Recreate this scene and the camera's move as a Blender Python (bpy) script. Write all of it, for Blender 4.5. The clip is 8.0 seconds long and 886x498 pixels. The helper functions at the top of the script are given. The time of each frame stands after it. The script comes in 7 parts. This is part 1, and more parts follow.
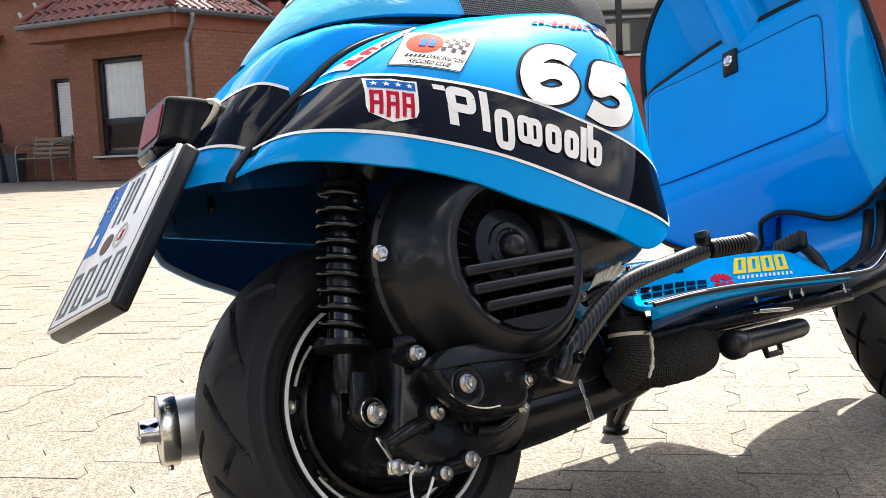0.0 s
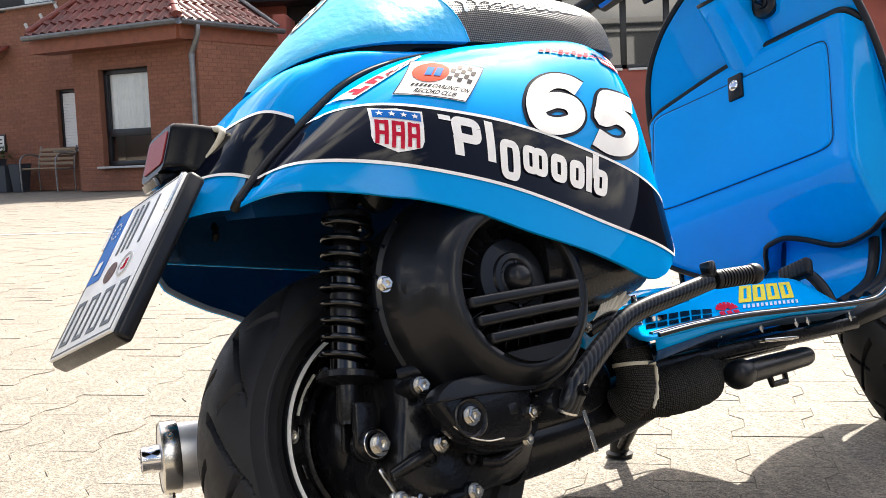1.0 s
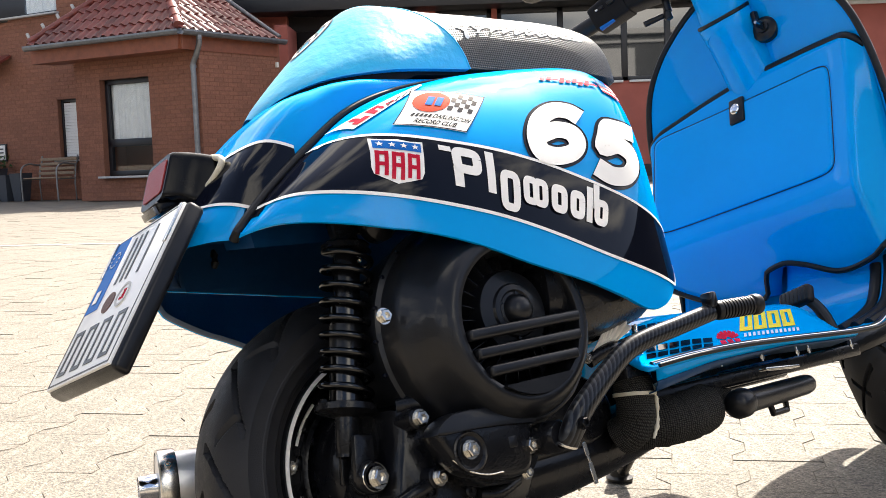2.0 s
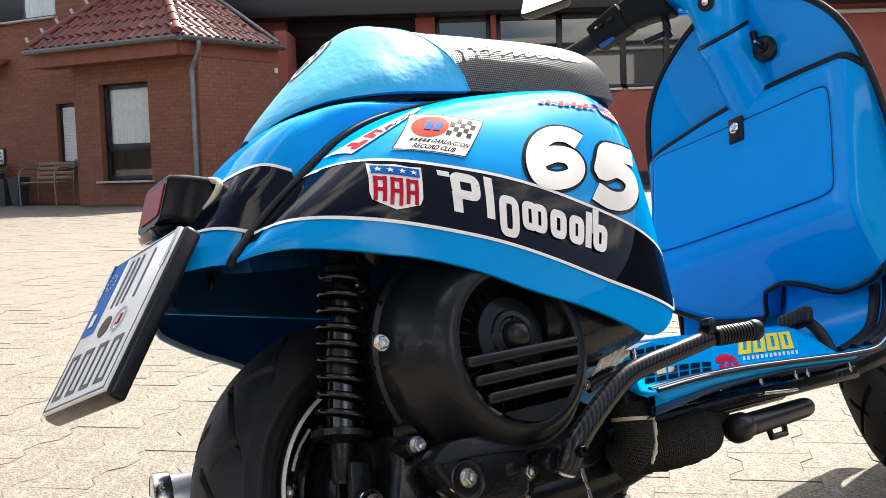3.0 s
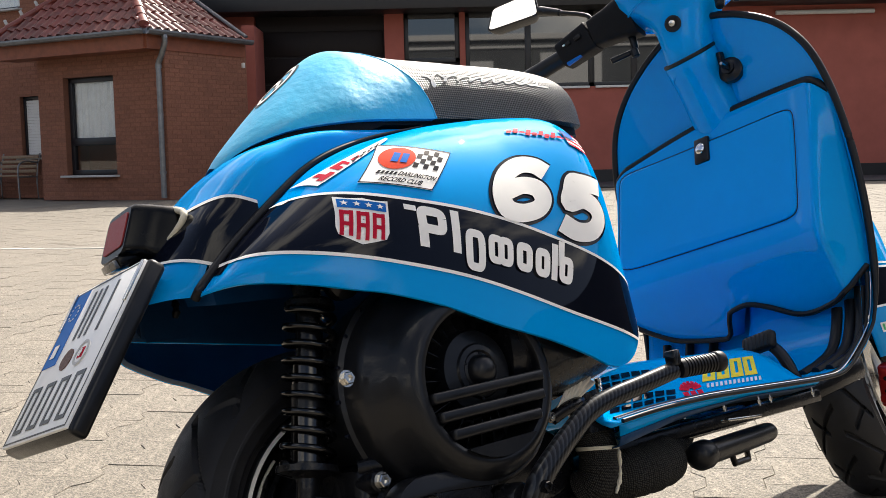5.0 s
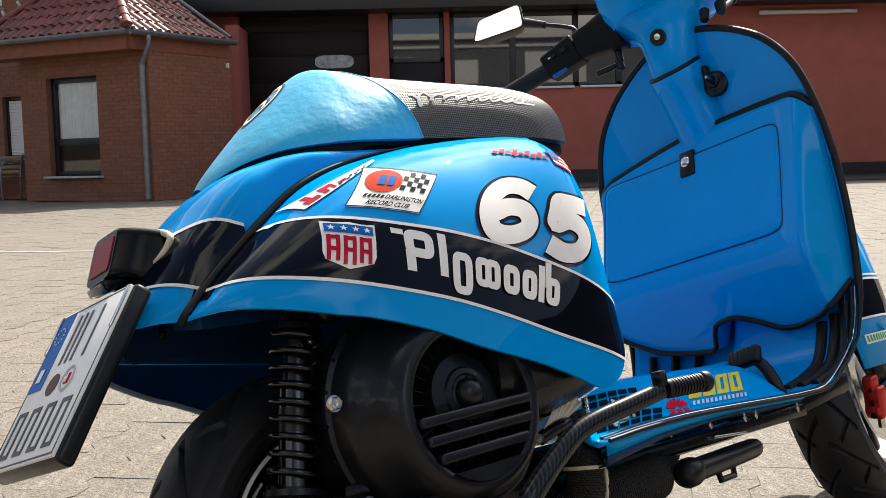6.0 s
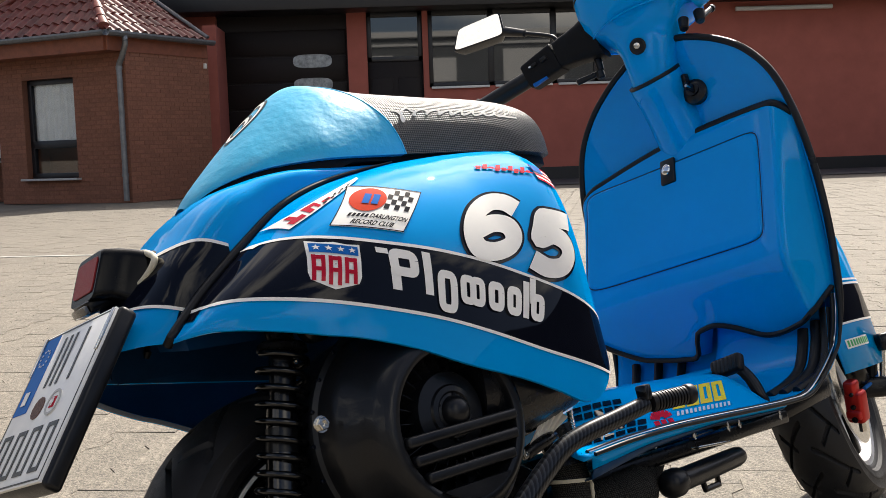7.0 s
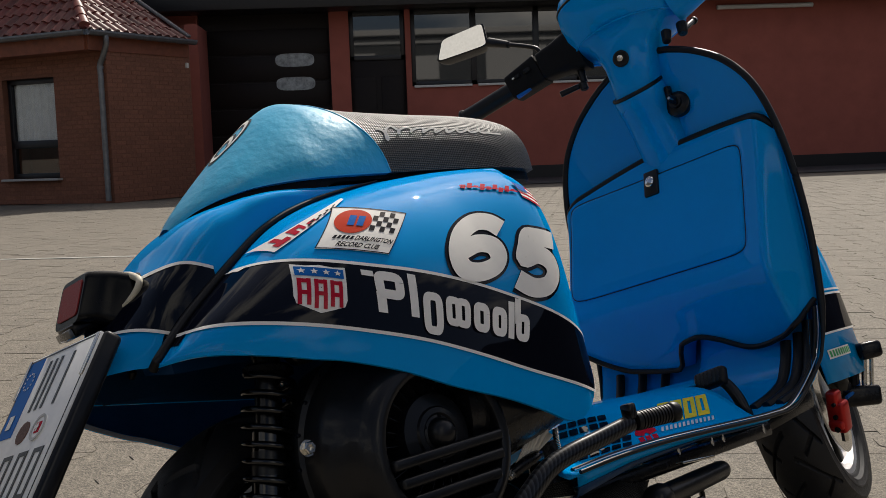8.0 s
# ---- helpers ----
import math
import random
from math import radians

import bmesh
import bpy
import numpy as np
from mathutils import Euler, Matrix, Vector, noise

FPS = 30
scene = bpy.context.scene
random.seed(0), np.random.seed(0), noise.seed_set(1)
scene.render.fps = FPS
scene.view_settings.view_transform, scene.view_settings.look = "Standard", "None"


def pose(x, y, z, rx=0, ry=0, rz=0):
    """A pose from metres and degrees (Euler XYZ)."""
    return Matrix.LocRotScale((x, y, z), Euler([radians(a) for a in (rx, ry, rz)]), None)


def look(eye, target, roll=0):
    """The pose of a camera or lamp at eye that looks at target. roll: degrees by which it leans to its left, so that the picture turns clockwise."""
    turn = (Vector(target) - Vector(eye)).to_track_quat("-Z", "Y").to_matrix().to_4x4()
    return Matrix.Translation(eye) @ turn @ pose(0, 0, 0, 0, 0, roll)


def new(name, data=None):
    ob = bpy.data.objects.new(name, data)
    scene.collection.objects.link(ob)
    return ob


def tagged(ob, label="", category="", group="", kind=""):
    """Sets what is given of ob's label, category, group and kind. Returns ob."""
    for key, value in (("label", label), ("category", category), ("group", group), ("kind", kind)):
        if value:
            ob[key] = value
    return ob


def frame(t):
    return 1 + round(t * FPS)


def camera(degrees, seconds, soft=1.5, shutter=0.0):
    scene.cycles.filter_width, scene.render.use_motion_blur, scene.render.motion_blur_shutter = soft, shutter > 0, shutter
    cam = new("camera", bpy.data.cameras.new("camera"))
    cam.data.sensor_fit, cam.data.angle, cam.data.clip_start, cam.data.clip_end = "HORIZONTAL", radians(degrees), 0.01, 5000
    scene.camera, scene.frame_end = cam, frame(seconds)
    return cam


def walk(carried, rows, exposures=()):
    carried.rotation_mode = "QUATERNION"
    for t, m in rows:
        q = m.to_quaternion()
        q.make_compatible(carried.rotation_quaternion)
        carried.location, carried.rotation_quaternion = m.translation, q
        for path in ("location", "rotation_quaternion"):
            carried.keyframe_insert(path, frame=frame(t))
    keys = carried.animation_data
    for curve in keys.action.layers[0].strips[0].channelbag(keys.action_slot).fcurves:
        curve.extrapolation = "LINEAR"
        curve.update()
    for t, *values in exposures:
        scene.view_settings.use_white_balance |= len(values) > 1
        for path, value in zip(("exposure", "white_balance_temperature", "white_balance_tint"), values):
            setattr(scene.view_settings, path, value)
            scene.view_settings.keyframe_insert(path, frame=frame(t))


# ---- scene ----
cam = camera(43.0, 8.0, soft=0.7)
METRES, EYE, TILT, LEAN, TURN = 0.20, 0.57, -6.0, 2.7, 0.0
ROWS = [
    (0.0, 0.0, 0.0, 0.0, 0.0, 0.0, -0.0),
    (0.5, -0.0009, 0.0166, 0.0481, 0.09, 0.3, -0.18),
    (1.0, -0.0087, 0.0235, 0.1086, 0.16, 0.58, -0.37),
    (1.5, -0.0073, 0.0348, 0.1681, 0.19, 0.83, -0.47),
    (3.0, -0.0095, 0.0751, 0.3483, 0.07, 1.34, -0.88),
    (3.5, -0.0159, 0.0859, 0.3964, -0.05, 1.26, -1.03),
    (4.0, -0.0103, 0.0891, 0.4666, -0.38, 1.17, -1.17),
    (4.5, -0.0032, 0.0833, 0.5135, -1.07, 1.12, -1.17),
    (6.0, -0.0208, 0.0759, 0.715, -2.35, 1.02, -0.99),
    (6.5, -0.035, 0.0629, 0.7719, -2.89, 0.98, -0.7),
    (7.0, -0.0498, 0.055, 0.8355, -3.35, 0.89, -0.35),
    (7.5, -0.0631, 0.0548, 0.8977, -3.69, 0.79, -0.21),
    (8.0, -0.0632, 0.0405, 0.9772, -4.2, 0.76, -0.11),
]
EXPOSURES = [(0.0, 1.86), (1.5, 1.86), (3.5, 1.52), (4.5, 1.27), (6.0, 1.04), (7.0, 0.92), (7.6, 0.84), (8.0, -0.08)]
walk(cam, [(t, pose(0, 0, EYE, TILT, LEAN, TURN) @ pose(METRES * x, METRES * y, METRES * z, 90 + pitch, roll, yaw)) for t, x, y, z, yaw, pitch, roll in ROWS], EXPOSURES)

# ---- sky and sun ----
SUN_EL, SUN_AZ = 45.5, 21.0          # degrees above the ground, clockwise from +y
world = bpy.data.worlds.new("sky")
scene.world = world
world.use_nodes = True
wn = world.node_tree
wn.nodes.clear()
sky = wn.nodes.new("ShaderNodeTexSky")
sky.sky_type, sky.sun_disc = "NISHITA", False
sky.sun_elevation, sky.sun_rotation = radians(SUN_EL), radians(SUN_AZ)
sky.air_density, sky.dust_density, sky.ozone_density = 0.70, 4.0, 0.4
wco = wn.nodes.new("ShaderNodeTexCoord")
wmap = wn.nodes.new("ShaderNodeMapping")
wmap.inputs["Scale"].default_value = (1.0, 1.0, 2.6)
wmap.inputs["Location"].default_value = (2.3, 0.7, 0.4)
wmap.inputs["Rotation"].default_value = (0, 0, radians(180))
wno = wn.nodes.new("ShaderNodeTexNoise")
wno.inputs["Scale"].default_value, wno.inputs["Detail"].default_value, wno.inputs["Roughness"].default_value = 1.7, 7.0, 0.55
wra = wn.nodes.new("ShaderNodeValToRGB")
wra.color_ramp.elements[0].position, wra.color_ramp.elements[1].position = 0.530, 0.630
wmx = wn.nodes.new("ShaderNodeMixRGB")
wmx.inputs[2].default_value = (11.2, 10.5, 9.4, 1.0)
wbg = wn.nodes.new("ShaderNodeBackground")
wbg.inputs["Strength"].default_value = 0.098
wou = wn.nodes.new("ShaderNodeOutputWorld")
wn.links.new(wco.outputs["Generated"], wmap.inputs["Vector"])
wn.links.new(wmap.outputs["Vector"], wno.inputs["Vector"])
wn.links.new(wno.outputs["Fac"], wra.inputs["Fac"])
wn.links.new(wra.outputs["Color"], wmx.inputs[0])
wn.links.new(sky.outputs["Color"], wmx.inputs[1])
wn.links.new(wmx.outputs[0], wbg.inputs["Color"])
wn.links.new(wbg.outputs["Background"], wou.inputs["Surface"])
sun = new("sun", bpy.data.lights.new("sun", "SUN"))
sun.data.energy, sun.data.angle, sun.data.color = 4.3, radians(0.53), (1.0, 0.94, 0.84)
sun.matrix_basis = look((0, 0, 0), (-math.sin(radians(SUN_AZ)) * math.cos(radians(SUN_EL)), -math.cos(radians(SUN_AZ)) * math.cos(radians(SUN_EL)), -math.sin(radians(SUN_EL))))

# ---- materials ----


def material(name, color, rough=0.5, metal=0.0, vary=0.0, scale=20.0, bump=0.0, bump_scale=200.0, coat=0.0, random_vary=0.0, island=0.0, spec=0.5, rough_vary=0.0):
    """A Principled surface with blotches (vary, scale), fine relief (bump) and, if wanted, variation from piece to piece."""
    m = bpy.data.materials.new(name)
    m.use_nodes = True
    t = m.node_tree
    p = t.nodes["Principled BSDF"]
    p.inputs["Roughness"].default_value, p.inputs["Metallic"].default_value = rough, metal
    p.inputs["Coat Weight"].default_value, p.inputs["Coat Roughness"].default_value = coat, 0.03
    p.inputs["Specular IOR Level"].default_value = spec
    p.inputs["Base Color"].default_value = (*color, 1)
    co = t.nodes.new("ShaderNodeTexCoord")
    out = None
    if vary:
        n = t.nodes.new("ShaderNodeTexNoise")
        n.inputs["Scale"].default_value, n.inputs["Detail"].default_value, n.inputs["Roughness"].default_value = scale, 6, 0.65
        t.links.new(co.outputs["Object"], n.inputs["Vector"])
        r = t.nodes.new("ShaderNodeMapRange")
        r.inputs["From Min"].default_value, r.inputs["From Max"].default_value = 0.3, 0.7
        r.inputs["To Min"].default_value, r.inputs["To Max"].default_value = 1 - vary, 1 + vary
        t.links.new(n.outputs["Fac"], r.inputs["Value"])
        out = r.outputs["Result"]
        if rough_vary:
            rr = t.nodes.new("ShaderNodeMapRange")
            rr.inputs["From Min"].default_value, rr.inputs["From Max"].default_value = 0.3, 0.7
            rr.inputs["To Min"].default_value, rr.inputs["To Max"].default_value = rough - rough_vary, rough + rough_vary
            t.links.new(n.outputs["Fac"], rr.inputs["Value"])
            t.links.new(rr.outputs["Result"], p.inputs["Roughness"])
    for amount, node, socket in ((random_vary, "ShaderNodeObjectInfo", "Random"), (island, "ShaderNodeNewGeometry", "Random Per Island")):
        if amount:
            o = t.nodes.new(node)
            r = t.nodes.new("ShaderNodeMapRange")
            r.inputs["To Min"].default_value, r.inputs["To Max"].default_value = 1 - amount, 1 + amount
            t.links.new(o.outputs[socket], r.inputs["Value"])
            if out is None:
                out = r.outputs["Result"]
            else:
                mu = t.nodes.new("ShaderNodeMath")
                mu.operation = "MULTIPLY"
                t.links.new(out, mu.inputs[0])
                t.links.new(r.outputs["Result"], mu.inputs[1])
                out = mu.outputs[0]
    if out is not None:
        v = t.nodes.new("ShaderNodeVectorMath")
        v.operation = "SCALE"
        v.inputs[0].default_value = color
        t.links.new(out, v.inputs["Scale"])
        t.links.new(v.outputs["Vector"], p.inputs["Base Color"])
    if bump:
        n = t.nodes.new("ShaderNodeTexNoise")
        n.inputs["Scale"].default_value, n.inputs["Detail"].default_value = bump_scale, 4
        t.links.new(co.outputs["Object"], n.inputs["Vector"])
        b = t.nodes.new("ShaderNodeBump")
        b.inputs["Strength"].default_value, b.inputs["Distance"].default_value = bump, 0.002
        t.links.new(n.outputs["Fac"], b.inputs["Height"])
        t.links.new(b.outputs["Normal"], p.inputs["Normal"])
    return m


BLUE = material("blue_paint", (0.0, 0.305, 0.75), 0.5, 0.0, 0.03, 6, 0.0, 200, coat=0.42, spec=0.0)
BLUE.node_tree.nodes["Principled BSDF"].inputs["Coat IOR"].default_value = 1.45
BLUE.node_tree.nodes["Principled BSDF"].inputs["Coat Roughness"].default_value = 0.012
BLACK_GLOSS = material("black_gloss_foil", (0.003, 0.004, 0.009), 0.3, 0, 0.2, 12, coat=0.46, spec=0.0)
ENAMEL = material("black_gloss_enamel", (0.003, 0.003, 0.0035), 0.13, 0, 0.2, 30, spec=0.55)
LAMP_BLACK = material("black_lamp_plastic", (0.003, 0.0033, 0.004), 0.24, 0, 0.2, 30, 0.05, 700, spec=0.16, rough_vary=0.06)
WHITE = material("white_foil", (0.90, 0.875, 0.82), 0.3, 0, 0.03, 30, spec=0.0, coat=0.25)
BLACK_PLASTIC = material("black_plastic", (0.0066, 0.0072, 0.0088), 0.36, 0, 0.3, 25, 0.12, 900, rough_vary=0.08, spec=0.24, coat=0.16)
BLACK_PAINT = material("black_case_paint", (0.0066, 0.0069, 0.0082), 0.24, 0, 0.4, 18, 0.18, 260, rough_vary=0.1, spec=0.20, coat=0.12)
RUBBER = material("tyre_rubber", (0.0130, 0.0130, 0.0145), 0.58, 0, 0.45, 60, 0.25, 700, spec=0.4, rough_vary=0.12)
TRIM = material("black_rubber_trim", (0.007, 0.007, 0.008), 0.42, 0, 0.2, 40, spec=0.28)
STEEL = material("zinc_steel", (0.66, 0.64, 0.59), 0.22, 1.0, 0.15, 60)
CHROME = material("chrome", (0.75, 0.75, 0.76), 0.08, 1.0)
ALU = material("brushed_aluminium", (0.80, 0.80, 0.80), 0.38, 1.0, 0.1, 30, 0.15, 600)
RED = material("red_foil", (0.48, 0.012, 0.035), 0.35, 0, 0.04, 40, spec=0.0, coat=0.25)
ORANGE = material("orange_foil", (0.55, 0.055, 0.025), 0.35, 0, 0.04, 40, spec=0.0, coat=0.25)
FOIL_BLUE = material("blue_foil", (0.012, 0.13, 0.45), 0.35, 0, 0.04, 40, spec=0.0, coat=0.25)
YELLOW = material("yellow_foil", (0.75, 0.62, 0.05), 0.35, 0, 0.05, 40, spec=0.0, coat=0.25)
GREEN = material("green_foil", (0.10, 0.42, 0.16), 0.4, 0, 0.05, 40, spec=0.0, coat=0.25)
PALE = material("pale_lettering", (0.55, 0.65, 0.75), 0.4, 0, 0.05, 40, spec=0.0, coat=0.25)
VINYL = material("blue_seat_vinyl", (0.002, 0.41, 0.68), 0.36, 0, 0.06, 14, 0.6, 62, spec=0.65)
PLATE_WHITE = material("plate_white", (0.88, 0.88, 0.86), 0.35, 0, 0.03, 30, spec=0.0, coat=0.25)
CREAM = material("cream_gasket", (0.62, 0.57, 0.44), 0.6, 0, 0.08, 60)
RED_CAL = material("red_anodised", (0.55, 0.02, 0.015), 0.3, 0.4, 0.1, 40)
LENS = material("red_lens", (0.26, 0.016, 0.018), 0.35, 0, 0.12, 260, 0.3, 500, coat=0.05, spec=0.12)
GREY_LENS = material("grey_lens", (0.06, 0.06, 0.06), 0.15, 0, 0.1, 100, coat=0.7)
MIRROR = material("mirror_glass", (0.92, 0.93, 0.93), 0.01, 1.0)
# blue paint's shade on inner surfaces, put into a darker base colour
SHADED_BLUE = material("blue_with_painted_shade", (0.002, 0.035, 0.10), 0.45, 0, 0.2, 20, 0.3, 120, spec=0.3)
YARD_WALL = material("yard_wall_plaster", (0.07, 0.072, 0.072), 0.9, 0, 0.2, 0.8, 0.4, 30)
SEAL = material("brown_seal", (0.13, 0.075, 0.06), 0.5, 0, 0.75, 420, spec=0.1)
MATT_BLACK = material("matt_black_plastic", (0.006, 0.006, 0.007), 0.62, 0, 0.25, 40, 0.2, 700, spec=0.16)
WHITE_PLASTIC = material("pale_fan", (0.60, 0.56, 0.47), 0.55, 0, 0.1, 60)


def carbon():
    m = material("carbon_fibre", (0.03, 0.032, 0.035), 0.30, 0, coat=0.30, spec=0.16)
    t = m.node_tree
    p = t.nodes["Principled BSDF"]
    co = t.nodes.new("ShaderNodeTexCoord")
    w = t.nodes.new("ShaderNodeTexWave")
    w.wave_profile = "SAW"
    w.bands_direction = "X"
    w.inputs["Scale"].default_value, w.inputs["Distortion"].default_value = 66, 0.0
    r = t.nodes.new("ShaderNodeValToRGB")
    r.color_ramp.elements[0].color, r.color_ramp.elements[1].color = (0.004, 0.004, 0.005, 1), (0.034, 0.037, 0.041, 1)
    r.color_ramp.elements[0].position, r.color_ramp.elements[1].position = 0.42, 0.88
    dot = t.nodes.new("ShaderNodeVectorMath")
    dot.operation = "DOT_PRODUCT"
    dot.inputs[1].default_value = (0.92, 0.15, -0.42)
    t.links.new(co.outputs["Object"], dot.inputs[0])
    t.links.new(dot.outputs["Value"], w.inputs["Vector"])
    t.links.new(w.outputs["Fac"], r.inputs["Fac"])
    t.links.new(r.outputs["Color"], p.inputs["Base Color"])
    return m


CARBON = carbon()


def heat_wrap():
    """Woven glass tape: small knots in rows along and round the pipe."""
    m = material("exhaust_wrap", (0.02, 0.02, 0.019), 0.85, spec=0.25)
    t = m.node_tree
    p = t.nodes["Principled BSDF"]
    co = t.nodes.new("ShaderNodeTexCoord")
    v = t.nodes.new("ShaderNodeTexVoronoi")
    v.voronoi_dimensions = "2D"
    v.inputs["Scale"].default_value, v.inputs["Randomness"].default_value = 390, 0.30
    r = t.nodes.new("ShaderNodeValToRGB")
    r.color_ramp.elements[0].position, r.color_ramp.elements[1].position = 0.10, 0.48
    r.color_ramp.elements[0].color, r.color_ramp.elements[1].color = (0.060, 0.058, 0.052, 1), (0.003, 0.003, 0.003, 1)
    b = t.nodes.new("ShaderNodeBump")
    b.invert = True
    b.inputs["Strength"].default_value, b.inputs["Distance"].default_value = 0.9, 0.002
    t.links.new(co.outputs["UV"], v.inputs["Vector"])
    t.links.new(v.outputs["Distance"], r.inputs["Fac"])
    t.links.new(r.outputs["Color"], p.inputs["Base Color"])
    t.links.new(v.outputs["Distance"], b.inputs["Height"])
    t.links.new(b.outputs["Normal"], p.inputs["Normal"])
    return m


WRAP = heat_wrap()


def seat_mesh():
    m = material("black_mesh_seat_cloth", (0.03, 0.03, 0.03), 0.46, spec=0.6)
    t = m.node_tree
    p = t.nodes["Principled BSDF"]
    co = t.nodes.new("ShaderNodeTexCoord")
    v = t.nodes.new("ShaderNodeTexVoronoi")
    v.voronoi_dimensions = "2D"
    v.inputs["Scale"].default_value, v.inputs["Randomness"].default_value = 290, 0.10
    r = t.nodes.new("ShaderNodeValToRGB")
    r.color_ramp.elements[0].position, r.color_ramp.elements[1].position = 0.36, 0.66
    r.color_ramp.elements[0].color, r.color_ramp.elements[1].color = (0.002, 0.002, 0.002, 1), (0.060, 0.060, 0.060, 1)
    b = t.nodes.new("ShaderNodeBump")
    b.inputs["Strength"].default_value, b.inputs["Distance"].default_value = 1.0, 0.0015
    t.links.new(co.outputs["UV"], v.inputs["Vector"])
    t.links.new(v.outputs["Distance"], r.inputs["Fac"])
    t.links.new(r.outputs["Color"], p.inputs["Base Color"])
    t.links.new(v.outputs["Distance"], b.inputs["Height"])
    t.links.new(b.outputs["Normal"], p.inputs["Normal"])
    return m


SEAT_MESH = seat_mesh()



def speckled(m, fine=360.0, coarse=150.0):
    """Exposed aggregate: grains at two sizes, light and dark, over the surface's own colour."""
    t = m.node_tree
    p = t.nodes["Principled BSDF"]
    src = p.inputs["Base Color"].links[0].from_socket
    co = t.nodes.new("ShaderNodeTexCoord")
    for scale, lo, hi in ((fine, 0.42, 1.60), (coarse, 0.72, 1.28), (9.0, 0.84, 1.16)):
        v = t.nodes.new("ShaderNodeTexVoronoi")
        v.inputs["Scale"].default_value = scale
        sep = t.nodes.new("ShaderNodeSeparateColor")
        r = t.nodes.new("ShaderNodeMapRange")
        r.inputs["To Min"].default_value, r.inputs["To Max"].default_value = lo, hi
        sc = t.nodes.new("ShaderNodeVectorMath")
        sc.operation = "SCALE"
        if scale > 20:
            t.links.new(co.outputs["Object"], v.inputs["Vector"])
            t.links.new(v.outputs["Color"], sep.inputs["Color"])
            t.links.new(sep.outputs["Red"], r.inputs["Value"])
        else:
            n = t.nodes.new("ShaderNodeTexNoise")
            n.inputs["Scale"].default_value, n.inputs["Detail"].default_value = scale, 5
            t.links.new(co.outputs["Object"], n.inputs["Vector"])
            t.links.new(n.outputs["Fac"], r.inputs["Value"])
        t.links.new(src, sc.inputs[0])
        t.links.new(r.outputs["Result"], sc.inputs["Scale"])
        src = sc.outputs["Vector"]
    t.links.new(src, p.inputs["Base Color"])
    return m


PAVER = speckled(material("concrete_paver", (0.150, 0.130, 0.102), 0.85, 0, 0.2, 60, 0.45, 420, random_vary=0.07))
PAVER_JOINED = speckled(material("concrete_paver_joined", (0.150, 0.130, 0.102), 0.85, 0, 0.2, 60, 0.45, 420, island=0.07))
GROUND = material("yard_concrete", (0.155, 0.136, 0.108), 0.9, 0, 0.2, 3, 0.5, 60)
JOINT = material("joint_sand", (0.130, 0.112, 0.087), 0.95, 0, 0.4, 40, 0.5, 200)
# near-black grey that paints shade onto the ground by the workshop
SHADE_GREY = material("painted_ground_shade", (0.045, 0.046, 0.050), 0.9, 0, 0.25, 6, 0.6, 160)
LINE = material("road_paint", (0.36, 0.35, 0.32), 0.8, 0, 0.35, 9)
BRICK_JOINED = material("red_brick_joined", (0.228, 0.095, 0.057), 0.85, 0, 0.22, 30, 0.5, 120, island=0.10)
MORTAR = material("brick_mortar", (0.198, 0.086, 0.053), 0.95, 0, 0.15, 30)
RED_WALL = material("red_render", (0.40, 0.115, 0.085), 0.85, 0, 0.10, 2.5, 0.5, 90)
TILE = material("glazed_red_roof_tile", (0.14, 0.032, 0.024), 0.60, 0, 0.3, 9, coat=1.0, island=0.30, spec=0.05)
TILE.node_tree.nodes["Principled BSDF"].inputs["Coat Roughness"].default_value = 0.42
FASCIA_WOOD = material("orange_fascia_wood", (0.22, 0.068, 0.032), 0.6, 0, 0.2, 8)
DARK_FRAME = material("anthracite_frame", (0.014, 0.015, 0.019), 0.4, 0, 0.1, 10)
DARK_DOOR = material("dark_brown_door", (0.011, 0.007, 0.007), 0.5, 0, 0.15, 12, spec=0.22)
ZINC = material("zinc_gutter", (0.22, 0.23, 0.24), 0.45, 0.7, 0.2, 10)
OVAL = material("clouded_plastic", (0.36, 0.39, 0.41), 0.16, 0, 0.45, 11, spec=0.6)
SILL = material("grey_sill", (0.45, 0.45, 0.44), 0.6, 0, 0.1, 20)
BLIND = material("white_blind", (0.72, 0.71, 0.68), 0.6, 0, 0.04, 30)
CURTAIN = material("white_curtain", (0.82, 0.82, 0.80), 0.8, 0, 0.1, 8)
ROOM = material("room_wall", (0.30, 0.29, 0.27), 0.9, 0, 0.1, 2)
PLANTER = material("anthracite_planter", (0.035, 0.042, 0.055), 0.5, 0, 0.1, 15)
LEAF = material("planter_leaf", (0.05, 0.11, 0.03), 0.6, 0, 0.3, 30, island=0.3)
WOOD = material("bench_wood", (0.24, 0.17, 0.11), 0.7, 0, 0.2, 25)
GLASS = material("window_glass", (0.02, 0.025, 0.03), 0.02, 0, spec=1.0)
GLASS.node_tree.nodes["Principled BSDF"].inputs["IOR"].default_value = 1.55


def window_glass():
    m = bpy.data.materials.new("clear_window_glass")
    m.use_nodes = True
    t = m.node_tree
    t.nodes.clear()
    o, mix, tr, gl = (t.nodes.new("ShaderNode" + n) for n in ("OutputMaterial", "MixShader", "BsdfTransparent", "BsdfGlossy"))
    tr.inputs["Color"].default_value = (0.96, 0.97, 0.97, 1)
    gl.inputs["Roughness"].default_value = 0.01
    mix.inputs[0].default_value = 0.06
    t.links.new(tr.outputs[0], mix.inputs[1])
    t.links.new(gl.outputs[0], mix.inputs[2])
    t.links.new(mix.outputs[0], o.inputs["Surface"])
    return m


PANE = window_glass()

# ---- building helpers ----


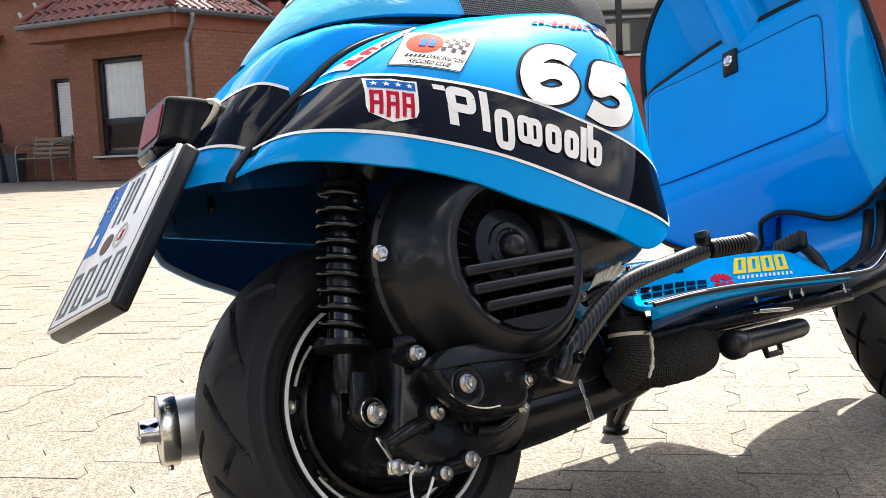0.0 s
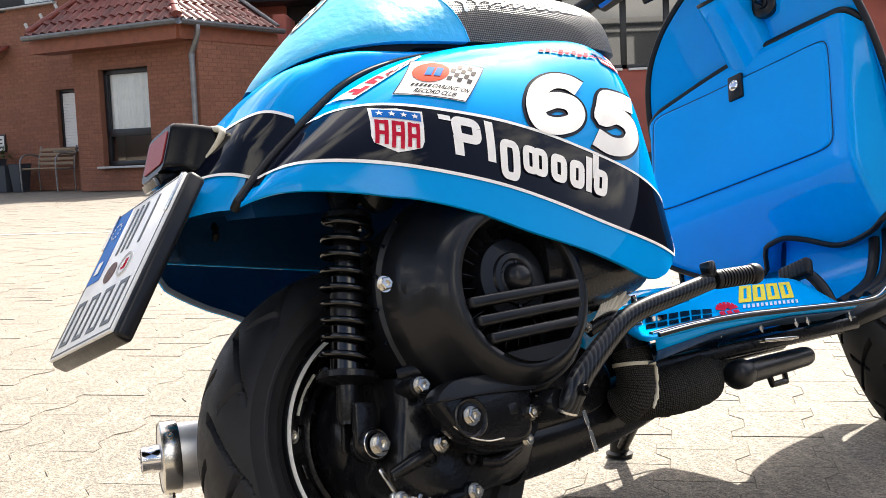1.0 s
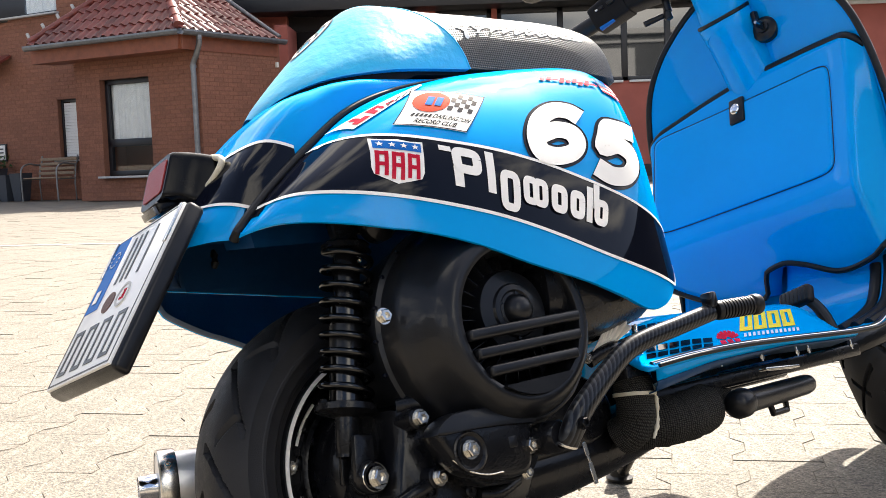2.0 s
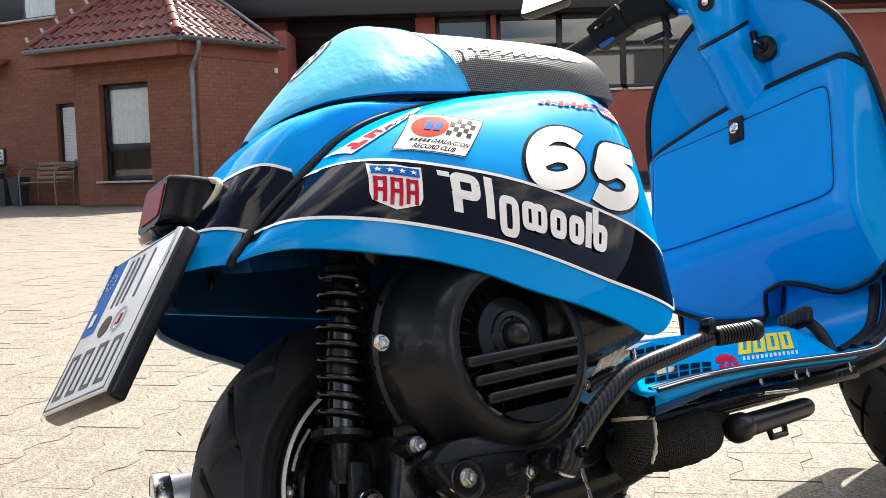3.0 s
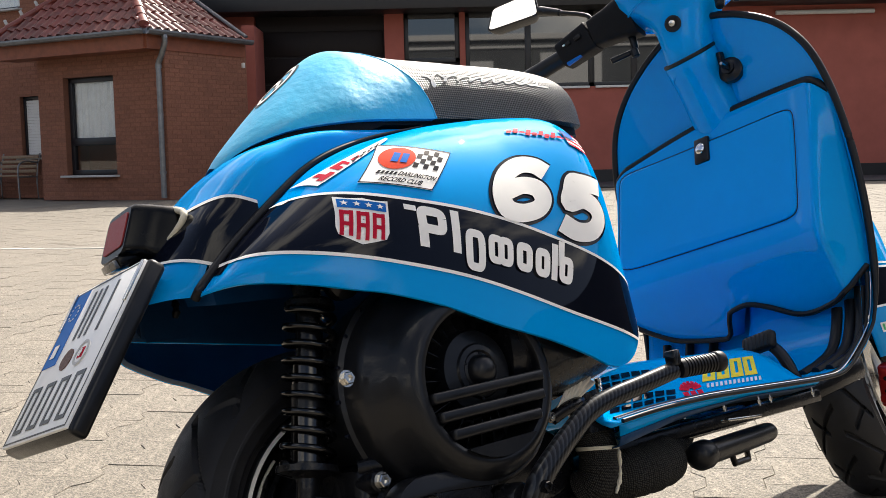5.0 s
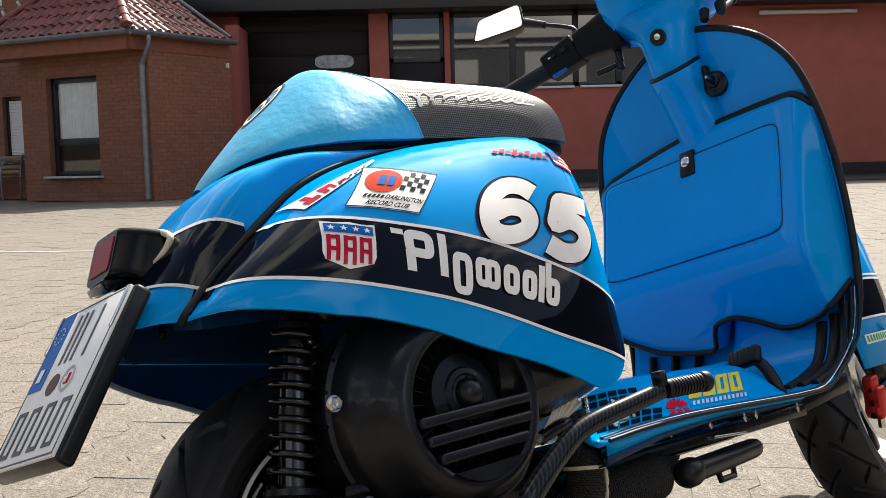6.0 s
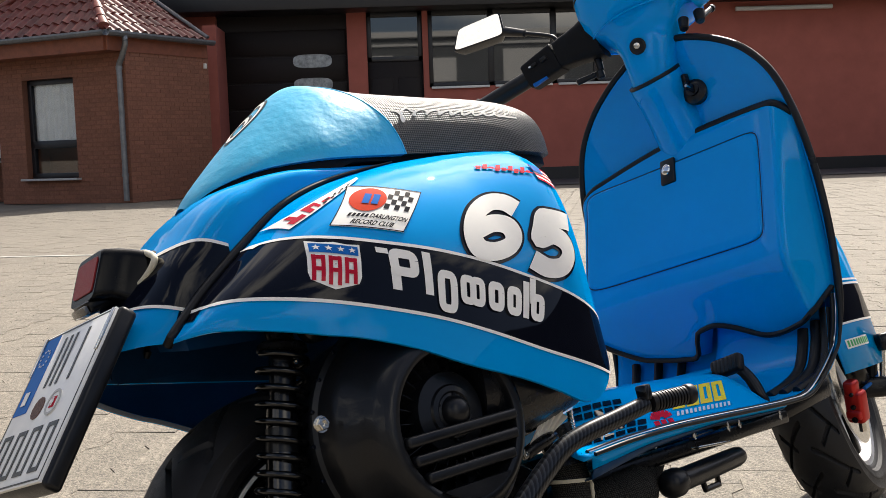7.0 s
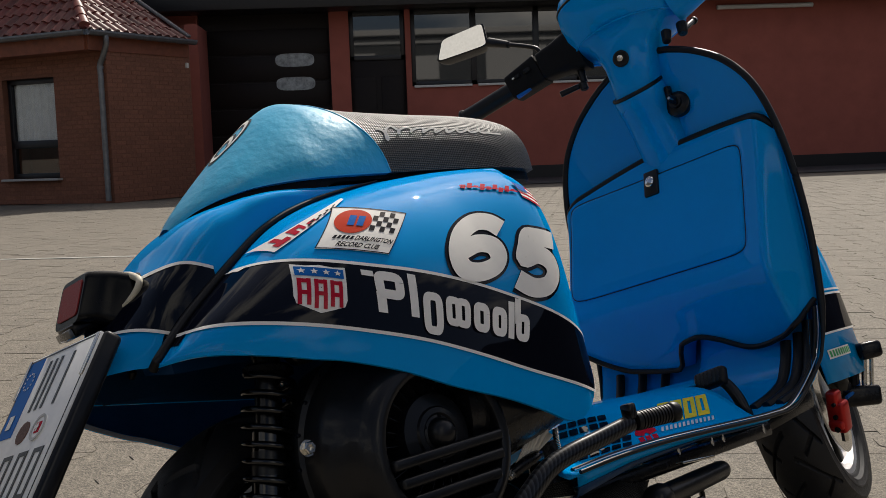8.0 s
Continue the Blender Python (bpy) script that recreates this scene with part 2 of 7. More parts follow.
def part(name, bm, mat, parent=None, label="", smooth=True, sharp=0.7):
    """Links a bmesh as one mesh object, under a thing or a part if one is given."""
    me = bpy.data.meshes.new(name)
    bmesh.ops.recalc_face_normals(bm, faces=bm.faces)
    bm.to_mesh(me)
    bm.free()
    me.materials.append(mat)
    if smooth:
        me.shade_smooth()
        me.set_sharp_from_angle(angle=sharp)
    ob = new(name, me)
    if parent is not None:
        ob.parent = parent
    if label:
        ob["label"] = label
    return ob


def thing(name, label, category, group="", kind="", m=None):
    ob = new(name)
    ob.empty_display_size = 0.1
    if m is not None:
        ob.matrix_basis = m
    return tagged(ob, label, category, group, kind)


def box(bm, size, m=None, bevel=0.0, seg=2):
    """A box of the given size, its centre at the pose m, with rounded edges."""
    b = bmesh.new()
    bmesh.ops.create_cube(b, size=1.0)
    for v in b.verts:
        v.co = Vector((v.co.x * size[0], v.co.y * size[1], v.co.z * size[2]))
    if bevel:
        bmesh.ops.bevel(b, geom=list(b.edges), offset=bevel, segments=seg, affect="EDGES", profile=0.5)
    join(bm, b, m)
    return bm


def join(bm, b, m=None):
    if m is not None:
        b.transform(m)
    me = bpy.data.meshes.new("tmp")
    b.to_mesh(me)
    b.free()
    bm.from_mesh(me)
    bpy.data.meshes.remove(me)


def rings(bm, loops, closed=True, cap=False, wrap=False):
    """Skins a row of rings of points."""
    vs = [[bm.verts.new(p) for p in ring] for ring in loops]
    n = len(vs[0])
    pairs = list(zip(vs, vs[1:])) + ([(vs[-1], vs[0])] if wrap else [])
    for a, b in pairs:
        for i in range(n if closed else n - 1):
            j = (i + 1) % n
            bm.faces.new((a[i], a[j], b[j], b[i]))
    if cap:
        bm.faces.new(vs[0])
        bm.faces.new(vs[-1])
    return bm


def lathe(bm, profile, m=None, n=48, stretch=None):
    """Turns a profile of (radius, height) round the z axis of the pose m."""
    loops = []
    for rad, h in profile:
        ring = []
        for i in range(n):
            a = 2 * math.pi * i / n
            k = stretch(a, rad) if stretch else 1.0
            ring.append(Vector((rad * k * math.cos(a), rad * k * math.sin(a), h)))
        loops.append(ring)
    b = bmesh.new()
    rings(b, loops)
    for ring in (0, -1):
        if profile[ring][0] < 0.0005:
            bmesh.ops.remove_doubles(b, verts=b.verts, dist=0.0006)
    join(bm, b, m)
    return bm


def cyl(bm, a, b, r0, r1=None, n=20, bevel=0.0):
    """A capped round bar from a to b."""
    a, b = Vector(a), Vector(b)
    r1 = r0 if r1 is None else r1
    L = (b - a).length
    m = Matrix.Translation(a) @ (b - a).to_track_quat("Z", "Y").to_matrix().to_4x4()
    e = min(bevel, L / 3)
    prof = [(0, 0), (r0 - e, 0), (r0, e), (r1, L - e), (r1 - e, L), (0, L)] if e else [(0, 0), (r0, 0), (r1, L), (0, L)]
    return lathe(bm, prof, m, n)


def spline(points, steps=8):
    """A smooth curve through the points (Catmull-Rom)."""
    p = [Vector(q) for q in points]
    p = [2 * p[0] - p[1]] + p + [2 * p[-1] - p[-2]]
    out = []
    for i in range(1, len(p) - 2):
        for k in range(steps):
            t = k / steps
            out.append(0.5 * ((2 * p[i]) + (p[i + 1] - p[i - 1]) * t + (2 * p[i - 1] - 5 * p[i] + 4 * p[i + 1] - p[i + 2]) * t * t + (3 * p[i] - p[i - 1] - 3 * p[i + 1] + p[i + 2]) * t ** 3))
    out.append(p[-2])
    return out


def tube(bm, pts, radius, n=12, cap=True, flat=1.0):
    """A round (or, with flat, oval) bar along a row of points. radius: a number, or a function of 0..1."""
    loops, up = [], Vector((0.03, 0.05, 1)).normalized()
    for i, p in enumerate(pts):
        d = (pts[min(i + 1, len(pts) - 1)] - pts[max(i - 1, 0)]).normalized()
        side = d.cross(up).normalized()
        over = side.cross(d).normalized()
        r = radius(i / (len(pts) - 1)) if callable(radius) else radius
        loops.append([p + r * (math.cos(2 * math.pi * k / n) * side + flat * math.sin(2 * math.pi * k / n) * over) for k in range(n)])
    rings(bm, loops, cap=cap)
    return bm


def grid(bm, fn, nu, nv):
    """A sheet of quads from fn(0..1, 0..1)."""
    vs = [[bm.verts.new(fn(i / nu, j / nv)) for j in range(nv + 1)] for i in range(nu + 1)]
    for i in range(nu):
        for j in range(nv):
            bm.faces.new((vs[i][j], vs[i + 1][j], vs[i + 1][j + 1], vs[i][j + 1]))
    return bm


def curve(xs, ys):
    """A smooth function through a few knots."""
    k = [(ys[min(i + 1, len(xs) - 1)] - ys[max(i - 1, 0)]) / (xs[min(i + 1, len(xs) - 1)] - xs[max(i - 1, 0)]) for i in range(len(xs))]

    def f(x):
        if x <= xs[0]:
            return ys[0]
        if x >= xs[-1]:
            return ys[-1]
        i = max(j for j in range(len(xs) - 1) if xs[j] <= x)
        h = xs[i + 1] - xs[i]
        t = (x - xs[i]) / h
        return ((1 + 2 * t) * (1 - t) ** 2 * ys[i] + t * (1 - t) ** 2 * h * k[i] + t * t * (3 - 2 * t) * ys[i + 1] + t * t * (t - 1) * h * k[i + 1])
    return f


def thick(ob, t, offset=-1.0):
    s = ob.modifiers.new("thickness", "SOLIDIFY")
    s.thickness, s.offset = t, offset
    return ob


def bolt(name, p, axis, rad, parent, mat=None, washer=True):
    """A hexagon bolt with its washer and a hollow head."""
    bm = bmesh.new()
    m = Matrix.Translation(p) @ Vector(axis).to_track_quat("Z", "Y").to_matrix().to_4x4()
    if washer:
        lathe(bm, [(0, 0), (rad * 1.25, 0), (rad * 1.25, rad * 0.2), (0, rad * 0.2)], m, 20)
    lathe(bm, [(rad * 0.98, 0), (rad, rad * 0.2), (rad, rad * 0.95), (rad * 0.85, rad * 1.1), (rad * 0.5, rad * 1.1), (rad * 0.45, rad * 0.6), (0, rad * 0.6)], m, 6)
    return part(name, bm, mat or STEEL, parent, sharp=0.4)
# ---- the scooter: u ahead, r to its right, w up, from the rear tyre's contact ----
SCOOTER = pose(-0.0716, 1.360, 0.0, -17.5, 0, 37.7)
scooter = thing("motor_scooter", "bright blue scooter with black racing stripe leaning on its side stand", "scooter", m=SCOOTER)


def V(u, r, w):
    return Vector((u, -r, w))


ROUND_R = Matrix.Rotation(radians(90), 4, "X")      # turns a lathe's z axis to the scooter's right


def at_r(u, r, w):
    return Matrix.Translation(V(u, r, w)) @ ROUND_R


# side cowls: a bulged shell between its lower edge and the seam under the seat
cowl_low = curve([-0.185, -0.161, -0.111, -0.064, -0.036, 0.025, 0.092, 0.17, 0.22, 0.262, 0.30, 0.345, 0.385, 0.41],
                 [0.513, 0.511, 0.496, 0.480, 0.472, 0.448, 0.416, 0.386, 0.363, 0.343, 0.347, 0.375, 0.42, 0.46])
cowl_top = curve([-0.185, -0.136, -0.072, -0.016, 0.04, 0.096, 0.174, 0.285, 0.36, 0.41],
                 [0.516, 0.562, 0.612, 0.652, 0.677, 0.691, 0.705, 0.713, 0.706, 0.665])


def cowl_half(u):
    k = ((u - 0.15) / 0.26) ** 4 if u > 0.15 else ((0.15 - u) / 0.335) ** 2
    return 0.125 + 0.17 * max(0.0, 1 - k) ** 0.5


def cowl_full(u):
    """How full the cowl's shoulder is: fuller towards the front."""
    return 3.0 + 2.2 * min(1.0, max(0.0, (u - 0.20) / 0.14)) ** 1.5


def cowl_r(u, w):
    b, t = cowl_low(u), cowl_top(u)
    s = min(1.0, max(0.0, (w - b) / max(t - b, 1e-4)))
    return 0.125 + (cowl_half(u) - 0.125) * (1 - s ** cowl_full(u)) ** 0.5


def cowl_mesh(side):
    bm = bmesh.new()
    nu, nv = 72, 26
    loops = []
    for i in range(nu + 1):
        a = i / nu
        u = -0.185 + 0.595 * (0.5 - 0.5 * math.cos(math.pi * a)) if a > 0 else -0.185
        b, t = cowl_low(u), cowl_top(u)
        h = cowl_half(u)
        if side < 0:
            b -= 0.022 * min(1.0, max(0.0, (u + 0.185) / 0.035))
        ring = [V(u, side * max(0.10, h - 0.012), b + 0.004), V(u, side * max(0.11, h - 0.004), b - 0.0005)]
        for j in range(nv + 1):
            s = math.sin(0.5 * math.pi * j / nv)
            ring.append(V(u, side * (0.125 + (h - 0.125) * max(0.0, 1 - s ** cowl_full(u)) ** 0.5), b + (t - b) * s))
        loops.append(ring)
    rings(bm, loops, closed=False)
    return bm


cowl = thick(part("side_cowl", cowl_mesh(1), BLUE, scooter, "bulged blue engine cowl with black stripe and stickers", sharp=1.2), 0.002)
thick(part("side_cowl", cowl_mesh(-1), BLUE, scooter, "bulged blue cowl on the far side", sharp=1.2), 0.002)


# dark sheet added inside the far cowl stands in for its shade
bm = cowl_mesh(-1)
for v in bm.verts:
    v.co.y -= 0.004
part("cowl_shade_skin", bm, SHADED_BLUE, scooter, "inside of the far cowl, shade painted in dark blue", sharp=1.2)


def on_cowl(u, w, lift=0.0012):
    e = 0.002
    du = (cowl_r(u + e, w) - cowl_r(u - e, w)) / (2 * e)
    dw = (cowl_r(u, w + e) - cowl_r(u, w - e)) / (2 * e)
    return V(u, cowl_r(u, w), w) + Vector((-du, -1, -dw)).normalized() * lift


def sheet(name, fn, nu, nv, mat, parent, label=""):
    return part(name, grid(bmesh.new(), fn, nu, nv), mat, parent, label, sharp=1.5)


stripe_top = curve([-0.12, -0.077, -0.028, 0.022, 0.097, 0.175, 0.26, 0.311, 0.37, 0.41], [0.618, 0.607, 0.590, 0.574, 0.553, 0.526, 0.490, 0.466, 0.437, 0.42])
stripe_low = curve([-0.17, -0.150, -0.104, -0.056, -0.004, 0.069, 0.143, 0.226, 0.325, 0.41], [0.545, 0.542, 0.530, 0.516, 0.499, 0.474, 0.444, 0.409, 0.374, 0.35])


def stripe_pt(a, b, lift, lo=0.0, hi=0.0):
    u = -0.168 + 0.570 * a
    t = min(stripe_top(u), cowl_top(u) - 0.0001)
    b = math.sin(0.5 * math.pi * b)
    l = max(min(stripe_low(u), t - 0.002), cowl_low(u) + 0.002)
    return on_cowl(u, l + lo + (t - l + hi - lo) * b, lift)


sheet("racing_stripe", lambda a, b: stripe_pt(a, b, 0.0010), 90, 16, BLACK_GLOSS, cowl, "glossy black foil stripe")


def pin(top):
    def fn(a, b):
        u = (-0.080 + 0.480 * a) if top else (-0.166 + 0.566 * a)
        w = stripe_top(u) if top else max(stripe_low(u), cowl_low(u) + 0.002)
        if top:
            w = min(w, cowl_top(u) - 0.002)
        return on_cowl(u, w + (b - 0.5) * 0.0042, 0.0016)
    return fn


sheet("pin_line", pin(True), 90, 2, WHITE, cowl)
sheet("pin_line", pin(False), 90, 2, WHITE, cowl)


def quad_map(tl, tr, br, bl):
    """Unit square (x right, y up) to a leaning four-sided field on the cowl."""
    def f(x, y):
        u = (1 - y) * ((1 - x) * bl[0] + x * br[0]) + y * ((1 - x) * tl[0] + x * tr[0])
        w = (1 - y) * ((1 - x) * bl[1] + x * br[1]) + y * ((1 - x) * tl[1] + x * tr[1])
        return u, w
    return f


def decal(name, f, x0, x1, y0, y1, mat, lift, parent=None, surf=None, nu=8, nv=6, slant=0.0):
    surf = surf or on_cowl
    return sheet(name, lambda a, b: surf(*f(x0 + (x1 - x0) * a + slant * (y0 + (y1 - y0) * b), y0 + (y1 - y0) * b), lift), nu, nv, mat, parent or cowl)


def blob(name, f, outline, mat, lift, parent=None, surf=None):
    """A filled round field: rings from the outline to its middle."""
    surf = surf or on_cowl
    cx = sum(p[0] for p in outline) / len(outline)
    cy = sum(p[1] for p in outline) / len(outline)
    bm = bmesh.new()
    rings(bm, [[surf(*f(cx + (x - cx) * k, cy + (y - cy) * k), lift) for x, y in outline] for k in (1.0, 0.87, 0.75, 0.62, 0.5, 0.37, 0.25, 0.12, 0.02)], cap=False)
    return part(name, bm, mat, parent or cowl, sharp=1.5)


def circle(cx, cy, rx, ry=None, n=24):
    return [(cx + rx * math.cos(2 * math.pi * i / n), cy + (ry or rx) * math.sin(2 * math.pi * i / n)) for i in range(n)]


def strokes(name, f, path, width, mat, lift, parent=None, surf=None, closed=False, aspect=1.0):
    """A broad line along a path in the unit square. aspect: the square's height over its width."""
    surf = surf or on_cowl
    pts = [(p.x, p.y) for p in spline([(x, y, 0) for x, y in path], 6)]
    n = len(pts)
    bm = bmesh.new()
    loops = []
    for i, (x, y) in enumerate(pts):
        a, b = pts[max(i - 1, 0)], pts[min(i + 1, n - 1)]
        dx, dy = b[0] - a[0], (b[1] - a[1]) * aspect
        L = math.hypot(dx, dy) or 1.0
        nx, ny = -dy / L * width / 2, dx / L * width / 2 / aspect
        loops.append([surf(*f(x + nx * k, y + ny * k), lift) for k in (-1, -0.75, -0.5, -0.25, 0, 0.25, 0.5, 0.75, 1)])
    rings(bm, loops, closed=False)
    return part(name, bm, mat, parent or cowl, sharp=1.5)


# shield badge
badge = quad_map((-0.052, 0.592), (-0.004, 0.574), (-0.020, 0.523), (-0.073, 0.540))
shield_outline = [(0, 1), (0.25, 0.97), (0.5, 1.0), (0.75, 0.97), (1, 1), (1.0, 0.6), (1.0, 0.25), (0.95, 0.10), (0.75, 0.02), (0.5, -0.07), (0.25, 0.02), (0.05, 0.10), (0, 0.25), (0, 0.6)]
blob("badge", badge, shield_outline, WHITE, 0.0018)
decal("badge_band", badge, 0.05, 0.95, 0.72, 0.93, FOIL_BLUE, 0.0026)
for i in range(4):
    cx = 0.17 + 0.22 * i
    star = [(cx + (0.075 if k % 2 == 0 else 0.032) * math.sin(math.pi * k / 5), 0.825 + (0.07 if k % 2 == 0 else 0.03) * math.cos(math.pi * k / 5)) for k in range(10)]
    blob("badge_star", badge, star, WHITE, 0.0034)
for i in range(3):
    x = 0.07 + 0.30 * i
    for dx, y0, y1, wd in ((0.0, 0.08 if i != 1 else 0.02, 0.66, 0.075), (0.165, 0.08 if i != 1 else 0.02, 0.66, 0.075)):
        decal("badge_bar", badge, x + dx, x + dx + wd, y0, y1, RED, 0.0026, nu=2)
    for y0 in (0.56, 0.30):
        decal("badge_bar", badge, x + 0.075, x + 0.165, y0, y0 + 0.09, RED, 0.0026, nu=2, nv=2)

# the maker's name on the stripe: plain hollow white blocks of its size
word = quad_map((0.012, 0.569), (0.236, 0.496), (0.214, 0.449), (0.003, 0.521))


def block(x0, x1, y0, y1, stroke=0.042):
    """A hollow white block with rounded corners."""
    cx, cy, a, b = (x0 + x1) / 2, (y0 + y1) / 2, (x1 - x0 - stroke) / 2, (y1 - y0 - stroke * 3.6) / 2
    k0 = len([o for o in cowl.children if o.name.startswith("white_block")])
    path = [(cx + a * math.copysign(abs(math.cos(t)) ** 0.45, math.cos(t)), cy + b * math.copysign(abs(math.sin(t)) ** 0.45, math.sin(t))) for t in [2 * math.pi * (k + 0.5) / 24 for k in range(25)]]
    strokes("white_block", word, path, stroke, WHITE, 0.0022 + 0.0002 * k0, aspect=0.207)


def bar(x0, x1, y0, y1, slant=0.0):
    decal("white_block", word, x0, x1, y0, y1, WHITE, 0.0020, nu=3, slant=slant)


bar(0.0, 0.060, 0.86, 1.00)
block(0.058, 0.212, 0.38, 1.00, 0.048)
bar(0.058, 0.108, 0.0, 0.50)
bar(0.240, 0.286, 0.02, 1.08)
block(0.310, 0.428, -0.30, 0.68)
block(0.446, 0.542, 0.0, 0.68, 0.038)
block(0.506, 0.602, 0.0, 0.68, 0.038)
block(0.622, 0.730, 0.0, 0.68)
block(0.748, 0.850, 0.0, 0.68)
bar(0.868, 0.910, 0.0, 0.94)
block(0.914, 1.012, 0.0, 0.64, 0.040)
bar(0.914, 0.954, 0.40, 1.06)

# race number 65
six = lambda x, y: (0.120 + 0.094 * x + 0.054 * y, 0.543 - 0.014 * x + 0.083 * y)
five = lambda x, y: (0.209 + 0.096 * x + 0.050 * y, 0.514 - 0.018 * x + 0.086 * y)
SIX = [(0.86, 0.80), (0.66, 0.90), (0.42, 0.88), (0.20, 0.68), (0.14, 0.40), (0.26, 0.15), (0.52, 0.10), (0.78, 0.20), (0.84, 0.36), (0.72, 0.52), (0.48, 0.54), (0.24, 0.42)]
FIVE = [(0.84, 0.87), (0.40, 0.87), (0.32, 0.86), (0.29, 0.72), (0.27, 0.52), (0.50, 0.60), (0.74, 0.52), (0.82, 0.34), (0.70, 0.15), (0.44, 0.10), (0.16, 0.20)]
for name, f, path in (("number_six", six, SIX), ("number_five", five, FIVE)):
    strokes(name + "_outline", f, path, 0.385, BLACK_GLOSS, 0.0008)
    strokes(name, f, path, 0.285, WHITE, 0.0024)

# oil company sticker with a chequered flag
card = quad_map((0.044, 0.660), (0.117, 0.634), (0.056, 0.582), (-0.020, 0.605))
decal("sticker", card, 0.0, 1.0, 0.0, 1.0, WHITE, 0.0012, nu=24, nv=20)
for x0, x1, y0, y1 in ((0.0, 1.0, 0.0, 0.02), (0.0, 1.0, 0.98, 1.0), (0.0, 0.012, 0.02, 0.98), (0.988, 1.0, 0.02, 0.98)):
    decal("sticker_edge", card, x0, x1, y0, y1, BLACK_GLOSS, 0.0017, nu=16 if x1 - x0 > 0.5 else 1, nv=16 if y1 - y0 > 0.5 else 1)
blob("sticker_disc", card, circle(0.31, 0.64, 0.24, 0.29, 36), ORANGE, 0.0020)
for x0 in (0.24, 0.36):
    decal("sticker_bar", card, x0, x0 + 0.09, 0.52, 0.76, FOIL_BLUE, 0.0028, nu=4, nv=4)
for i in range(5):
    for j in range(4):
        if (i + j) % 2 == 0:
            decal("sticker_check", card, 0.55 + 0.075 * i, 0.622 + 0.075 * i, 0.46 + 0.12 * j, 0.575 + 0.12 * j, BLACK_GLOSS, 0.0019, nu=2, nv=2)
def lettering(name, words, f, x0, x1, y0, y1, mat, lift, parent):
    """Printed words in the built-in font, laid on the cowl within part of a sticker."""
    c = bpy.data.curves.new(name, "FONT")
    c.body, c.resolution_u, c.offset = words, 2, 0.028
    ob = new(name, c)
    bpy.context.view_layer.update()
    me = bpy.data.meshes.new_from_object(ob.evaluated_get(bpy.context.evaluated_depsgraph_get()))
    bpy.data.objects.remove(ob)
    bm = bmesh.new()
    bm.from_mesh(me)
    bpy.data.meshes.remove(me)
    xs, ys = [v.co.x for v in bm.verts], [v.co.y for v in bm.verts]
    for v in bm.verts:
        a, b = (v.co.x - min(xs)) / (max(xs) - min(xs)), (v.co.y - min(ys)) / (max(ys) - min(ys))
        v.co = on_cowl(*f(x0 + (x1 - x0) * a + 0.02 * b, y0 + (y1 - y0) * b), lift)
    return part(name, bm, mat, parent, sharp=1.5)


lettering("sticker_lettering", "DARLINGTON", card, 0.42, 0.95, 0.21, 0.31, BLACK_GLOSS, 0.0021, cowl)
lettering("sticker_lettering", "RECORD CLUB", card, 0.22, 0.80, 0.06, 0.16, BLACK_GLOSS, 0.0021, cowl)
for x0, x1, y in ((0.08, 0.36, 0.22),):
    n = int((x1 - x0) / 0.055)
    for k in range(n):
        decal("sticker_bar", card, x0 + 0.055 * k, x0 + 0.055 * k + 0.036, y, y + 0.075, BLACK_GLOSS, 0.0019, nu=1, nv=2, slant=0.25)

# sticker with red and white bands beside the trim, small flag and script near the seat's front
band = quad_map((-0.052, 0.6265), (0.073, 0.6745), (0.070, 0.6705), (-0.049, 0.6130))
decal("sticker", band, 0.0, 1.0, 0.0, 1.0, WHITE, 0.0016, nu=14)
for i, (x0, x1, y0, y1) in enumerate(((0.06, 0.20, 0.12, 0.45), (0.10, 0.15, 0.45, 0.85), (0.24, 0.30, 0.15, 0.85), (0.34, 0.38, 0.15, 0.85), (0.30, 0.34, 0.55, 0.85), (0.42, 0.52, 0.2, 0.5))):
    decal("sticker_bar", band, x0, x1, y0, y1, RED, 0.0021, nu=3, nv=3)
for i in range(8):
    decal("sticker_check", band, 0.40 + 0.055 * i, 0.445 + 0.055 * i, 0.06 + 0.18 * (i % 2), 0.24 + 0.18 * (i % 2), BLACK_GLOSS, 0.0024, nu=2, nv=2)
script = quad_map((0.240, 0.676), (0.336, 0.656), (0.326, 0.640), (0.232, 0.664))
for i in range(9):
    decal("red_shape", script, 0.09 * i, 0.09 * i + 0.065, 0.10 + 0.12 * (i % 3), 0.62 + 0.3 * (i % 2), RED, 0.0018, nu=2, nv=3, slant=0.05)
decal("red_shape", script, 0.0, 0.85, 0.32, 0.46, RED, 0.0021, nu=8, nv=2)
flag = quad_map((0.322, 0.666), (0.350, 0.652), (0.346, 0.624), (0.318, 0.640))
for i in range(7):
    decal("flag_band", flag, 0.0, 1.0, i / 7, (i + 1) / 7, RED if i % 2 == 0 else WHITE, 0.0018, nu=3, nv=2)
decal("flag_field", flag, 0.0, 0.5, 0.5, 1.0, FOIL_BLUE, 0.0026, nu=2, nv=3)

# pressed-steel rear frame: an open-bottomed shell that narrows to the tail
ridge = curve([-0.252, -0.235, -0.20, -0.165, -0.14, -0.12, -0.095, -0.06, 0.0, 0.1, 0.3, 0.42, 0.46], [0.514, 0.532, 0.568, 0.606, 0.634, 0.653, 0.678, 0.702, 0.714, 0.7165, 0.720, 0.708, 0.62])


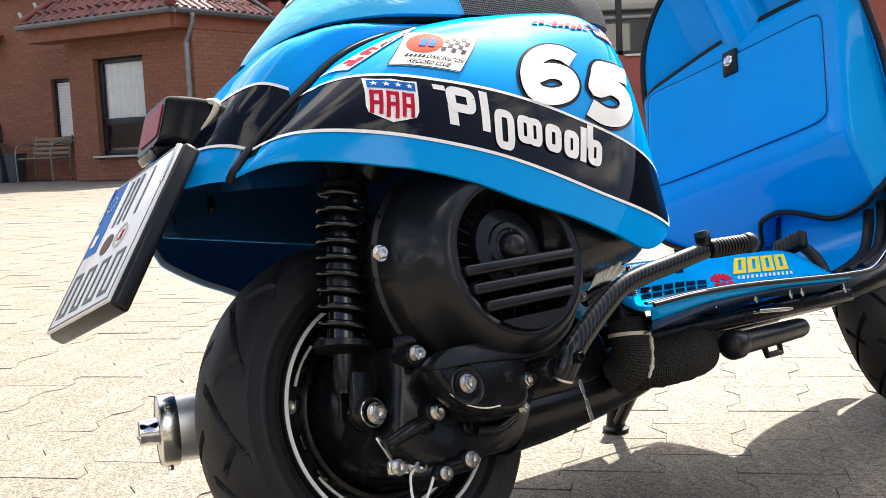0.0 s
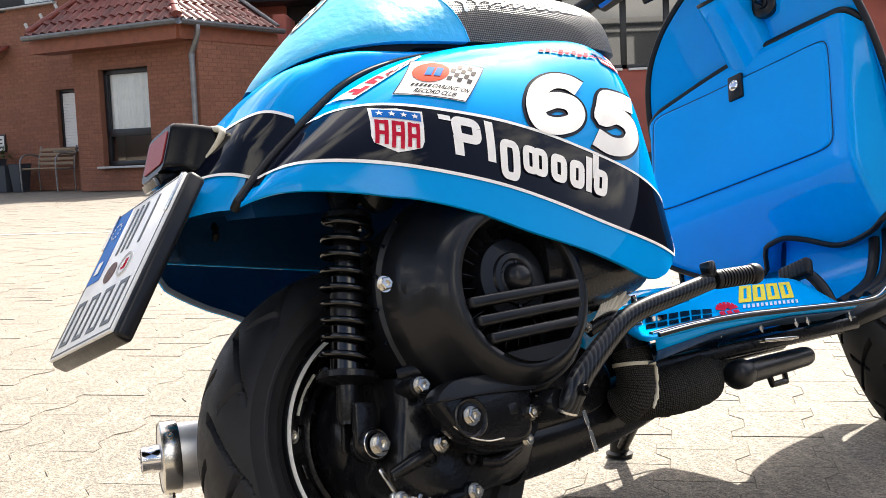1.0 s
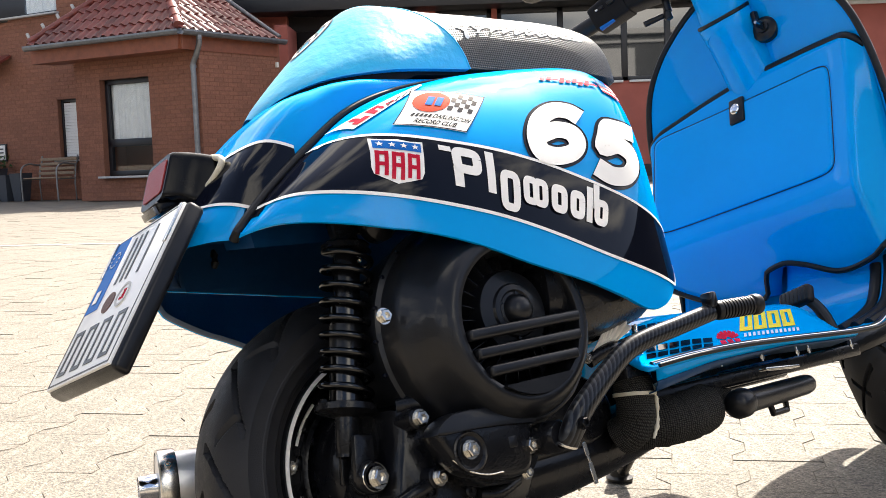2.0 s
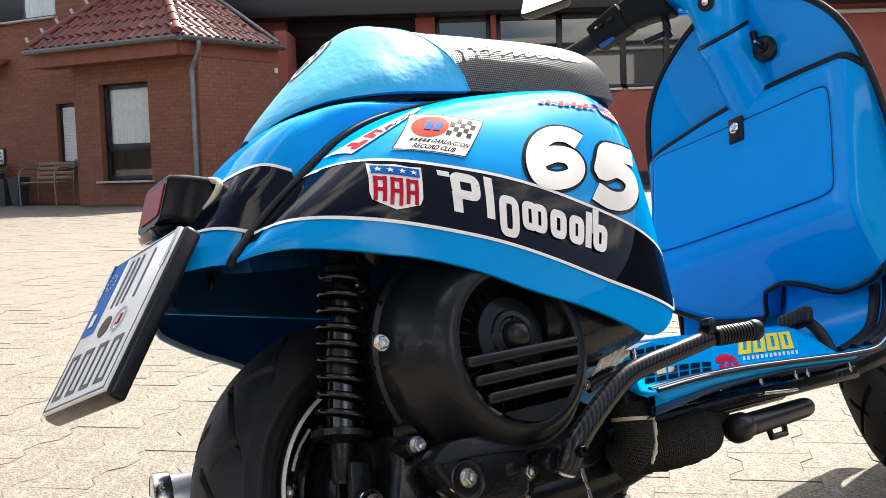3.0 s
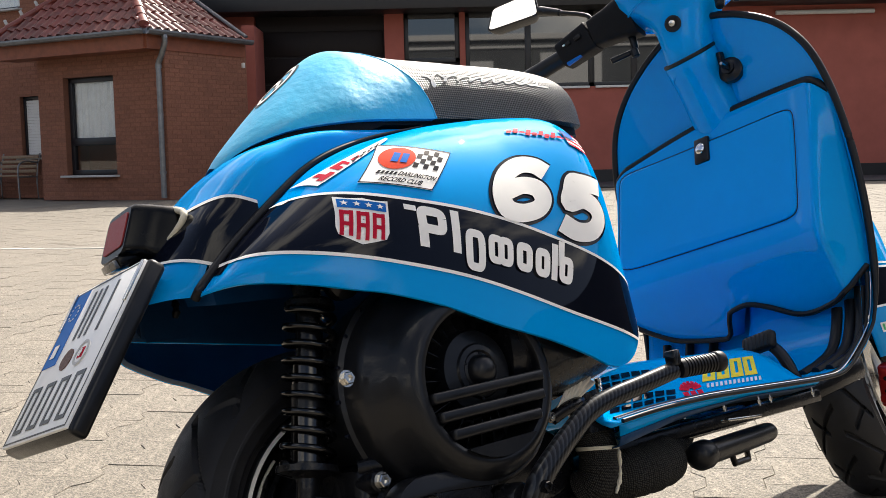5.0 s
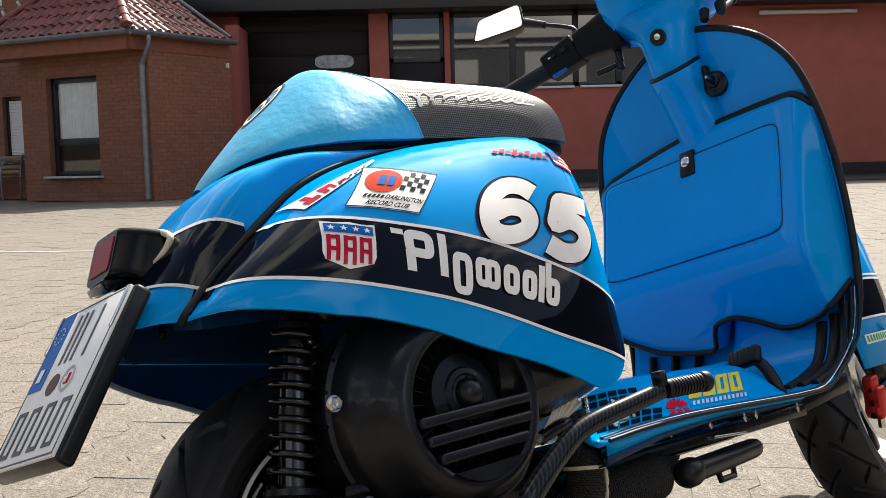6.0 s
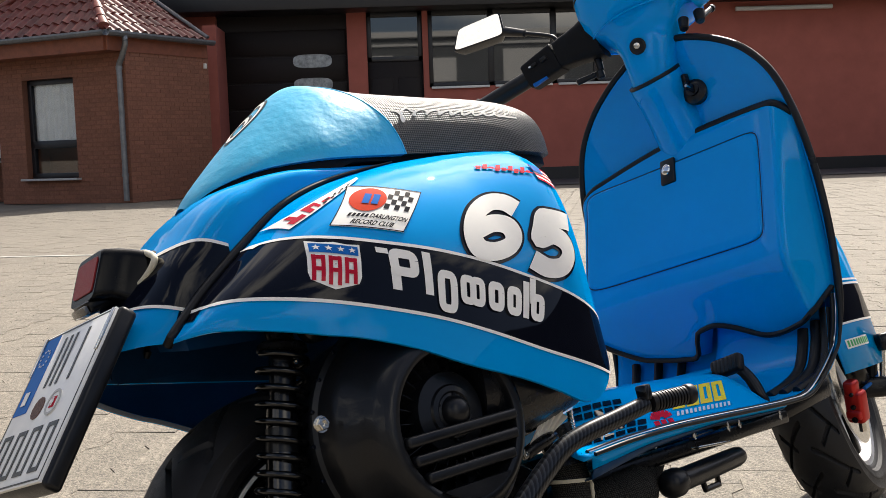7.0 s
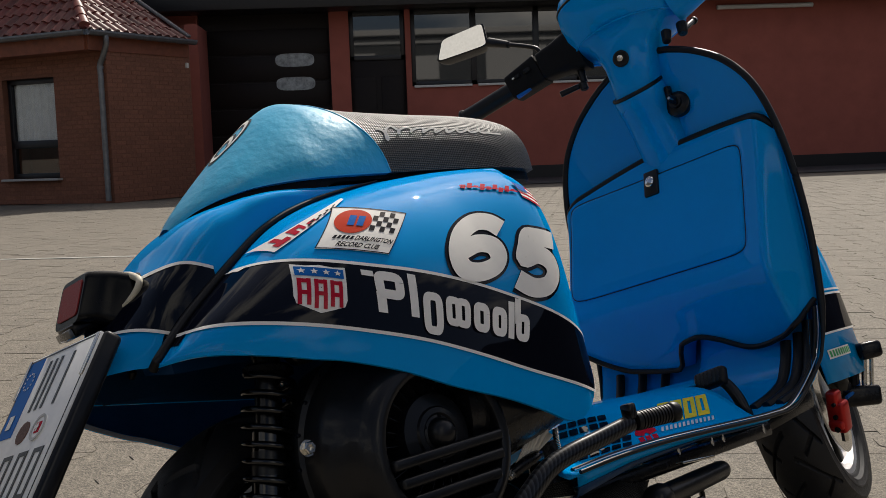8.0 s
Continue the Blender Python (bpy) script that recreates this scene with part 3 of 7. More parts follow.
def frame_half(u):
    if u > 0.30:
        return 0.128 + 0.03 * min(1.0, (u - 0.30) / 0.08) - 0.05 * max(0.0, (u - 0.36) / 0.10) ** 2
    return 0.128 * max(0.0, 1 - (max(0.0, -0.05 - u) / 0.203) ** 2.3) ** 0.5


def frame_full(u):
    """How square the shell's shoulders are: rounder towards the tail."""
    return 3.0 + 15.0 * min(1.0, max(0.0, (u + 0.20) / 0.18)) ** 1.5 + 30.0 * min(1.0, max(0.0, (u + 0.03) / 0.06))


def frame_low(u):
    k = min(1.0, max(0.0, (u + 0.180) / 0.030))
    return 0.5195 - 0.12 * min(0.4, max(0.0, u + 0.20)) + 0.050 * k * k * (3 - 2 * k)


def frame_r(u, w):
    s = min(1.0, max(0.0, (w - frame_low(u)) / max(0.01, ridge(u) - frame_low(u))))
    return frame_half(u) * max(0.0, 1 - s ** frame_full(u)) ** 0.5


bm = bmesh.new()
loops = []
for i in range(61):
    u = -0.252 + 0.712 * (i / 60) ** 1.35
    t = ridge(u)
    h = max(frame_half(u), 0.004)
    low = frame_low(u)
    ring = []
    for j in range(41):
        q = j / 20 - 1
        s = math.sin(0.5 * math.pi * (1 - abs(q)))
        r = h * max(0.0, 1 - s ** frame_full(u)) ** 0.5
        ring.append(V(u, math.copysign(r, q), low + (t - low) * s))
    loops.append([V(u, -h + 0.012, low + 0.003)] + ring + [V(u, h - 0.012, low + 0.003)])
rings(bm, loops, closed=False)
frame_shell = thick(part("rear_frame", bm, BLUE, scooter, "pressed-steel rear body painted bright blue", sharp=1.2), 0.003)


def on_frame(u, w, lift=0.0012):
    e = 0.002
    du = (frame_r(u + e, w) - frame_r(u - e, w)) / (2 * e)
    dw = (frame_r(u, w + e) - frame_r(u, w - e)) / (2 * e)
    return V(u, frame_r(u, w), w) + Vector((-du, -1, -dw)).normalized() * (lift + 0.0006)


tail_hi = curve([-0.26, -0.20, -0.165, -0.128, -0.10, -0.06], [0.565, 0.604, 0.622, 0.630, 0.622, 0.604])
tail_lo = curve([-0.27, -0.22, -0.197, -0.152, -0.11, -0.06], [0.545, 0.566, 0.567, 0.550, 0.535, 0.52])
sheet("racing_stripe", lambda a, b: on_frame(-0.205 + 0.115 * a, tail_lo(-0.205 + 0.115 * a) + (tail_hi(-0.205 + 0.115 * a) - tail_lo(-0.205 + 0.115 * a)) * b), 24, 12, BLACK_GLOSS, frame_shell)
for f in (tail_hi, tail_lo):
    sheet("pin_line", lambda a, b, f=f: on_frame(-0.205 + 0.115 * a, f(-0.205 + 0.115 * a) + (b - 0.5) * 0.0042, 0.0018), 24, 2, WHITE, frame_shell)

# rubber trim in the seam between frame and cowl
bm = bmesh.new()
path = spline([V(u, cowl_r(u, cowl_top(u)) + 0.004, cowl_top(u) + 0.004) for u in (-0.185, -0.165, -0.136, -0.10, -0.06, -0.02, 0.02, 0.07, 0.12, 0.18)], 5)
path = [V(-0.187, 0.120, 0.5125)] + path
tube(bm, path, lambda t: 0.0058 * (1 - 0.75 * max(0.0, t - 0.45) / 0.55), 10)
part("cowl_trim", bm, TRIM, scooter, "black rubber beading")

# inner wheel arch and engine bay: the shell's shade painted as dark blue
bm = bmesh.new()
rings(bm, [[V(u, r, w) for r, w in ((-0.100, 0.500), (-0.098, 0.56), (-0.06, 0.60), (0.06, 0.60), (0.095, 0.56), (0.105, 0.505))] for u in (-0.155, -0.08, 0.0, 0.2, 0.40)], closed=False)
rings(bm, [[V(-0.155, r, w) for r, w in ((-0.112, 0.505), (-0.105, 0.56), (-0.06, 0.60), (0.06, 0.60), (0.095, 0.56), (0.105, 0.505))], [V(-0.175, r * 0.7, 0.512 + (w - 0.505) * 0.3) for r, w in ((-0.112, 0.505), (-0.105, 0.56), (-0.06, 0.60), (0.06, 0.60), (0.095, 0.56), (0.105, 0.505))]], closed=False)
part("wheel_arch", bm, SHADED_BLUE, scooter, "wheel arch, its shade painted in dark blue")
# inner flank, its shade also painted in the dark blue
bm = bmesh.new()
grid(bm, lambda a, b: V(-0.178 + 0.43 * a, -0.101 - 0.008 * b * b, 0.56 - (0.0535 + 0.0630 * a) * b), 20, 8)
flank = thick(part("inner_flank", bm, SHADED_BLUE, scooter, "inner flank of the rear body, shade painted in dark blue", sharp=1.3), 0.002)
bm = bmesh.new()
tube(bm, [V(-0.107, -0.100, 0.551), V(-0.108, -0.096, 0.544), V(-0.1095, -0.094, 0.534), V(-0.111, -0.097, 0.527)], lambda t: 0.0035 + 0.0022 * math.sin(math.pi * t), 12)
part("flank_plug", bm, TRIM, flank, "black hanging rubber plug")
part("flank_lip", tube(bmesh.new(), [V(-0.178 + 0.0215 * k, -0.110, 0.5063 - 0.00315 * k) for k in range(21)], 0.0013, 6), BLUE, flank)
bm = bmesh.new()
box(bm, (0.03, 0.21, 0.30), Matrix.Translation(V(0.40, 0, 0.50)), 0.012)
part("bulkhead", bm, BLUE, scooter)

# ---- seat: hump in blue vinyl behind, black mesh cover in front ----
seat_hi = curve([-0.075, -0.060, -0.005, 0.045, 0.095, 0.128, 0.155, 0.20, 0.25, 0.40, 0.49, 0.53, 0.553, 0.560], [0.698, 0.716, 0.769, 0.812, 0.849, 0.864, 0.860, 0.841, 0.828, 0.821, 0.811, 0.794, 0.764, 0.745])
seat_lo = curve([-0.075, -0.045, 0.0, 0.05, 0.20, 0.42, 0.50, 0.560], [0.692, 0.709, 0.719, 0.721, 0.719, 0.719, 0.720, 0.729])
seat_half = curve([-0.075, -0.055, -0.01, 0.04, 0.10, 0.25, 0.40, 0.48, 0.53, 0.553, 0.560], [0.015, 0.040, 0.082, 0.108, 0.127, 0.134, 0.130, 0.114, 0.086, 0.055, 0.03])


def seat_pt(u, q):
    """q from -1 (right lower edge) over 0 (top) to 1 (left)."""
    lo, hi, h = seat_lo(u), seat_hi(u), seat_half(u)
    hump = min(1.0, max(0.0, (0.26 - u) / 0.16))
    hump = hump * hump * (3 - 2 * hump)
    a = 0.5 * math.pi * abs(q)
    e1, e2 = 0.62 + 0.78 * hump, 0.55 + 0.72 * hump
    r = h * math.sin(a) ** e1
    w = lo + (hi - lo) * math.cos(a) ** e2
    return V(u, -math.copysign(r, q), w)


def seat_split(q):
    return 0.204 - 0.058 * (1 - abs(q))



def seat_mesh_part(lo, hi, n):
    bm = bmesh.new()
    loops = []
    for i in range(n + 1):
        ring = []
        for j in range(49):
            q = -1 + 2 * j / 48
            a, b = lo(q), hi(q)
            ring.append(seat_pt(a + (b - a) * (i / n), q))
        loops.append([ring[0] + Vector((0, 0.015, 0.0))] + ring + [ring[-1] + Vector((0, -0.015, 0.0))])
    reach = []
    for ring in loops:
        d = [0.0]
        for a, b in zip(ring, ring[1:]):
            d.append(d[-1] + (b - a).length)
        reach.append([x - d[25] for x in d])
    rings(bm, loops, closed=False)
    uv = bm.loops.layers.uv.new("cloth")
    bm.verts.index_update()
    for f in bm.faces:
        for c in f.loops:
            i, j = divmod(c.vert.index, 51)
            c[uv].uv = (c.vert.co.x, reach[i][j])
    return bm


def close_ends(bm):
    bmesh.ops.holes_fill(bm, edges=[e for e in bm.edges if e.is_boundary], sides=0)
    return bm


seat = part("seat", close_ends(seat_mesh_part(lambda q: seat_split(q), lambda q: 0.560, 40)), SEAT_MESH, scooter, "seat with black mesh cover", sharp=1.2)
part("seat_hump", close_ends(seat_mesh_part(lambda q: -0.075, lambda q: seat_split(q) - 0.001, 36)), VINYL, seat, "creased light blue vinyl tail hump", sharp=1.2)
bm = bmesh.new()
tube(bm, [seat_pt(seat_split(-1 + 2 * j / 40), -1 + 2 * j / 40) for j in range(41)], 0.0013, 8)
part("seat_welt", bm, VINYL, seat)
bm = bmesh.new()
rings(bm, [[V(-0.060 + 0.610 * a, s * (seat_half(-0.060 + 0.610 * a) - (0.010 if a < 0.8 else 0.014)), seat_lo(-0.060 + 0.610 * a) + d * (1.2 if a < 0.30 else 0.5 if a < 0.8 else 1.3)) for s, d in ((1, 0.003), (1, -0.010), (-1, -0.010), (-1, 0.003))] for a in [k / 30 for k in range(31)]], cap=True)
part("seat_base", bm, MATT_BLACK, seat)
bm = bmesh.new()
box(bm, (0.05, 0.10, 0.03), Matrix.Translation(V(0.50, 0, 0.700)), 0.006)
part("seat_hinge", bm, BLACK_PAINT, seat)


def on_seat(u, q, lift=0.0012):
    p = seat_pt(u, q)
    n = (seat_pt(u + 0.004, q) - p).cross(seat_pt(u, q + 0.02) - p).normalized()
    if n.z < 0:
        n = -n
    return p + n * lift


# embroidered script along the cover: a looping white line of its size
SEAT_NO = lambda x, y: (0.006 + 0.080 * y, x)
pts = []
for k in range(90):
    a = k / 89
    pts.append((0.205 + 0.215 * a + 0.006 * math.sin(a * 60), -0.765 + 0.034 * math.cos(a * 57) * (1.8 if a < 0.12 else 0.8)))
strokes("stitched_script", lambda x, y: (x, y), pts, 0.0044, WHITE, 0.0004, seat, on_seat, aspect=0.22)
strokes("stitched_script", lambda x, y: (x, y), [(0.40, -0.785), (0.425, -0.79), (0.445, -0.785)], 0.0046, WHITE, 0.0004, seat, on_seat, aspect=0.22)
# race number on the back of the hump
for q0, path in ((-0.22, SIX), (0.03, FIVE)):
    pth = [(q0 + 0.24 * x, y) for x, y in path]
    strokes("seat_number_outline", SEAT_NO, pth, 0.050, BLACK_PLASTIC, 0.0006, seat, on_seat, aspect=0.24)
    strokes("seat_number", SEAT_NO, pth, 0.022, WHITE, 0.0012, seat, on_seat, aspect=0.24)
# ---- wheels ----


def tyre_mesh(R, half, rim, seed_turn=0.0):
    """A road tyre with curved grooves cut into the tread."""
    nt, prof = 600, []
    for k in range(65):
        s = -1 + 2 * k / 64
        prof.append((s * half, R - 0.026 * abs(s) ** 2.6))
    side = [(half * 0.99, R - 0.034), (half * 1.0, R - 0.043), (half * 1.012, R - 0.0445), (half * 1.012, R - 0.048), (half * 0.998, R - 0.050), (half * 0.97, R - 0.060), (half * 0.86, rim + 0.010), (half * 0.84, rim + 0.006), (half * 0.78, rim), (half * 0.70, rim - 0.004)]
    full = [(-a, b) for a, b in reversed(side)] + prof + side
    pitch = 2 * math.pi / 13
    loops = []
    for i in range(nt):
        a = 2 * math.pi * i / nt
        ring = []
        for y, rad in full:
            s = y / half
            if abs(y) <= half and rad > R - 0.03:
                for sign in (1, -1):
                    q = sign * s
                    if 0.02 < q < 0.93:
                        off = 0.16 * q + 0.34 * q * q
                        d = ((a + seed_turn + sign * 0.12 - off + pitch / 2) % pitch - pitch / 2) * R
                        if abs(d) < 0.0064:
                            rad -= 0.0075 * (1 - (d / 0.0064) ** 2) ** 0.5
                    if 0.38 < q < 0.80:
                        d = ((a + seed_turn + 0.24 + 0.35 * q + pitch / 2) % pitch - pitch / 2) * R
                        if abs(d) < 0.006:
                            rad -= 0.0065 * (1 - (d / 0.006) ** 2) ** 0.5
            ring.append(Vector((rad * math.cos(a), y, rad * math.sin(a))))
        loops.append(ring)
    bm = bmesh.new()
    rings(bm, loops, closed=False, wrap=True)
    return bm


def rim_mesh(rim, half):
    """Drop-centre rim with its disc, seen from the right."""
    bm = bmesh.new()
    lathe(bm, [(rim - 0.004, -half * 0.8), (rim + 0.004, -half * 0.78), (rim - 0.006, -half * 0.7), (rim - 0.03, -half * 0.2), (rim - 0.03, half * 0.3), (rim - 0.008, half * 0.66), (rim + 0.005, half * 0.80), (rim + 0.003, half * 0.86), (rim - 0.008, half * 0.80),
               (rim - 0.014, half * 0.62), (rim - 0.020, half * 0.45), (rim - 0.036, half * 0.40), (rim - 0.045, half * 0.46), (rim - 0.050, half * 0.36), (rim - 0.062, half * 0.1), (rim - 0.075, half * 0.05), (0.0, half * 0.1)], ROUND_R, 72)
    return bm


rear = part("rear_wheel", rim_mesh(0.150, 0.066), BLACK_PAINT, scooter, "black rear wheel with white rim lines")
rear.location = V(0, 0, 0.225)
part("tyre", tyre_mesh(0.226, 0.066, 0.150, 0.2), RUBBER, rear, "wide black tyre with curved grooves", sharp=0.35)


def arc_strip(name, rad, wd, h, a0, a1, parent, mat, n=60):
    bm = bmesh.new()
    loops = []
    for i in range(n + 1):
        a = a0 + (a1 - a0) * i / n
        loops.append([Vector((rr * math.cos(a), -hh, rr * math.sin(a))) for rr, hh in ((rad - wd / 2, h), (rad + wd / 2, h), (rad + wd / 2, h - 0.002), (rad - wd / 2, h - 0.002))])
    rings(bm, loops, cap=abs(a1 - a0) < 6.28, wrap=False)
    return part(name, bm, mat, parent)


arc_strip("rim_line", 0.1455, 0.0045, 0.0570, 0, 2 * math.pi, rear, WHITE, 96)
for a in (130, 210, 280, 330):
    arc_strip("rim_line", 0.1235, 0.0035, 0.0330, radians(a), radians(a + 26), rear, WHITE, 14)
for k in range(5):
    a = radians(24 + 72 * k)
    b = bolt("rim_bolt", Vector((0.128 * math.cos(a), -0.031, 0.128 * math.sin(a))), (0, -1, 0), 0.0065, rear)
for k in range(10):
    a = radians(6 + 36 * k)
    bm = bmesh.new()
    box(bm, (0.020, 0.010, 0.006), Matrix.Rotation(-a, 4, "Y") @ Matrix.Translation((0.100, -0.020, 0)), 0.002)
    part("rim_rib", bm, BLACK_PAINT, rear)

for rad, wd, h in ((0.1330, 0.0050, 0.0360), (0.1130, 0.0035, 0.0300), (0.1060, 0.0030, 0.0270)):
    arc_strip("rim_step", rad, wd, h, 0, 2 * math.pi, rear, ENAMEL, 72)
for k in range(16):
    a = radians(8 + 22.5 * k)
    bm = bmesh.new()
    box(bm, (0.008, 0.016, 0.018), Matrix.Rotation(-a, 4, "Y") @ Matrix.Translation((0.1185, -0.027, 0)), 0.0015)
    part("rim_slot", bm, ENAMEL, rear)

# brake drum and hub behind the engine case
bm = bmesh.new()
lathe(bm, [(0.098, 0.0), (0.10, 0.03), (0.092, 0.055), (0.075, 0.07), (0.05, 0.08), (0.03, 0.095), (0, 0.097)], at_r(0, 0.02, 0.225), 56)
part("brake_drum", bm, BLACK_PAINT, scooter)

# ---- engine ----
def casting(bm, outline, layers, steps=4):
    """A cast body: a rounded outline (u, w) carried outwards; layers of (r, shrink towards the middle)."""
    pts = spline([(u, 0, w) for u, w in outline + outline[:1]], steps)[:-1]
    cu, cw = sum(p.x for p in pts) / len(pts), sum(p.z for p in pts) / len(pts)
    rings(bm, [[V(cu + (p.x - cu) * k, r, cw + (p.z - cw) * k) for p in pts] for r, k in layers], cap=True)
    return bm


case = part("engine_case", casting(bmesh.new(), [(-0.066, 0.290), (-0.014, 0.300), (0.084, 0.290), (0.132, 0.245), (0.112, 0.178), (0.080, 0.146), (0.030, 0.142), (-0.020, 0.138), (-0.066, 0.150), (-0.092, 0.178), (-0.086, 0.214), (-0.074, 0.250)], [(0.06, 1.0), (0.160, 1.0), (0.176, 0.985), (0.186, 0.95), (0.191, 0.90)]), BLACK_PAINT, scooter, "black painted engine casting", sharp=0.9)
part("crank_case", casting(bmesh.new(), [(0.10, 0.31), (0.20, 0.305), (0.27, 0.28), (0.30, 0.24), (0.27, 0.20), (0.18, 0.19), (0.10, 0.20)], [(0.03, 1.0), (0.135, 1.0), (0.148, 0.95), (0.152, 0.88)]), BLACK_PAINT, case, sharp=0.9)
part("case_step", casting(bmesh.new(), [(-0.030, 0.270), (0.0, 0.272), (0.070, 0.268), (0.092, 0.245), (0.084, 0.200), (0.060, 0.184), (0.010, 0.184), (-0.022, 0.200), (-0.036, 0.235)], [(0.185, 1.0), (0.228, 1.0), (0.233, 0.95)]), BLACK_PAINT, case, sharp=0.9)
# raised web from the shoulder bolt to the lid, foot rib below
for name, pts, rad in (("case_web", [V(-0.060, 0.180, 0.292), V(-0.036, 0.194, 0.290), V(-0.004, 0.200, 0.284)], 0.012), ("case_rib", [V(-0.098, 0.186, 0.185), V(-0.070, 0.196, 0.195), V(-0.040, 0.198, 0.203)], 0.009), ("case_rib", [V(-0.070, 0.170, 0.146), V(-0.030, 0.186, 0.144), V(0.010, 0.188, 0.146)], 0.011), ("case_rib", [V(0.012, 0.200, 0.176), V(0.040, 0.200, 0.172), V(0.075, 0.196, 0.180)], 0.008)):
    part(name, tube(bmesh.new(), spline(pts, 6), lambda t, rad=rad: rad * (1 - 0.25 * abs(2 * t - 1)), 14), BLACK_PAINT, case)
for u, w, r in ((-0.0535, 0.2734, 0.210), (-0.0442, 0.2064, 0.210), (-0.0039, 0.1457, 0.198), (-0.0426, 0.1382, 0.198), (0.0142, 0.2758, 0.208)):
    part("bolt_boss", cyl(bmesh.new(), V(u, 0.15, w), V(u, r, w), 0.0150, 0.0120, 20, 0.002), BLACK_PAINT, case)
cover = part("selector_cover", casting(bmesh.new(), [(-0.072, 0.252), (-0.058, 0.264), (-0.036, 0.268), (0.003, 0.2655), (0.042, 0.260), (0.058, 0.255), (0.064, 0.246), (0.0625, 0.232), (0.057, 0.208), (0.052, 0.195), (0.043, 0.189), (0.030, 0.1875), (0.016, 0.1885), (-0.018, 0.196), (-0.038, 0.204), (-0.052, 0.217), (-0.063, 0.234)], [(0.228, 0.96), (0.236, 1.0), (0.246, 1.0), (0.253, 0.975), (0.257, 0.93), (0.258, 0.85)]), BLACK_PAINT, scooter, "rounded black gear selector cover", sharp=0.9)
part("cover_lid", casting(bmesh.new(), [(-0.073, 0.2510), (-0.067, 0.2585), (-0.056, 0.2655), (-0.038, 0.2705), (0.003, 0.2690), (0.042, 0.2630), (0.058, 0.2595), (0.066, 0.2540), (0.068, 0.2470), (0.067, 0.2415), (0.060, 0.2415), (0.030, 0.2450), (0.0, 0.2475), (-0.030, 0.2490), (-0.060, 0.2490)], [(0.230, 0.96), (0.240, 1.0), (0.257, 1.0), (0.262, 0.97), (0.263, 0.90)]), BLACK_PLASTIC, cover, "domed lid of the selector cover", sharp=0.9)
part("bolt_recess", lathe(bmesh.new(), [(0.0225, -0.004), (0.0225, 0.0015), (0.0205, 0.0025), (0.0165, 0.0005), (0.0145, -0.0035), (0.0, -0.0035)], at_r(-0.030, 0.2575, 0.2265), 32), BLACK_PAINT, cover)
bm = bmesh.new()
box(bm, (0.013, 0.004, 0.013), Matrix.Translation(V(0.030, 0.2575, 0.226)), 0.002)
part("cover_mark", bm, BLACK_PLASTIC, cover)
# thin bright wire stands in for the highlight on the cover's rounded edge
part("cover_edge_glint", tube(bmesh.new(), spline([V(-0.054, 0.2560, 0.222), V(-0.040, 0.2585, 0.208), V(-0.016, 0.2595, 0.1985), V(0.008, 0.2580, 0.197)], 8), 0.0009, 6), STEEL, cover)
for u, r, w, rad in ((-0.031, 0.259, 0.2285, 0.0085), (0.054, 0.256, 0.2175, 0.0075), (0.049, 0.246, 0.189, 0.0062)):
    bolt("cover_bolt", V(u, r, w), V(0, 1, 0), rad, cover)
for u, r, w, rad in ((-0.0535, 0.211, 0.2734, 0.0082), (0.0142, 0.212, 0.2775, 0.0062), (-0.0442, 0.211, 0.2064, 0.0078), (-0.0039, 0.199, 0.1457, 0.0078), (-0.0426, 0.199, 0.1382, 0.0066), (0.1414, 0.20, 0.2526, 0.0055)):
    bolt("engine_bolt", V(u, r, w), V(0, 1, 0), rad, case)
part("case_socket", lathe(bmesh.new(), [(0.010, 0.0), (0.0095, 0.004), (0.0065, 0.004), (0.006, 0.001), (0, 0.001)], at_r(-0.048, 0.192, 0.1935), 20), BLACK_PLASTIC, case)

# cable and hose ends about the selector cover
part("gear_cable", tube(bmesh.new(), spline([V(0.052, 0.250, 0.244), V(0.085, 0.262, 0.246), V(0.125, 0.262, 0.262), V(0.165, 0.245, 0.285)], 8), 0.0026, 8), TRIM, scooter, "black gear cable")
bm = bmesh.new()
cyl(bm, V(0.048, 0.250, 0.243), V(0.064, 0.254, 0.244), 0.0055, n=6)
part("cable_nut", bm, STEEL, scooter, "bright cable nut")
for u, r, w in ((-0.052, 0.196, 0.192), (-0.062, 0.186, 0.248), (0.004, 0.200, 0.182)):
    bm = bmesh.new()
    cyl(bm, V(u, r - 0.02, w), V(u, r, w), 0.0085, 0.0075, 14, 0.002)
    cyl(bm, V(u, r, w), V(u, r + 0.003, w), 0.0035, n=6)
    part("case_plug", bm, BLACK_PAINT, scooter)
# flywheel cowling with fan and slatted guard
FC, FW = 0.066, 0.357


def volute(a, rad):
    if rad < 0.112:
        return 1.0
    return 1.0 + 0.07 * max(0.0, math.cos(a - radians(120))) ** 1.5 * min(1.0, (rad - 0.112) / 0.03) - 0.02


bm = bmesh.new()
lathe(bm, [(0.128, 0.0), (0.131, 0.060), (0.131, 0.062), (0.137, 0.064), (0.137, 0.070), (0.132, 0.072), (0.1315, 0.096), (0.1305, 0.103), (0.1285, 0.108), (0.1255, 0.113), (0.1225, 0.119), (0.1190, 0.127), (0.1150, 0.136), (0.1105, 0.145), (0.1070, 0.151), (0.1030, 0.157), (0.0985, 0.1615), (0.0935, 0.1640),
           (0.0885, 0.1640), (0.0850, 0.1625), (0.0832, 0.1590), (0.0822, 0.150), (0.080, 0.118), (0.0, 0.116)], at_r(FC, 0.118, FW), 96, volute)
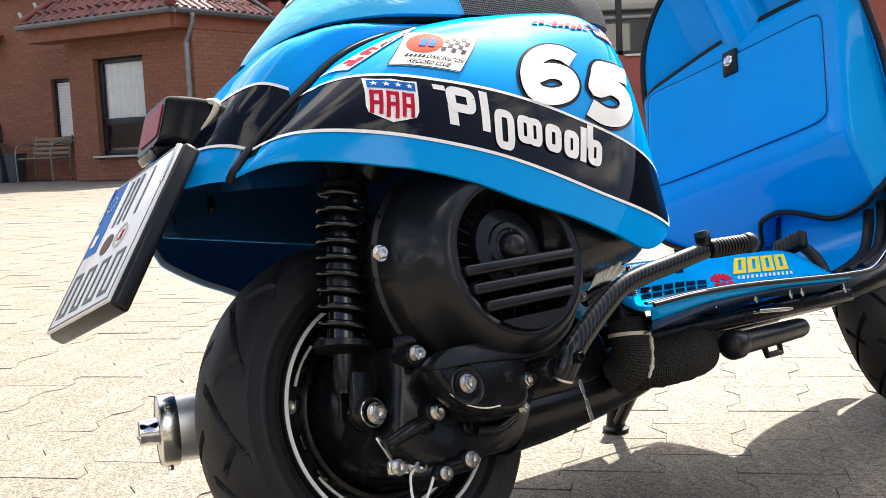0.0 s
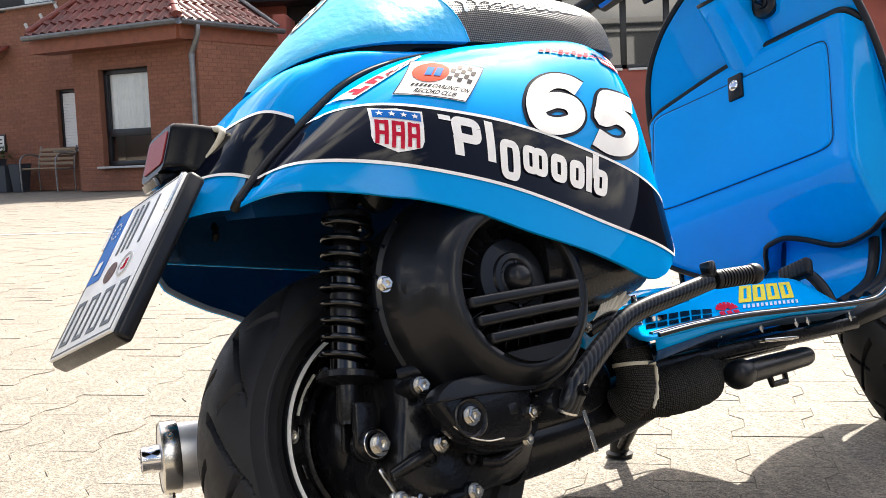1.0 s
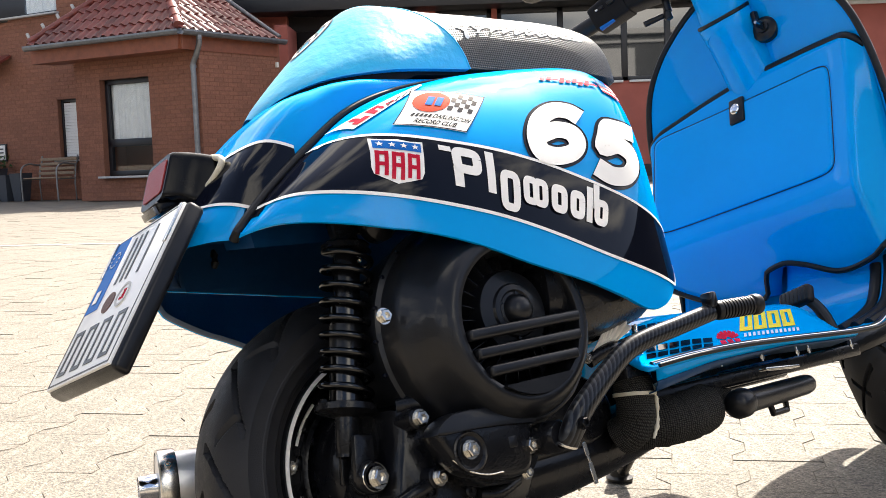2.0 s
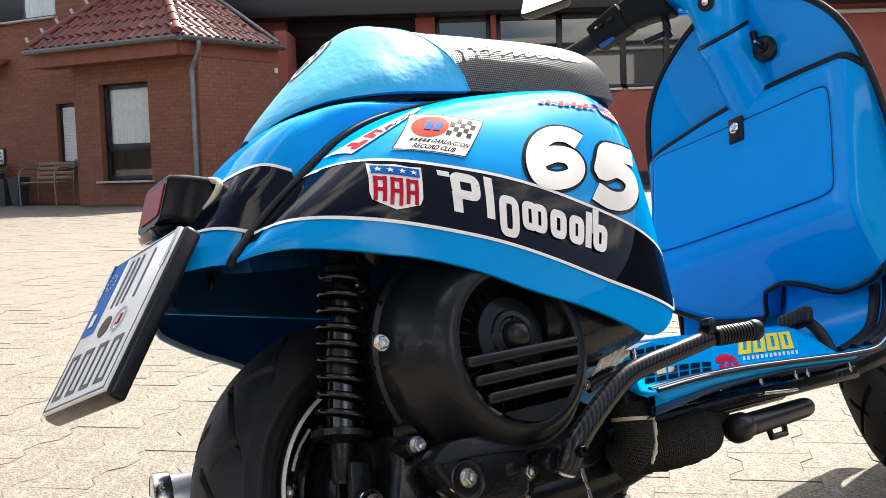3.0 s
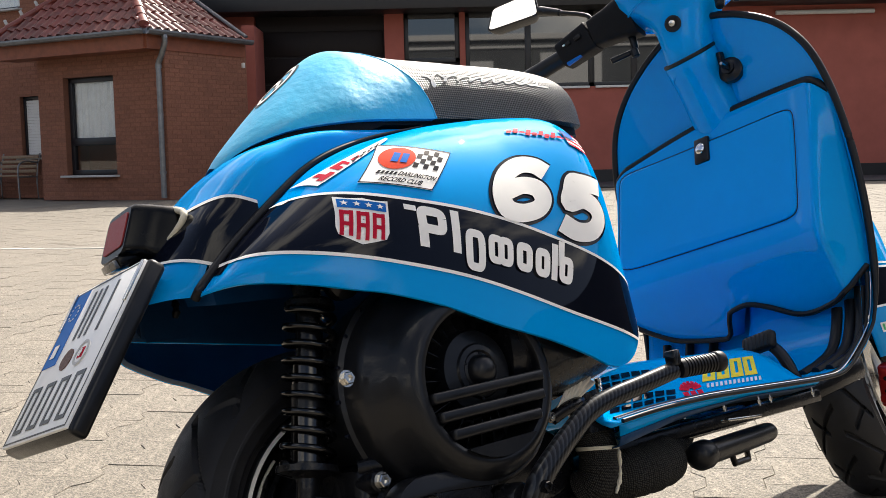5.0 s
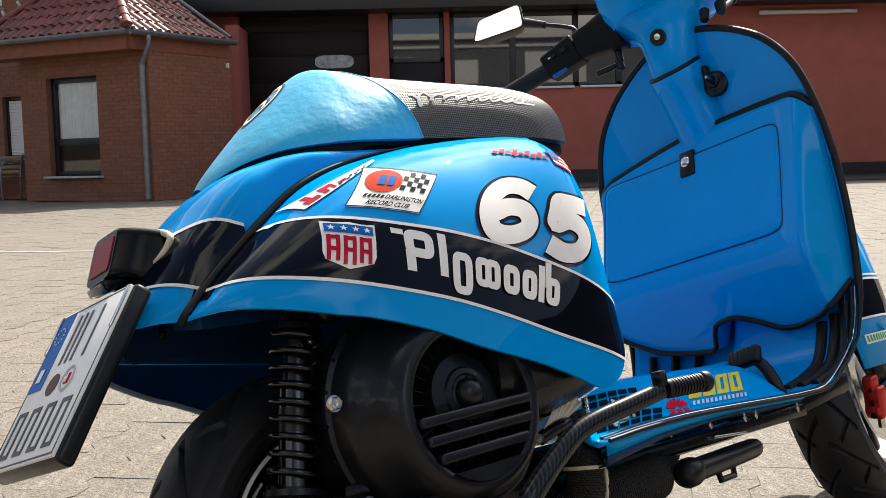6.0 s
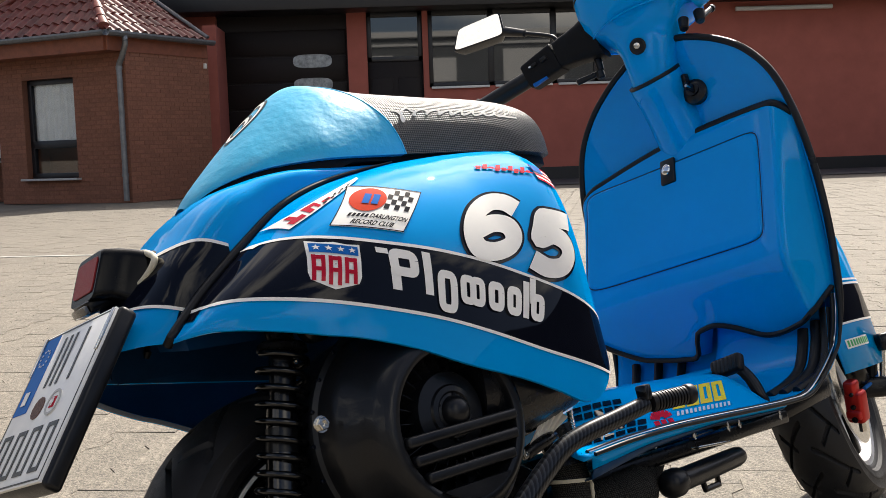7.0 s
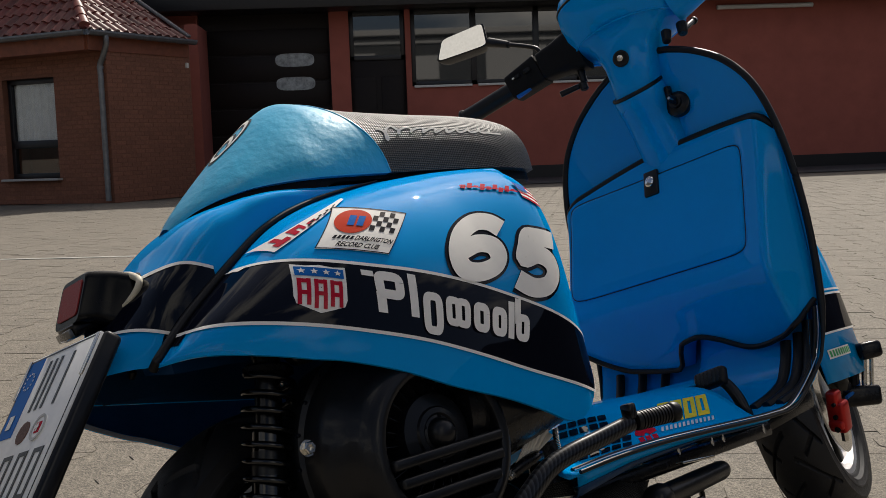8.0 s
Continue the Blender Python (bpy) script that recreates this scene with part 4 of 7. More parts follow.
shroud = part("flywheel_cowling", bm, BLACK_PLASTIC, scooter, "matt black round fan cowling", sharp=0.5)
bm = bmesh.new()
lathe(bm, [(0.052, 0.0), (0.050, 0.018), (0.047, 0.025), (0.032, 0.028), (0.030, 0.031), (0.024, 0.032), (0.0215, 0.030), (0.0185, 0.031), (0.0165, 0.040), (0.011, 0.0455), (0.004, 0.0475), (0, 0.0475)], at_r(FC + 0.004, 0.238, FW + 0.012), 48)
part("fan_hub", bm, BLACK_PLASTIC, shroud)
for k in range(6):
    a = radians(20 + 60 * k)
    bm = bmesh.new()
    cyl(bm, V(FC + 0.004 + 0.026 * math.cos(a), 0.262, FW + 0.006 + 0.026 * math.sin(a)), V(FC + 0.004 + 0.026 * math.cos(a), 0.2695, FW + 0.006 + 0.026 * math.sin(a)), 0.0022, n=8)
    part("hub_rivet", bm, BLACK_PAINT, shroud)
for k in range(24):
    a = 2 * math.pi * k / 24
    bm = bmesh.new()
    m = at_r(FC + 0.004, 0.240, FW + 0.006) @ Matrix.Rotation(a, 4, "Z") @ Matrix.Translation((0.0640, 0, 0.004)) @ Matrix.Rotation(radians(30), 4, "X") @ Matrix.Rotation(radians(-14), 4, "Z")
    box(bm, (0.034, 0.0016, 0.026), m, 0.0005, 1)
    for v in bm.verts:      # the vanes taper towards their tips
        q = m.inverted() @ v.co
        v.co = m @ Vector((q.x, q.y, q.z * (1.0 - 0.40 * (q.x + 0.017) / 0.034)))
    part("fan_blade", bm, BLACK_PAINT, shroud)
SL = Matrix.Translation(V(FC, 0.281, FW)) @ Matrix.Rotation(radians(-1.5), 4, "Y")
for d in (-0.008, -0.0295, -0.0505):
    half = math.sqrt(0.085 ** 2 - d * d)
    bm = bmesh.new()
    box(bm, (2 * half - 0.004, 0.013, 0.0125), SL @ Matrix.Translation((0.0, 0, d)), 0.0035, 3)
    part("guard_slat", bm, BLACK_PLASTIC, shroud)
# solid lip that closes the guard below its last slat
bm = bmesh.new()
rings(bm, [[SL @ Vector((x, y, z)) for y, z in ((-0.006, top), (0.006, top), (0.006, -math.sqrt(0.0865 ** 2 - x * x)), (-0.006, -math.sqrt(0.0865 ** 2 - x * x)))] for x, top in [(-0.050 + 0.0125 * k, -0.0690) for k in range(9)]], cap=True)
part("guard_lip", bm, BLACK_PLASTIC, shroud)
bolt("cowling_bolt", V(-0.082, 0.226, 0.389), V(0, 1, 0), 0.0075, scooter)
bolt("cowling_bolt", V(0.165, 0.262, 0.300), V(0, 1, 0), 0.0055, scooter)
for k in range(5):
    a = radians(128 + 16 * k)
    bm = bmesh.new()
    cyl(bm, V(FC + 0.139 * math.cos(a), 0.184, FW + 0.139 * math.sin(a)), V(FC + 0.139 * math.cos(a), 0.190, FW + 0.139 * math.sin(a)), 0.0026, n=10, bevel=0.0008)
    part("cowling_rivet", bm, BLACK_GLOSS, shroud)
# cylinder cowling between the fan and the front of the cowl
bm = bmesh.new()
rings(bm, [[V(u, 0.20 + (hr) * math.cos(a), w + hw * math.sin(a)) for a in [2 * math.pi * k / 24 for k in range(24)]] for u, w, hr, hw in ((0.12, 0.40, 0.075, 0.095), (0.17, 0.395, 0.075, 0.085), (0.22, 0.385, 0.072, 0.068), (0.27, 0.378, 0.066, 0.05), (0.31, 0.372, 0.055, 0.035))], cap=True)
part("cylinder_cowling", bm, BLACK_PAINT, scooter)
bm = bmesh.new()
tube(bm, spline([V(0.199, 0.228, 0.297), V(0.217, 0.233, 0.304), V(0.236, 0.234, 0.308), V(0.252, 0.228, 0.309)], 6), 0.0085, 16)
duct = part("air_duct", bm, BLACK_PAINT, scooter, "black duct with a pleated cream fan")


def duct_pt(a, b):
    """A pleated fan that opens upwards from its foot: a across, b upwards."""
    tip = V(0.2400 + 0.038 * a, 0.235, 0.3420 + 0.0080 * math.sin(math.pi * min(1.0, a * 1.1)) - 0.0150 * a ** 3)
    return V(0.203 + 0.040 * a, 0.234, 0.306 + 0.006 * a).lerp(tip, b) + V(0, 0.0040 * b * abs(math.sin(7 * math.pi * a)), 0)


thick(part("duct_fan", grid(bmesh.new(), duct_pt, 72, 8), WHITE_PLASTIC, duct, "pleated cream fan", sharp=0.9), 0.002)

# ---- shock absorber ----
top, low = V(-0.054, 0.140, 0.492), V(-0.100, 0.140, 0.300)
ax = (low - top).normalized()
bm = bmesh.new()
lathe(bm, [(0, 0), (0.026, 0), (0.030, 0.004), (0.030, 0.010), (0.016, 0.014), (0.0155, 0.075), (0.019, 0.078), (0.019, 0.19), (0.036, 0.192), (0.036, 0.199), (0.024, 0.203), (0.0135, 0.206), (0.0130, 0.240), (0.0115, 0.244), (0.0115, 0.250), (0, 0.250)], Matrix.Translation(top) @ ax.to_track_quat("Z", "Y").to_matrix().to_4x4(), 36)
shock = part("shock_absorber", bm, BLACK_PAINT, scooter, "black shock absorber with coil spring")
side = ax.cross(V(0, 1, 0)).normalized()
over = side.cross(ax).normalized()
pts = []
for k in range(9 * 22 + 1):
    a = 2 * math.pi * k / 22
    d = 0.014 + 0.176 * k / (9 * 22)
    pts.append(top + ax * d + 0.0285 * (math.cos(a) * side + math.sin(a) * over))
part("coil_spring", tube(bmesh.new(), pts, 0.0041, 10), ENAMEL, shock)
bm = bmesh.new()
cyl(bm, top + ax * 0.078, top + ax * 0.188, 0.0196, n=32)
part("damper_body", bm, ENAMEL, shock, "glossy black damper tube")
bm = bmesh.new()
cyl(bm, top + ax * 0.100, top + ax * 0.128, 0.0200, n=32)
part("damper_band", bm, BLACK_PLASTIC, shock)
bm = bmesh.new()
cyl(bm, V(-0.058, 0.13, 0.58), V(-0.054, 0.14, 0.485), 0.016, n=20)
part("upper_mount", bm, BLACK_PAINT, shock)
bm = bmesh.new()
lathe(bm, [(0.0, 0.0), (0.017, 0.0), (0.019, 0.003), (0.019, 0.026), (0.017, 0.029), (0.012, 0.029)], at_r(-0.100, 0.142, 0.222), 28)
box(bm, (0.027, 0.012, 0.054), Matrix.Translation(V(-0.103, 0.158, 0.244)) @ Matrix.Rotation(radians(10), 4, "Y"), 0.004)
box(bm, (0.027, 0.008, 0.054), Matrix.Translation(V(-0.103, 0.130, 0.244)) @ Matrix.Rotation(radians(10), 4, "Y"), 0.003)
eye_part = part("lower_eye", bm, BLACK_PAINT, shock)
bm = bmesh.new()
lathe(bm, [(0.0150, 0.0295), (0.0158, 0.0305), (0.0166, 0.0295)], at_r(-0.100, 0.142, 0.222), 32)
part("eye_ring", bm, STEEL, eye_part, "bright ring round the damper eye")
bolt("shock_bolt", V(-0.098, 0.172, 0.2205), V(0, 1, 0), 0.0100, shock)
bolt("shock_nut", V(-0.056, 0.160, 0.466), V(0, 1, 0), 0.0035, shock, washer=False)
# rubber mount beside the spring's top
bm = bmesh.new()
lathe(bm, [(0, 0), (0.018, 0), (0.022, 0.006), (0.022, 0.02), (0.014, 0.026), (0.012, 0.034), (0, 0.034)], at_r(-0.028, 0.16, 0.505), 24)
box(bm, (0.04, 0.03, 0.06), Matrix.Translation(V(-0.02, 0.15, 0.53)), 0.008)
part("rubber_mount", bm, BLACK_PAINT, scooter)

# brake lever, clevis and wire loop under the axle
bm = bmesh.new()
box(bm, (0.050, 0.008, 0.016), Matrix.Translation(V(-0.074, 0.172, 0.155)) @ Matrix.Rotation(radians(8), 4, "Y"), 0.003)
box(bm, (0.0055, 0.003, 0.05), Matrix.Translation(V(-0.092, 0.170, 0.172)) @ Matrix.Rotation(radians(-25), 4, "Y"), 0.002)
brake = part("brake_lever", bm, STEEL, scooter, "bright brake clevis")
bolt("clevis_bolt", V(-0.063, 0.177, 0.153), V(0, 1, 0), 0.0095, brake)
bolt("clevis_bolt", V(-0.088, 0.177, 0.157), V(0, 1, 0), 0.0075, brake)
part("brake_wire", tube(bmesh.new(), spline([V(-0.036, 0.18, 0.166), V(-0.052, 0.19, 0.140), V(-0.075, 0.19, 0.112), V(-0.085, 0.188, 0.120), V(-0.078, 0.183, 0.145), V(-0.066, 0.18, 0.152)], 8), 0.0016, 6), WHITE, brake)

# ---- kick starter in carbon look ----
bm = bmesh.new()
lever_path = spline([V(0.078, 0.290, 0.208), V(0.083, 0.297, 0.222), V(0.098, 0.302, 0.241), V(0.122, 0.304, 0.259), V(0.150, 0.305, 0.277), V(0.185, 0.308, 0.297), V(0.220, 0.314, 0.307), V(0.265, 0.322, 0.314), V(0.320, 0.333, 0.323)], 8)
tube(bm, lever_path, lambda t: (0.0136 - 0.0036 * t) * (0.80 + 0.20 * min(1.0, t / 0.18)), 20, flat=1.08)
kick = part("kick_starter", bm, CARBON, scooter, "carbon-look kick starter lever")
bm = bmesh.new()
lathe(bm, [(0, -0.03), (0.017, -0.03), (0.0185, -0.022), (0.0185, 0.010), (0.015, 0.016), (0, 0.016)], at_r(0.076, 0.272, 0.221), 28)
part("kick_boss", bm, BLACK_PAINT, kick)
bm = bmesh.new()
lathe(bm, [(0.0104, 0.0), (0.0120, 0.001), (0.0120, 0.0035), (0.0104, 0.0045)], Matrix.Translation(lever_path[2]) @ (lever_path[0] - lever_path[4]).to_track_quat("Z", "Y").to_matrix().to_4x4(), 28)
part("kick_ring", bm, STEEL, kick, "bright ring at the lever's foot")
# notched steel strap that hangs below the lever
bm = bmesh.new()
box(bm, (0.0065, 0.0016, 0.0170), Matrix.Translation(V(0.1726, 0.215, 0.1960)) @ Matrix.Rotation(radians(-7), 4, "Y"), 0.0006, 1)
box(bm, (0.0040, 0.0016, 0.0100), Matrix.Translation(V(0.1740, 0.215, 0.1840)) @ Matrix.Rotation(radians(-7), 4, "Y"), 0.0006, 1)
box(bm, (0.0070, 0.0016, 0.0270), Matrix.Translation(V(0.1758, 0.215, 0.1660)) @ Matrix.Rotation(radians(-5), 4, "Y"), 0.0006, 1)
part("notched_strap", bm, STEEL, scooter, "bright notched steel strap")
bolt("kick_bolt", V(0.087, 0.314, 0.229), V(0, 1, 0), 0.006, kick, BLACK_PAINT)
bm = bmesh.new()
prof = [(0, 0), (0.0125, 0.0)]
for k in range(11):
    z = 0.003 + 0.0049 * k
    prof += [(0.0138, z), (0.0138, z + 0.0028), (0.0118, z + 0.0032), (0.0118, z + 0.0046)]
prof += [(0.0142, 0.058), (0.0150, 0.060), (0.0150, 0.066), (0.014, 0.069), (0, 0.069)]
pa, pb = V(0.323, 0.3370, 0.3232), V(0.392, 0.3495, 0.3215)
lathe(bm, [(r * 0.88, z) for r, z in prof], Matrix.Translation(pa) @ (pb - pa).to_track_quat("Z", "Y").to_matrix().to_4x4(), 28)
part("kick_rubber", bm, TRIM, kick, "ribbed black rubber pedal")
bm = bmesh.new()
box(bm, (0.012, 0.018, 0.020), Matrix.Translation(V(0.319, 0.335, 0.337)), 0.003)
part("kick_joint", bm, CARBON, kick)

# ---- exhaust ----
bm = bmesh.new()
ea, eb = V(-0.214, -0.160, 0.2645), V(-0.104, -0.127, 0.2545)
lathe(bm, [(0.0, 0.0), (0.0425, 0.0), (0.0455, 0.002), (0.0455, 0.017), (0.0435, 0.019), (0.0425, 0.020), (0.0425, 0.110), (0, 0.112)], Matrix.Translation(ea) @ (eb - ea).to_track_quat("Z", "Y").to_matrix().to_4x4(), 56)
muffler = part("muffler", bm, ALU, scooter, "round brushed aluminium silencer")
bm = bmesh.new()
lathe(bm, [(0.0145, 0.0), (0.0178, -0.0005), (0.0178, -0.012), (0.0170, -0.013), (0.0170, -0.024), (0.0155, -0.0245), (0.0150, -0.002)], Matrix.Translation(ea) @ (eb - ea).to_track_quat("Z", "Y").to_matrix().to_4x4(), 36)
part("muffler_tip", bm, CHROME, muffler, "bright outlet pipe")
bm = bmesh.new()
lathe(bm, [(0, -0.004), (0.0155, -0.004), (0.0155, -0.003), (0, -0.003)], Matrix.Translation(ea) @ (eb - ea).to_track_quat("Z", "Y").to_matrix().to_4x4(), 24)
part("outlet_shadow_plug", bm, BLACK_PAINT, muffler)
MB = Matrix.Translation(ea) @ (eb - ea).to_track_quat("Z", "Y").to_matrix().to_4x4()
for a in (30, 150, 270):
    p = MB @ Vector((0.0470 * math.cos(radians(a)), 0.0470 * math.sin(radians(a)), 0.010))
    bolt("muffler_screw", p, p - (MB @ Vector((0, 0, 0.010))), 0.0045, muffler, washer=False)
bm = bmesh.new()
lathe(bm, [(0.0440, -0.0008), (0.0466, 0.0008), (0.0470, 0.003), (0.0470, 0.0205), (0.0462, 0.022), (0.0440, 0.022)], MB, 56)
part("muffler_band", bm, STEEL, muffler, "polished end band")
# expansion chamber under the engine, wrapped header
bm = bmesh.new()
tube(bm, spline([V(0.12, 0.105, 0.180), V(0.20, 0.105, 0.182), V(0.28, 0.108, 0.190), V(0.36, 0.105, 0.200), V(0.46, 0.09, 0.218)], 8), lambda t: 0.047 - 0.010 * t, 24)
part("exhaust_chamber", bm, BLACK_PAINT, scooter, "matt black expansion chamber")


def wrapped(name, pts, rad, turns):
    """A pipe bound in tape: each turn overlaps the last; laid out in metres for the weave."""
    pts = spline(pts, 30)
    bm = bmesh.new()
    n = 32
    tube(bm, pts, lambda t: rad * (0.985 + 0.055 * (turns * t % 1.0) + 0.015 * math.sin(23 * t)), n, cap=False)
    run = [0.0]
    for a, b in zip(pts, pts[1:]):
        run.append(run[-1] + (b - a).length)
    uv = bm.loops.layers.uv.new("weave")
    bm.verts.index_update()
    for f in bm.faces:
        ks = [c.vert.index % n for c in f.loops]
        for c, k in zip(f.loops, ks):
            c[uv].uv = (run[c.vert.index // n], (n if k == 0 and max(ks) > 1 else k) * 2 * math.pi * rad / n)
    close_ends(bm)
    return part(name, bm, WRAP, scooter, "exhaust pipe bound in black heat wrap", sharp=1.0)


wrapped("wrapped_pipe", [V(0.306, 0.185, 0.292), V(0.304, 0.188, 0.270), V(0.301, 0.189, 0.241), V(0.297, 0.187, 0.218), V(0.293, 0.178, 0.203), V(0.286, 0.160, 0.196)], 0.0252, 5)
part("pipe_sleeve", tube(bmesh.new(), spline([V(0.303, 0.182, 0.318), V(0.3055, 0.185, 0.292), V(0.3036, 0.188, 0.264)], 8), 0.0268, 28), BLACK_PAINT, scooter, "smooth black sleeve on the exhaust pipe")
wrapped("wrapped_pipe", [V(0.325, 0.150, 0.205), V(0.352, 0.168, 0.203), V(0.380, 0.178, 0.202), V(0.415, 0.180, 0.204), V(0.440, 0.174, 0.207)], 0.0330, 6)
wrapped("wrapped_pipe", [V(0.438, 0.174, 0.207), V(0.49, 0.150, 0.220), V(0.54, 0.12, 0.232)], 0.0240, 4)
bm = bmesh.new()
lathe(bm, [(0.0262, -0.0026), (0.0278, -0.0022), (0.0278, 0.0022), (0.0262, 0.0026)], Matrix.Translation(V(0.3015, 0.189, 0.246)) @ V(0.008, 0.004, 0.058).to_track_quat("Z", "Y").to_matrix().to_4x4(), 36)
part("cable_tie", bm, CREAM, scooter, "cream cable tie round the wrap")
part("cable_tie", tube(bmesh.new(), spline([V(0.215, 0.10, 0.190), V(0.232, 0.11, 0.160), V(0.250, 0.10, 0.140)], 6), 0.0022, 6), CREAM, scooter)
# frayed cream edge of the wrap, drawn as an uneven strand
part("cable_tie", tube(bmesh.new(), spline([V(0.3141, 0.205, 0.2664), V(0.3215, 0.205, 0.2499), V(0.3229, 0.205, 0.2345), V(0.3150, 0.205, 0.2055), V(0.3010, 0.205, 0.1860)], 8), lambda t: 0.0034 * (0.75 + 0.35 * math.sin(40 * t) * math.sin(17 * t)), 8), CREAM, scooter)
# spring beside the wrap
spring_line = spline([V(0.3170, 0.204, 0.334), V(0.3120, 0.207, 0.314), V(0.3150, 0.206, 0.284), V(0.3200, 0.204, 0.262)], 12)
pts = []
for k in range(34 * 10 + 1):
    a = 2 * math.pi * k / 10
    d = (len(spring_line) - 1.001) * k / (34 * 10)
    pts.append(spring_line[int(d)].lerp(spring_line[int(d) + 1], d % 1) + 0.0040 * Vector((math.cos(a), math.sin(a), 0)))
part("exhaust_spring", tube(bmesh.new(), pts, 0.0010, 5), STEEL, scooter)
# ---- tail lamp and number plate ----


def skin(bm, stations):
    """Skins rounded rectangles: (u, r middle, w middle, half width, half height, roundness)."""
    loops = []
    for u, r, w, a, b, p in stations:
        ring = []
        for k in range(32):
            t = 2 * math.pi * k / 32
            c, s = math.cos(t), math.sin(t)
            ring.append(V(u + 0.40 * (w + b * math.copysign(abs(s) ** p, s) - 0.61), r + a * math.copysign(abs(c) ** p, c), w + b * math.copysign(abs(s) ** p, s)))
        loops.append(ring)
    rings(bm, loops, cap=True)
    return bm


bm = skin(bmesh.new(), [(-0.150, -0.004, 0.606, 0.051, 0.036, 0.35), (-0.162, -0.004, 0.609, 0.049, 0.034, 0.35), (-0.176, -0.006, 0.615, 0.042, 0.0325, 0.30), (-0.192, -0.007, 0.620, 0.039, 0.0305, 0.28), (-0.211, -0.007, 0.621, 0.038, 0.0305, 0.28), (-0.215, -0.007, 0.621, 0.036, 0.0285, 0.28)])
lamp = part("tail_lamp", bm, LAMP_BLACK, scooter, "black box-shaped tail lamp with red lens", sharp=0.6)
part("lamp_gasket", tube(bmesh.new(), spline([V(-0.1442, 0.010, 0.6440), V(-0.1492, 0.038, 0.6370), V(-0.1542, 0.065, 0.6260), V(-0.1585, 0.0675, 0.6165), V(-0.1640, 0.0535, 0.6050), V(-0.1690, 0.0220, 0.5940), V(-0.1700, -0.004, 0.5910), V(-0.1700, -0.030, 0.5910)], 6), 0.0042, 10), CREAM, lamp, "cream rubber gasket")
part("red_lens", skin(bmesh.new(), [(-0.2145, -0.007, 0.6225, 0.0300, 0.0212, 0.2), (-0.2165, -0.007, 0.6225, 0.0296, 0.0208, 0.2)]), LENS, lamp, "red reflector lens")
bm = bmesh.new()
box(bm, (0.044, 0.046, 0.017), Matrix.Translation(V(-0.203, -0.005, 0.590)) @ Matrix.Rotation(radians(-18), 4, "Y"), 0.005)
part("plate_lamp", bm, LAMP_BLACK, lamp)
bm = bmesh.new()
box(bm, (0.010, 0.038, 0.011), Matrix.Translation(V(-0.2235, -0.005, 0.582)) @ Matrix.Rotation(radians(-18), 4, "Y"), 0.002)
part("plate_lamp_glass", bm, GREY_LENS, lamp)

# plate: x across, y up the plate, z out of it
PM = Matrix.Translation(V(-0.2916, 0.009, 0.4829)) @ Matrix(((0.0601, 0.5802, -0.8119, 0), (-0.9982, 0.0349, -0.0490, 0), (0.0, 0.8134, 0.5812, 0), (0, 0, 0, 1))) @ Matrix.Diagonal((1.018, 0.985, 1, 1))
bm = bmesh.new()
box(bm, (0.186, 0.220, 0.022), PM @ Matrix.Translation((0.002, 0, -0.014)), 0.006, 3)
plate = part("number_plate", bm, BLACK_PLASTIC, scooter, "white number plate in a black holder")


def on_plate(name, x0, x1, y0, y1, mat, z=0.0, bevel=0.0, turn=0.0, t=0.0005):
    bm = bmesh.new()
    box(bm, (x1 - x0, y1 - y0, t), PM @ Matrix.Translation(((x0 + x1) / 2, (y0 + y1) / 2, z)) @ Matrix.Rotation(radians(turn), 4, "Z"), bevel, 2)
    return part(name, bm, mat, plate)


on_plate("plate_sheet", -0.089, 0.089, -0.106, 0.106, PLATE_WHITE, -0.0015, 0.0006, t=0.004)
for x0, x1, y0, y1 in ((-0.0868, 0.0868, 0.1015, 0.1035), (-0.0868, 0.0868, -0.1035, -0.1015), (0.0850, 0.0868, -0.1015, 0.1015), (-0.0868, -0.0850, -0.1015, 0.1015)):
    on_plate("plate_border", x0, x1, y0, y1, BLACK_PLASTIC, 0.0009)
on_plate("plate_band", -0.084, -0.046, -0.004, 0.101, FOIL_BLUE, 0.0010)
on_plate("plate_mark", -0.072, -0.060, 0.008, 0.026, WHITE, 0.0020)
for k in range(12):
    a = 2 * math.pi * k / 12
    on_plate("plate_mark", -0.0655 + 0.011 * math.cos(a) - 0.0012, -0.0655 + 0.011 * math.cos(a) + 0.0012, 0.072 + 0.011 * math.sin(a) - 0.0012, 0.072 + 0.011 * math.sin(a) + 0.0012, PALE, 0.0020)
for x0, x1 in ((-0.026, -0.0205), (-0.0105, -0.005), (0.0045, 0.010), (0.036, 0.0415)):
    on_plate("plate_bar", x0, x1, 0.024, 0.092, BLACK_PLASTIC, 0.0012)
for i in range(4):
    x = -0.074 + 0.040 * i
    for a, b, c, d in ((0, 0.0055, -0.092, -0.032), (0.0195, 0.025, -0.092, -0.032), (0.0055, 0.0195, -0.092, -0.0865), (0.0055, 0.0195, -0.0375, -0.032)):
        on_plate("plate_bar", x + a, x + b, c, d, BLACK_PLASTIC, 0.0012)
bm = bmesh.new()
lathe(bm, [(0, 0.0), (0.0165, 0), (0.0165, 0.001), (0, 0.001)], PM @ Matrix.Translation((0.030, -0.004, 0.0006)), 28)
part("plate_seal", bm, PLATE_WHITE, plate, "round pale seal with a grey rim")
bm = bmesh.new()
lathe(bm, [(0.0130, 0.0), (0.0165, 0.0), (0.0165, 0.0008), (0.0130, 0.0008), (0.0130, 0.0)], PM @ Matrix.Translation((0.030, -0.004, 0.0018)), 28)
part("seal_rim", bm, SILL, plate)
bm = bmesh.new()
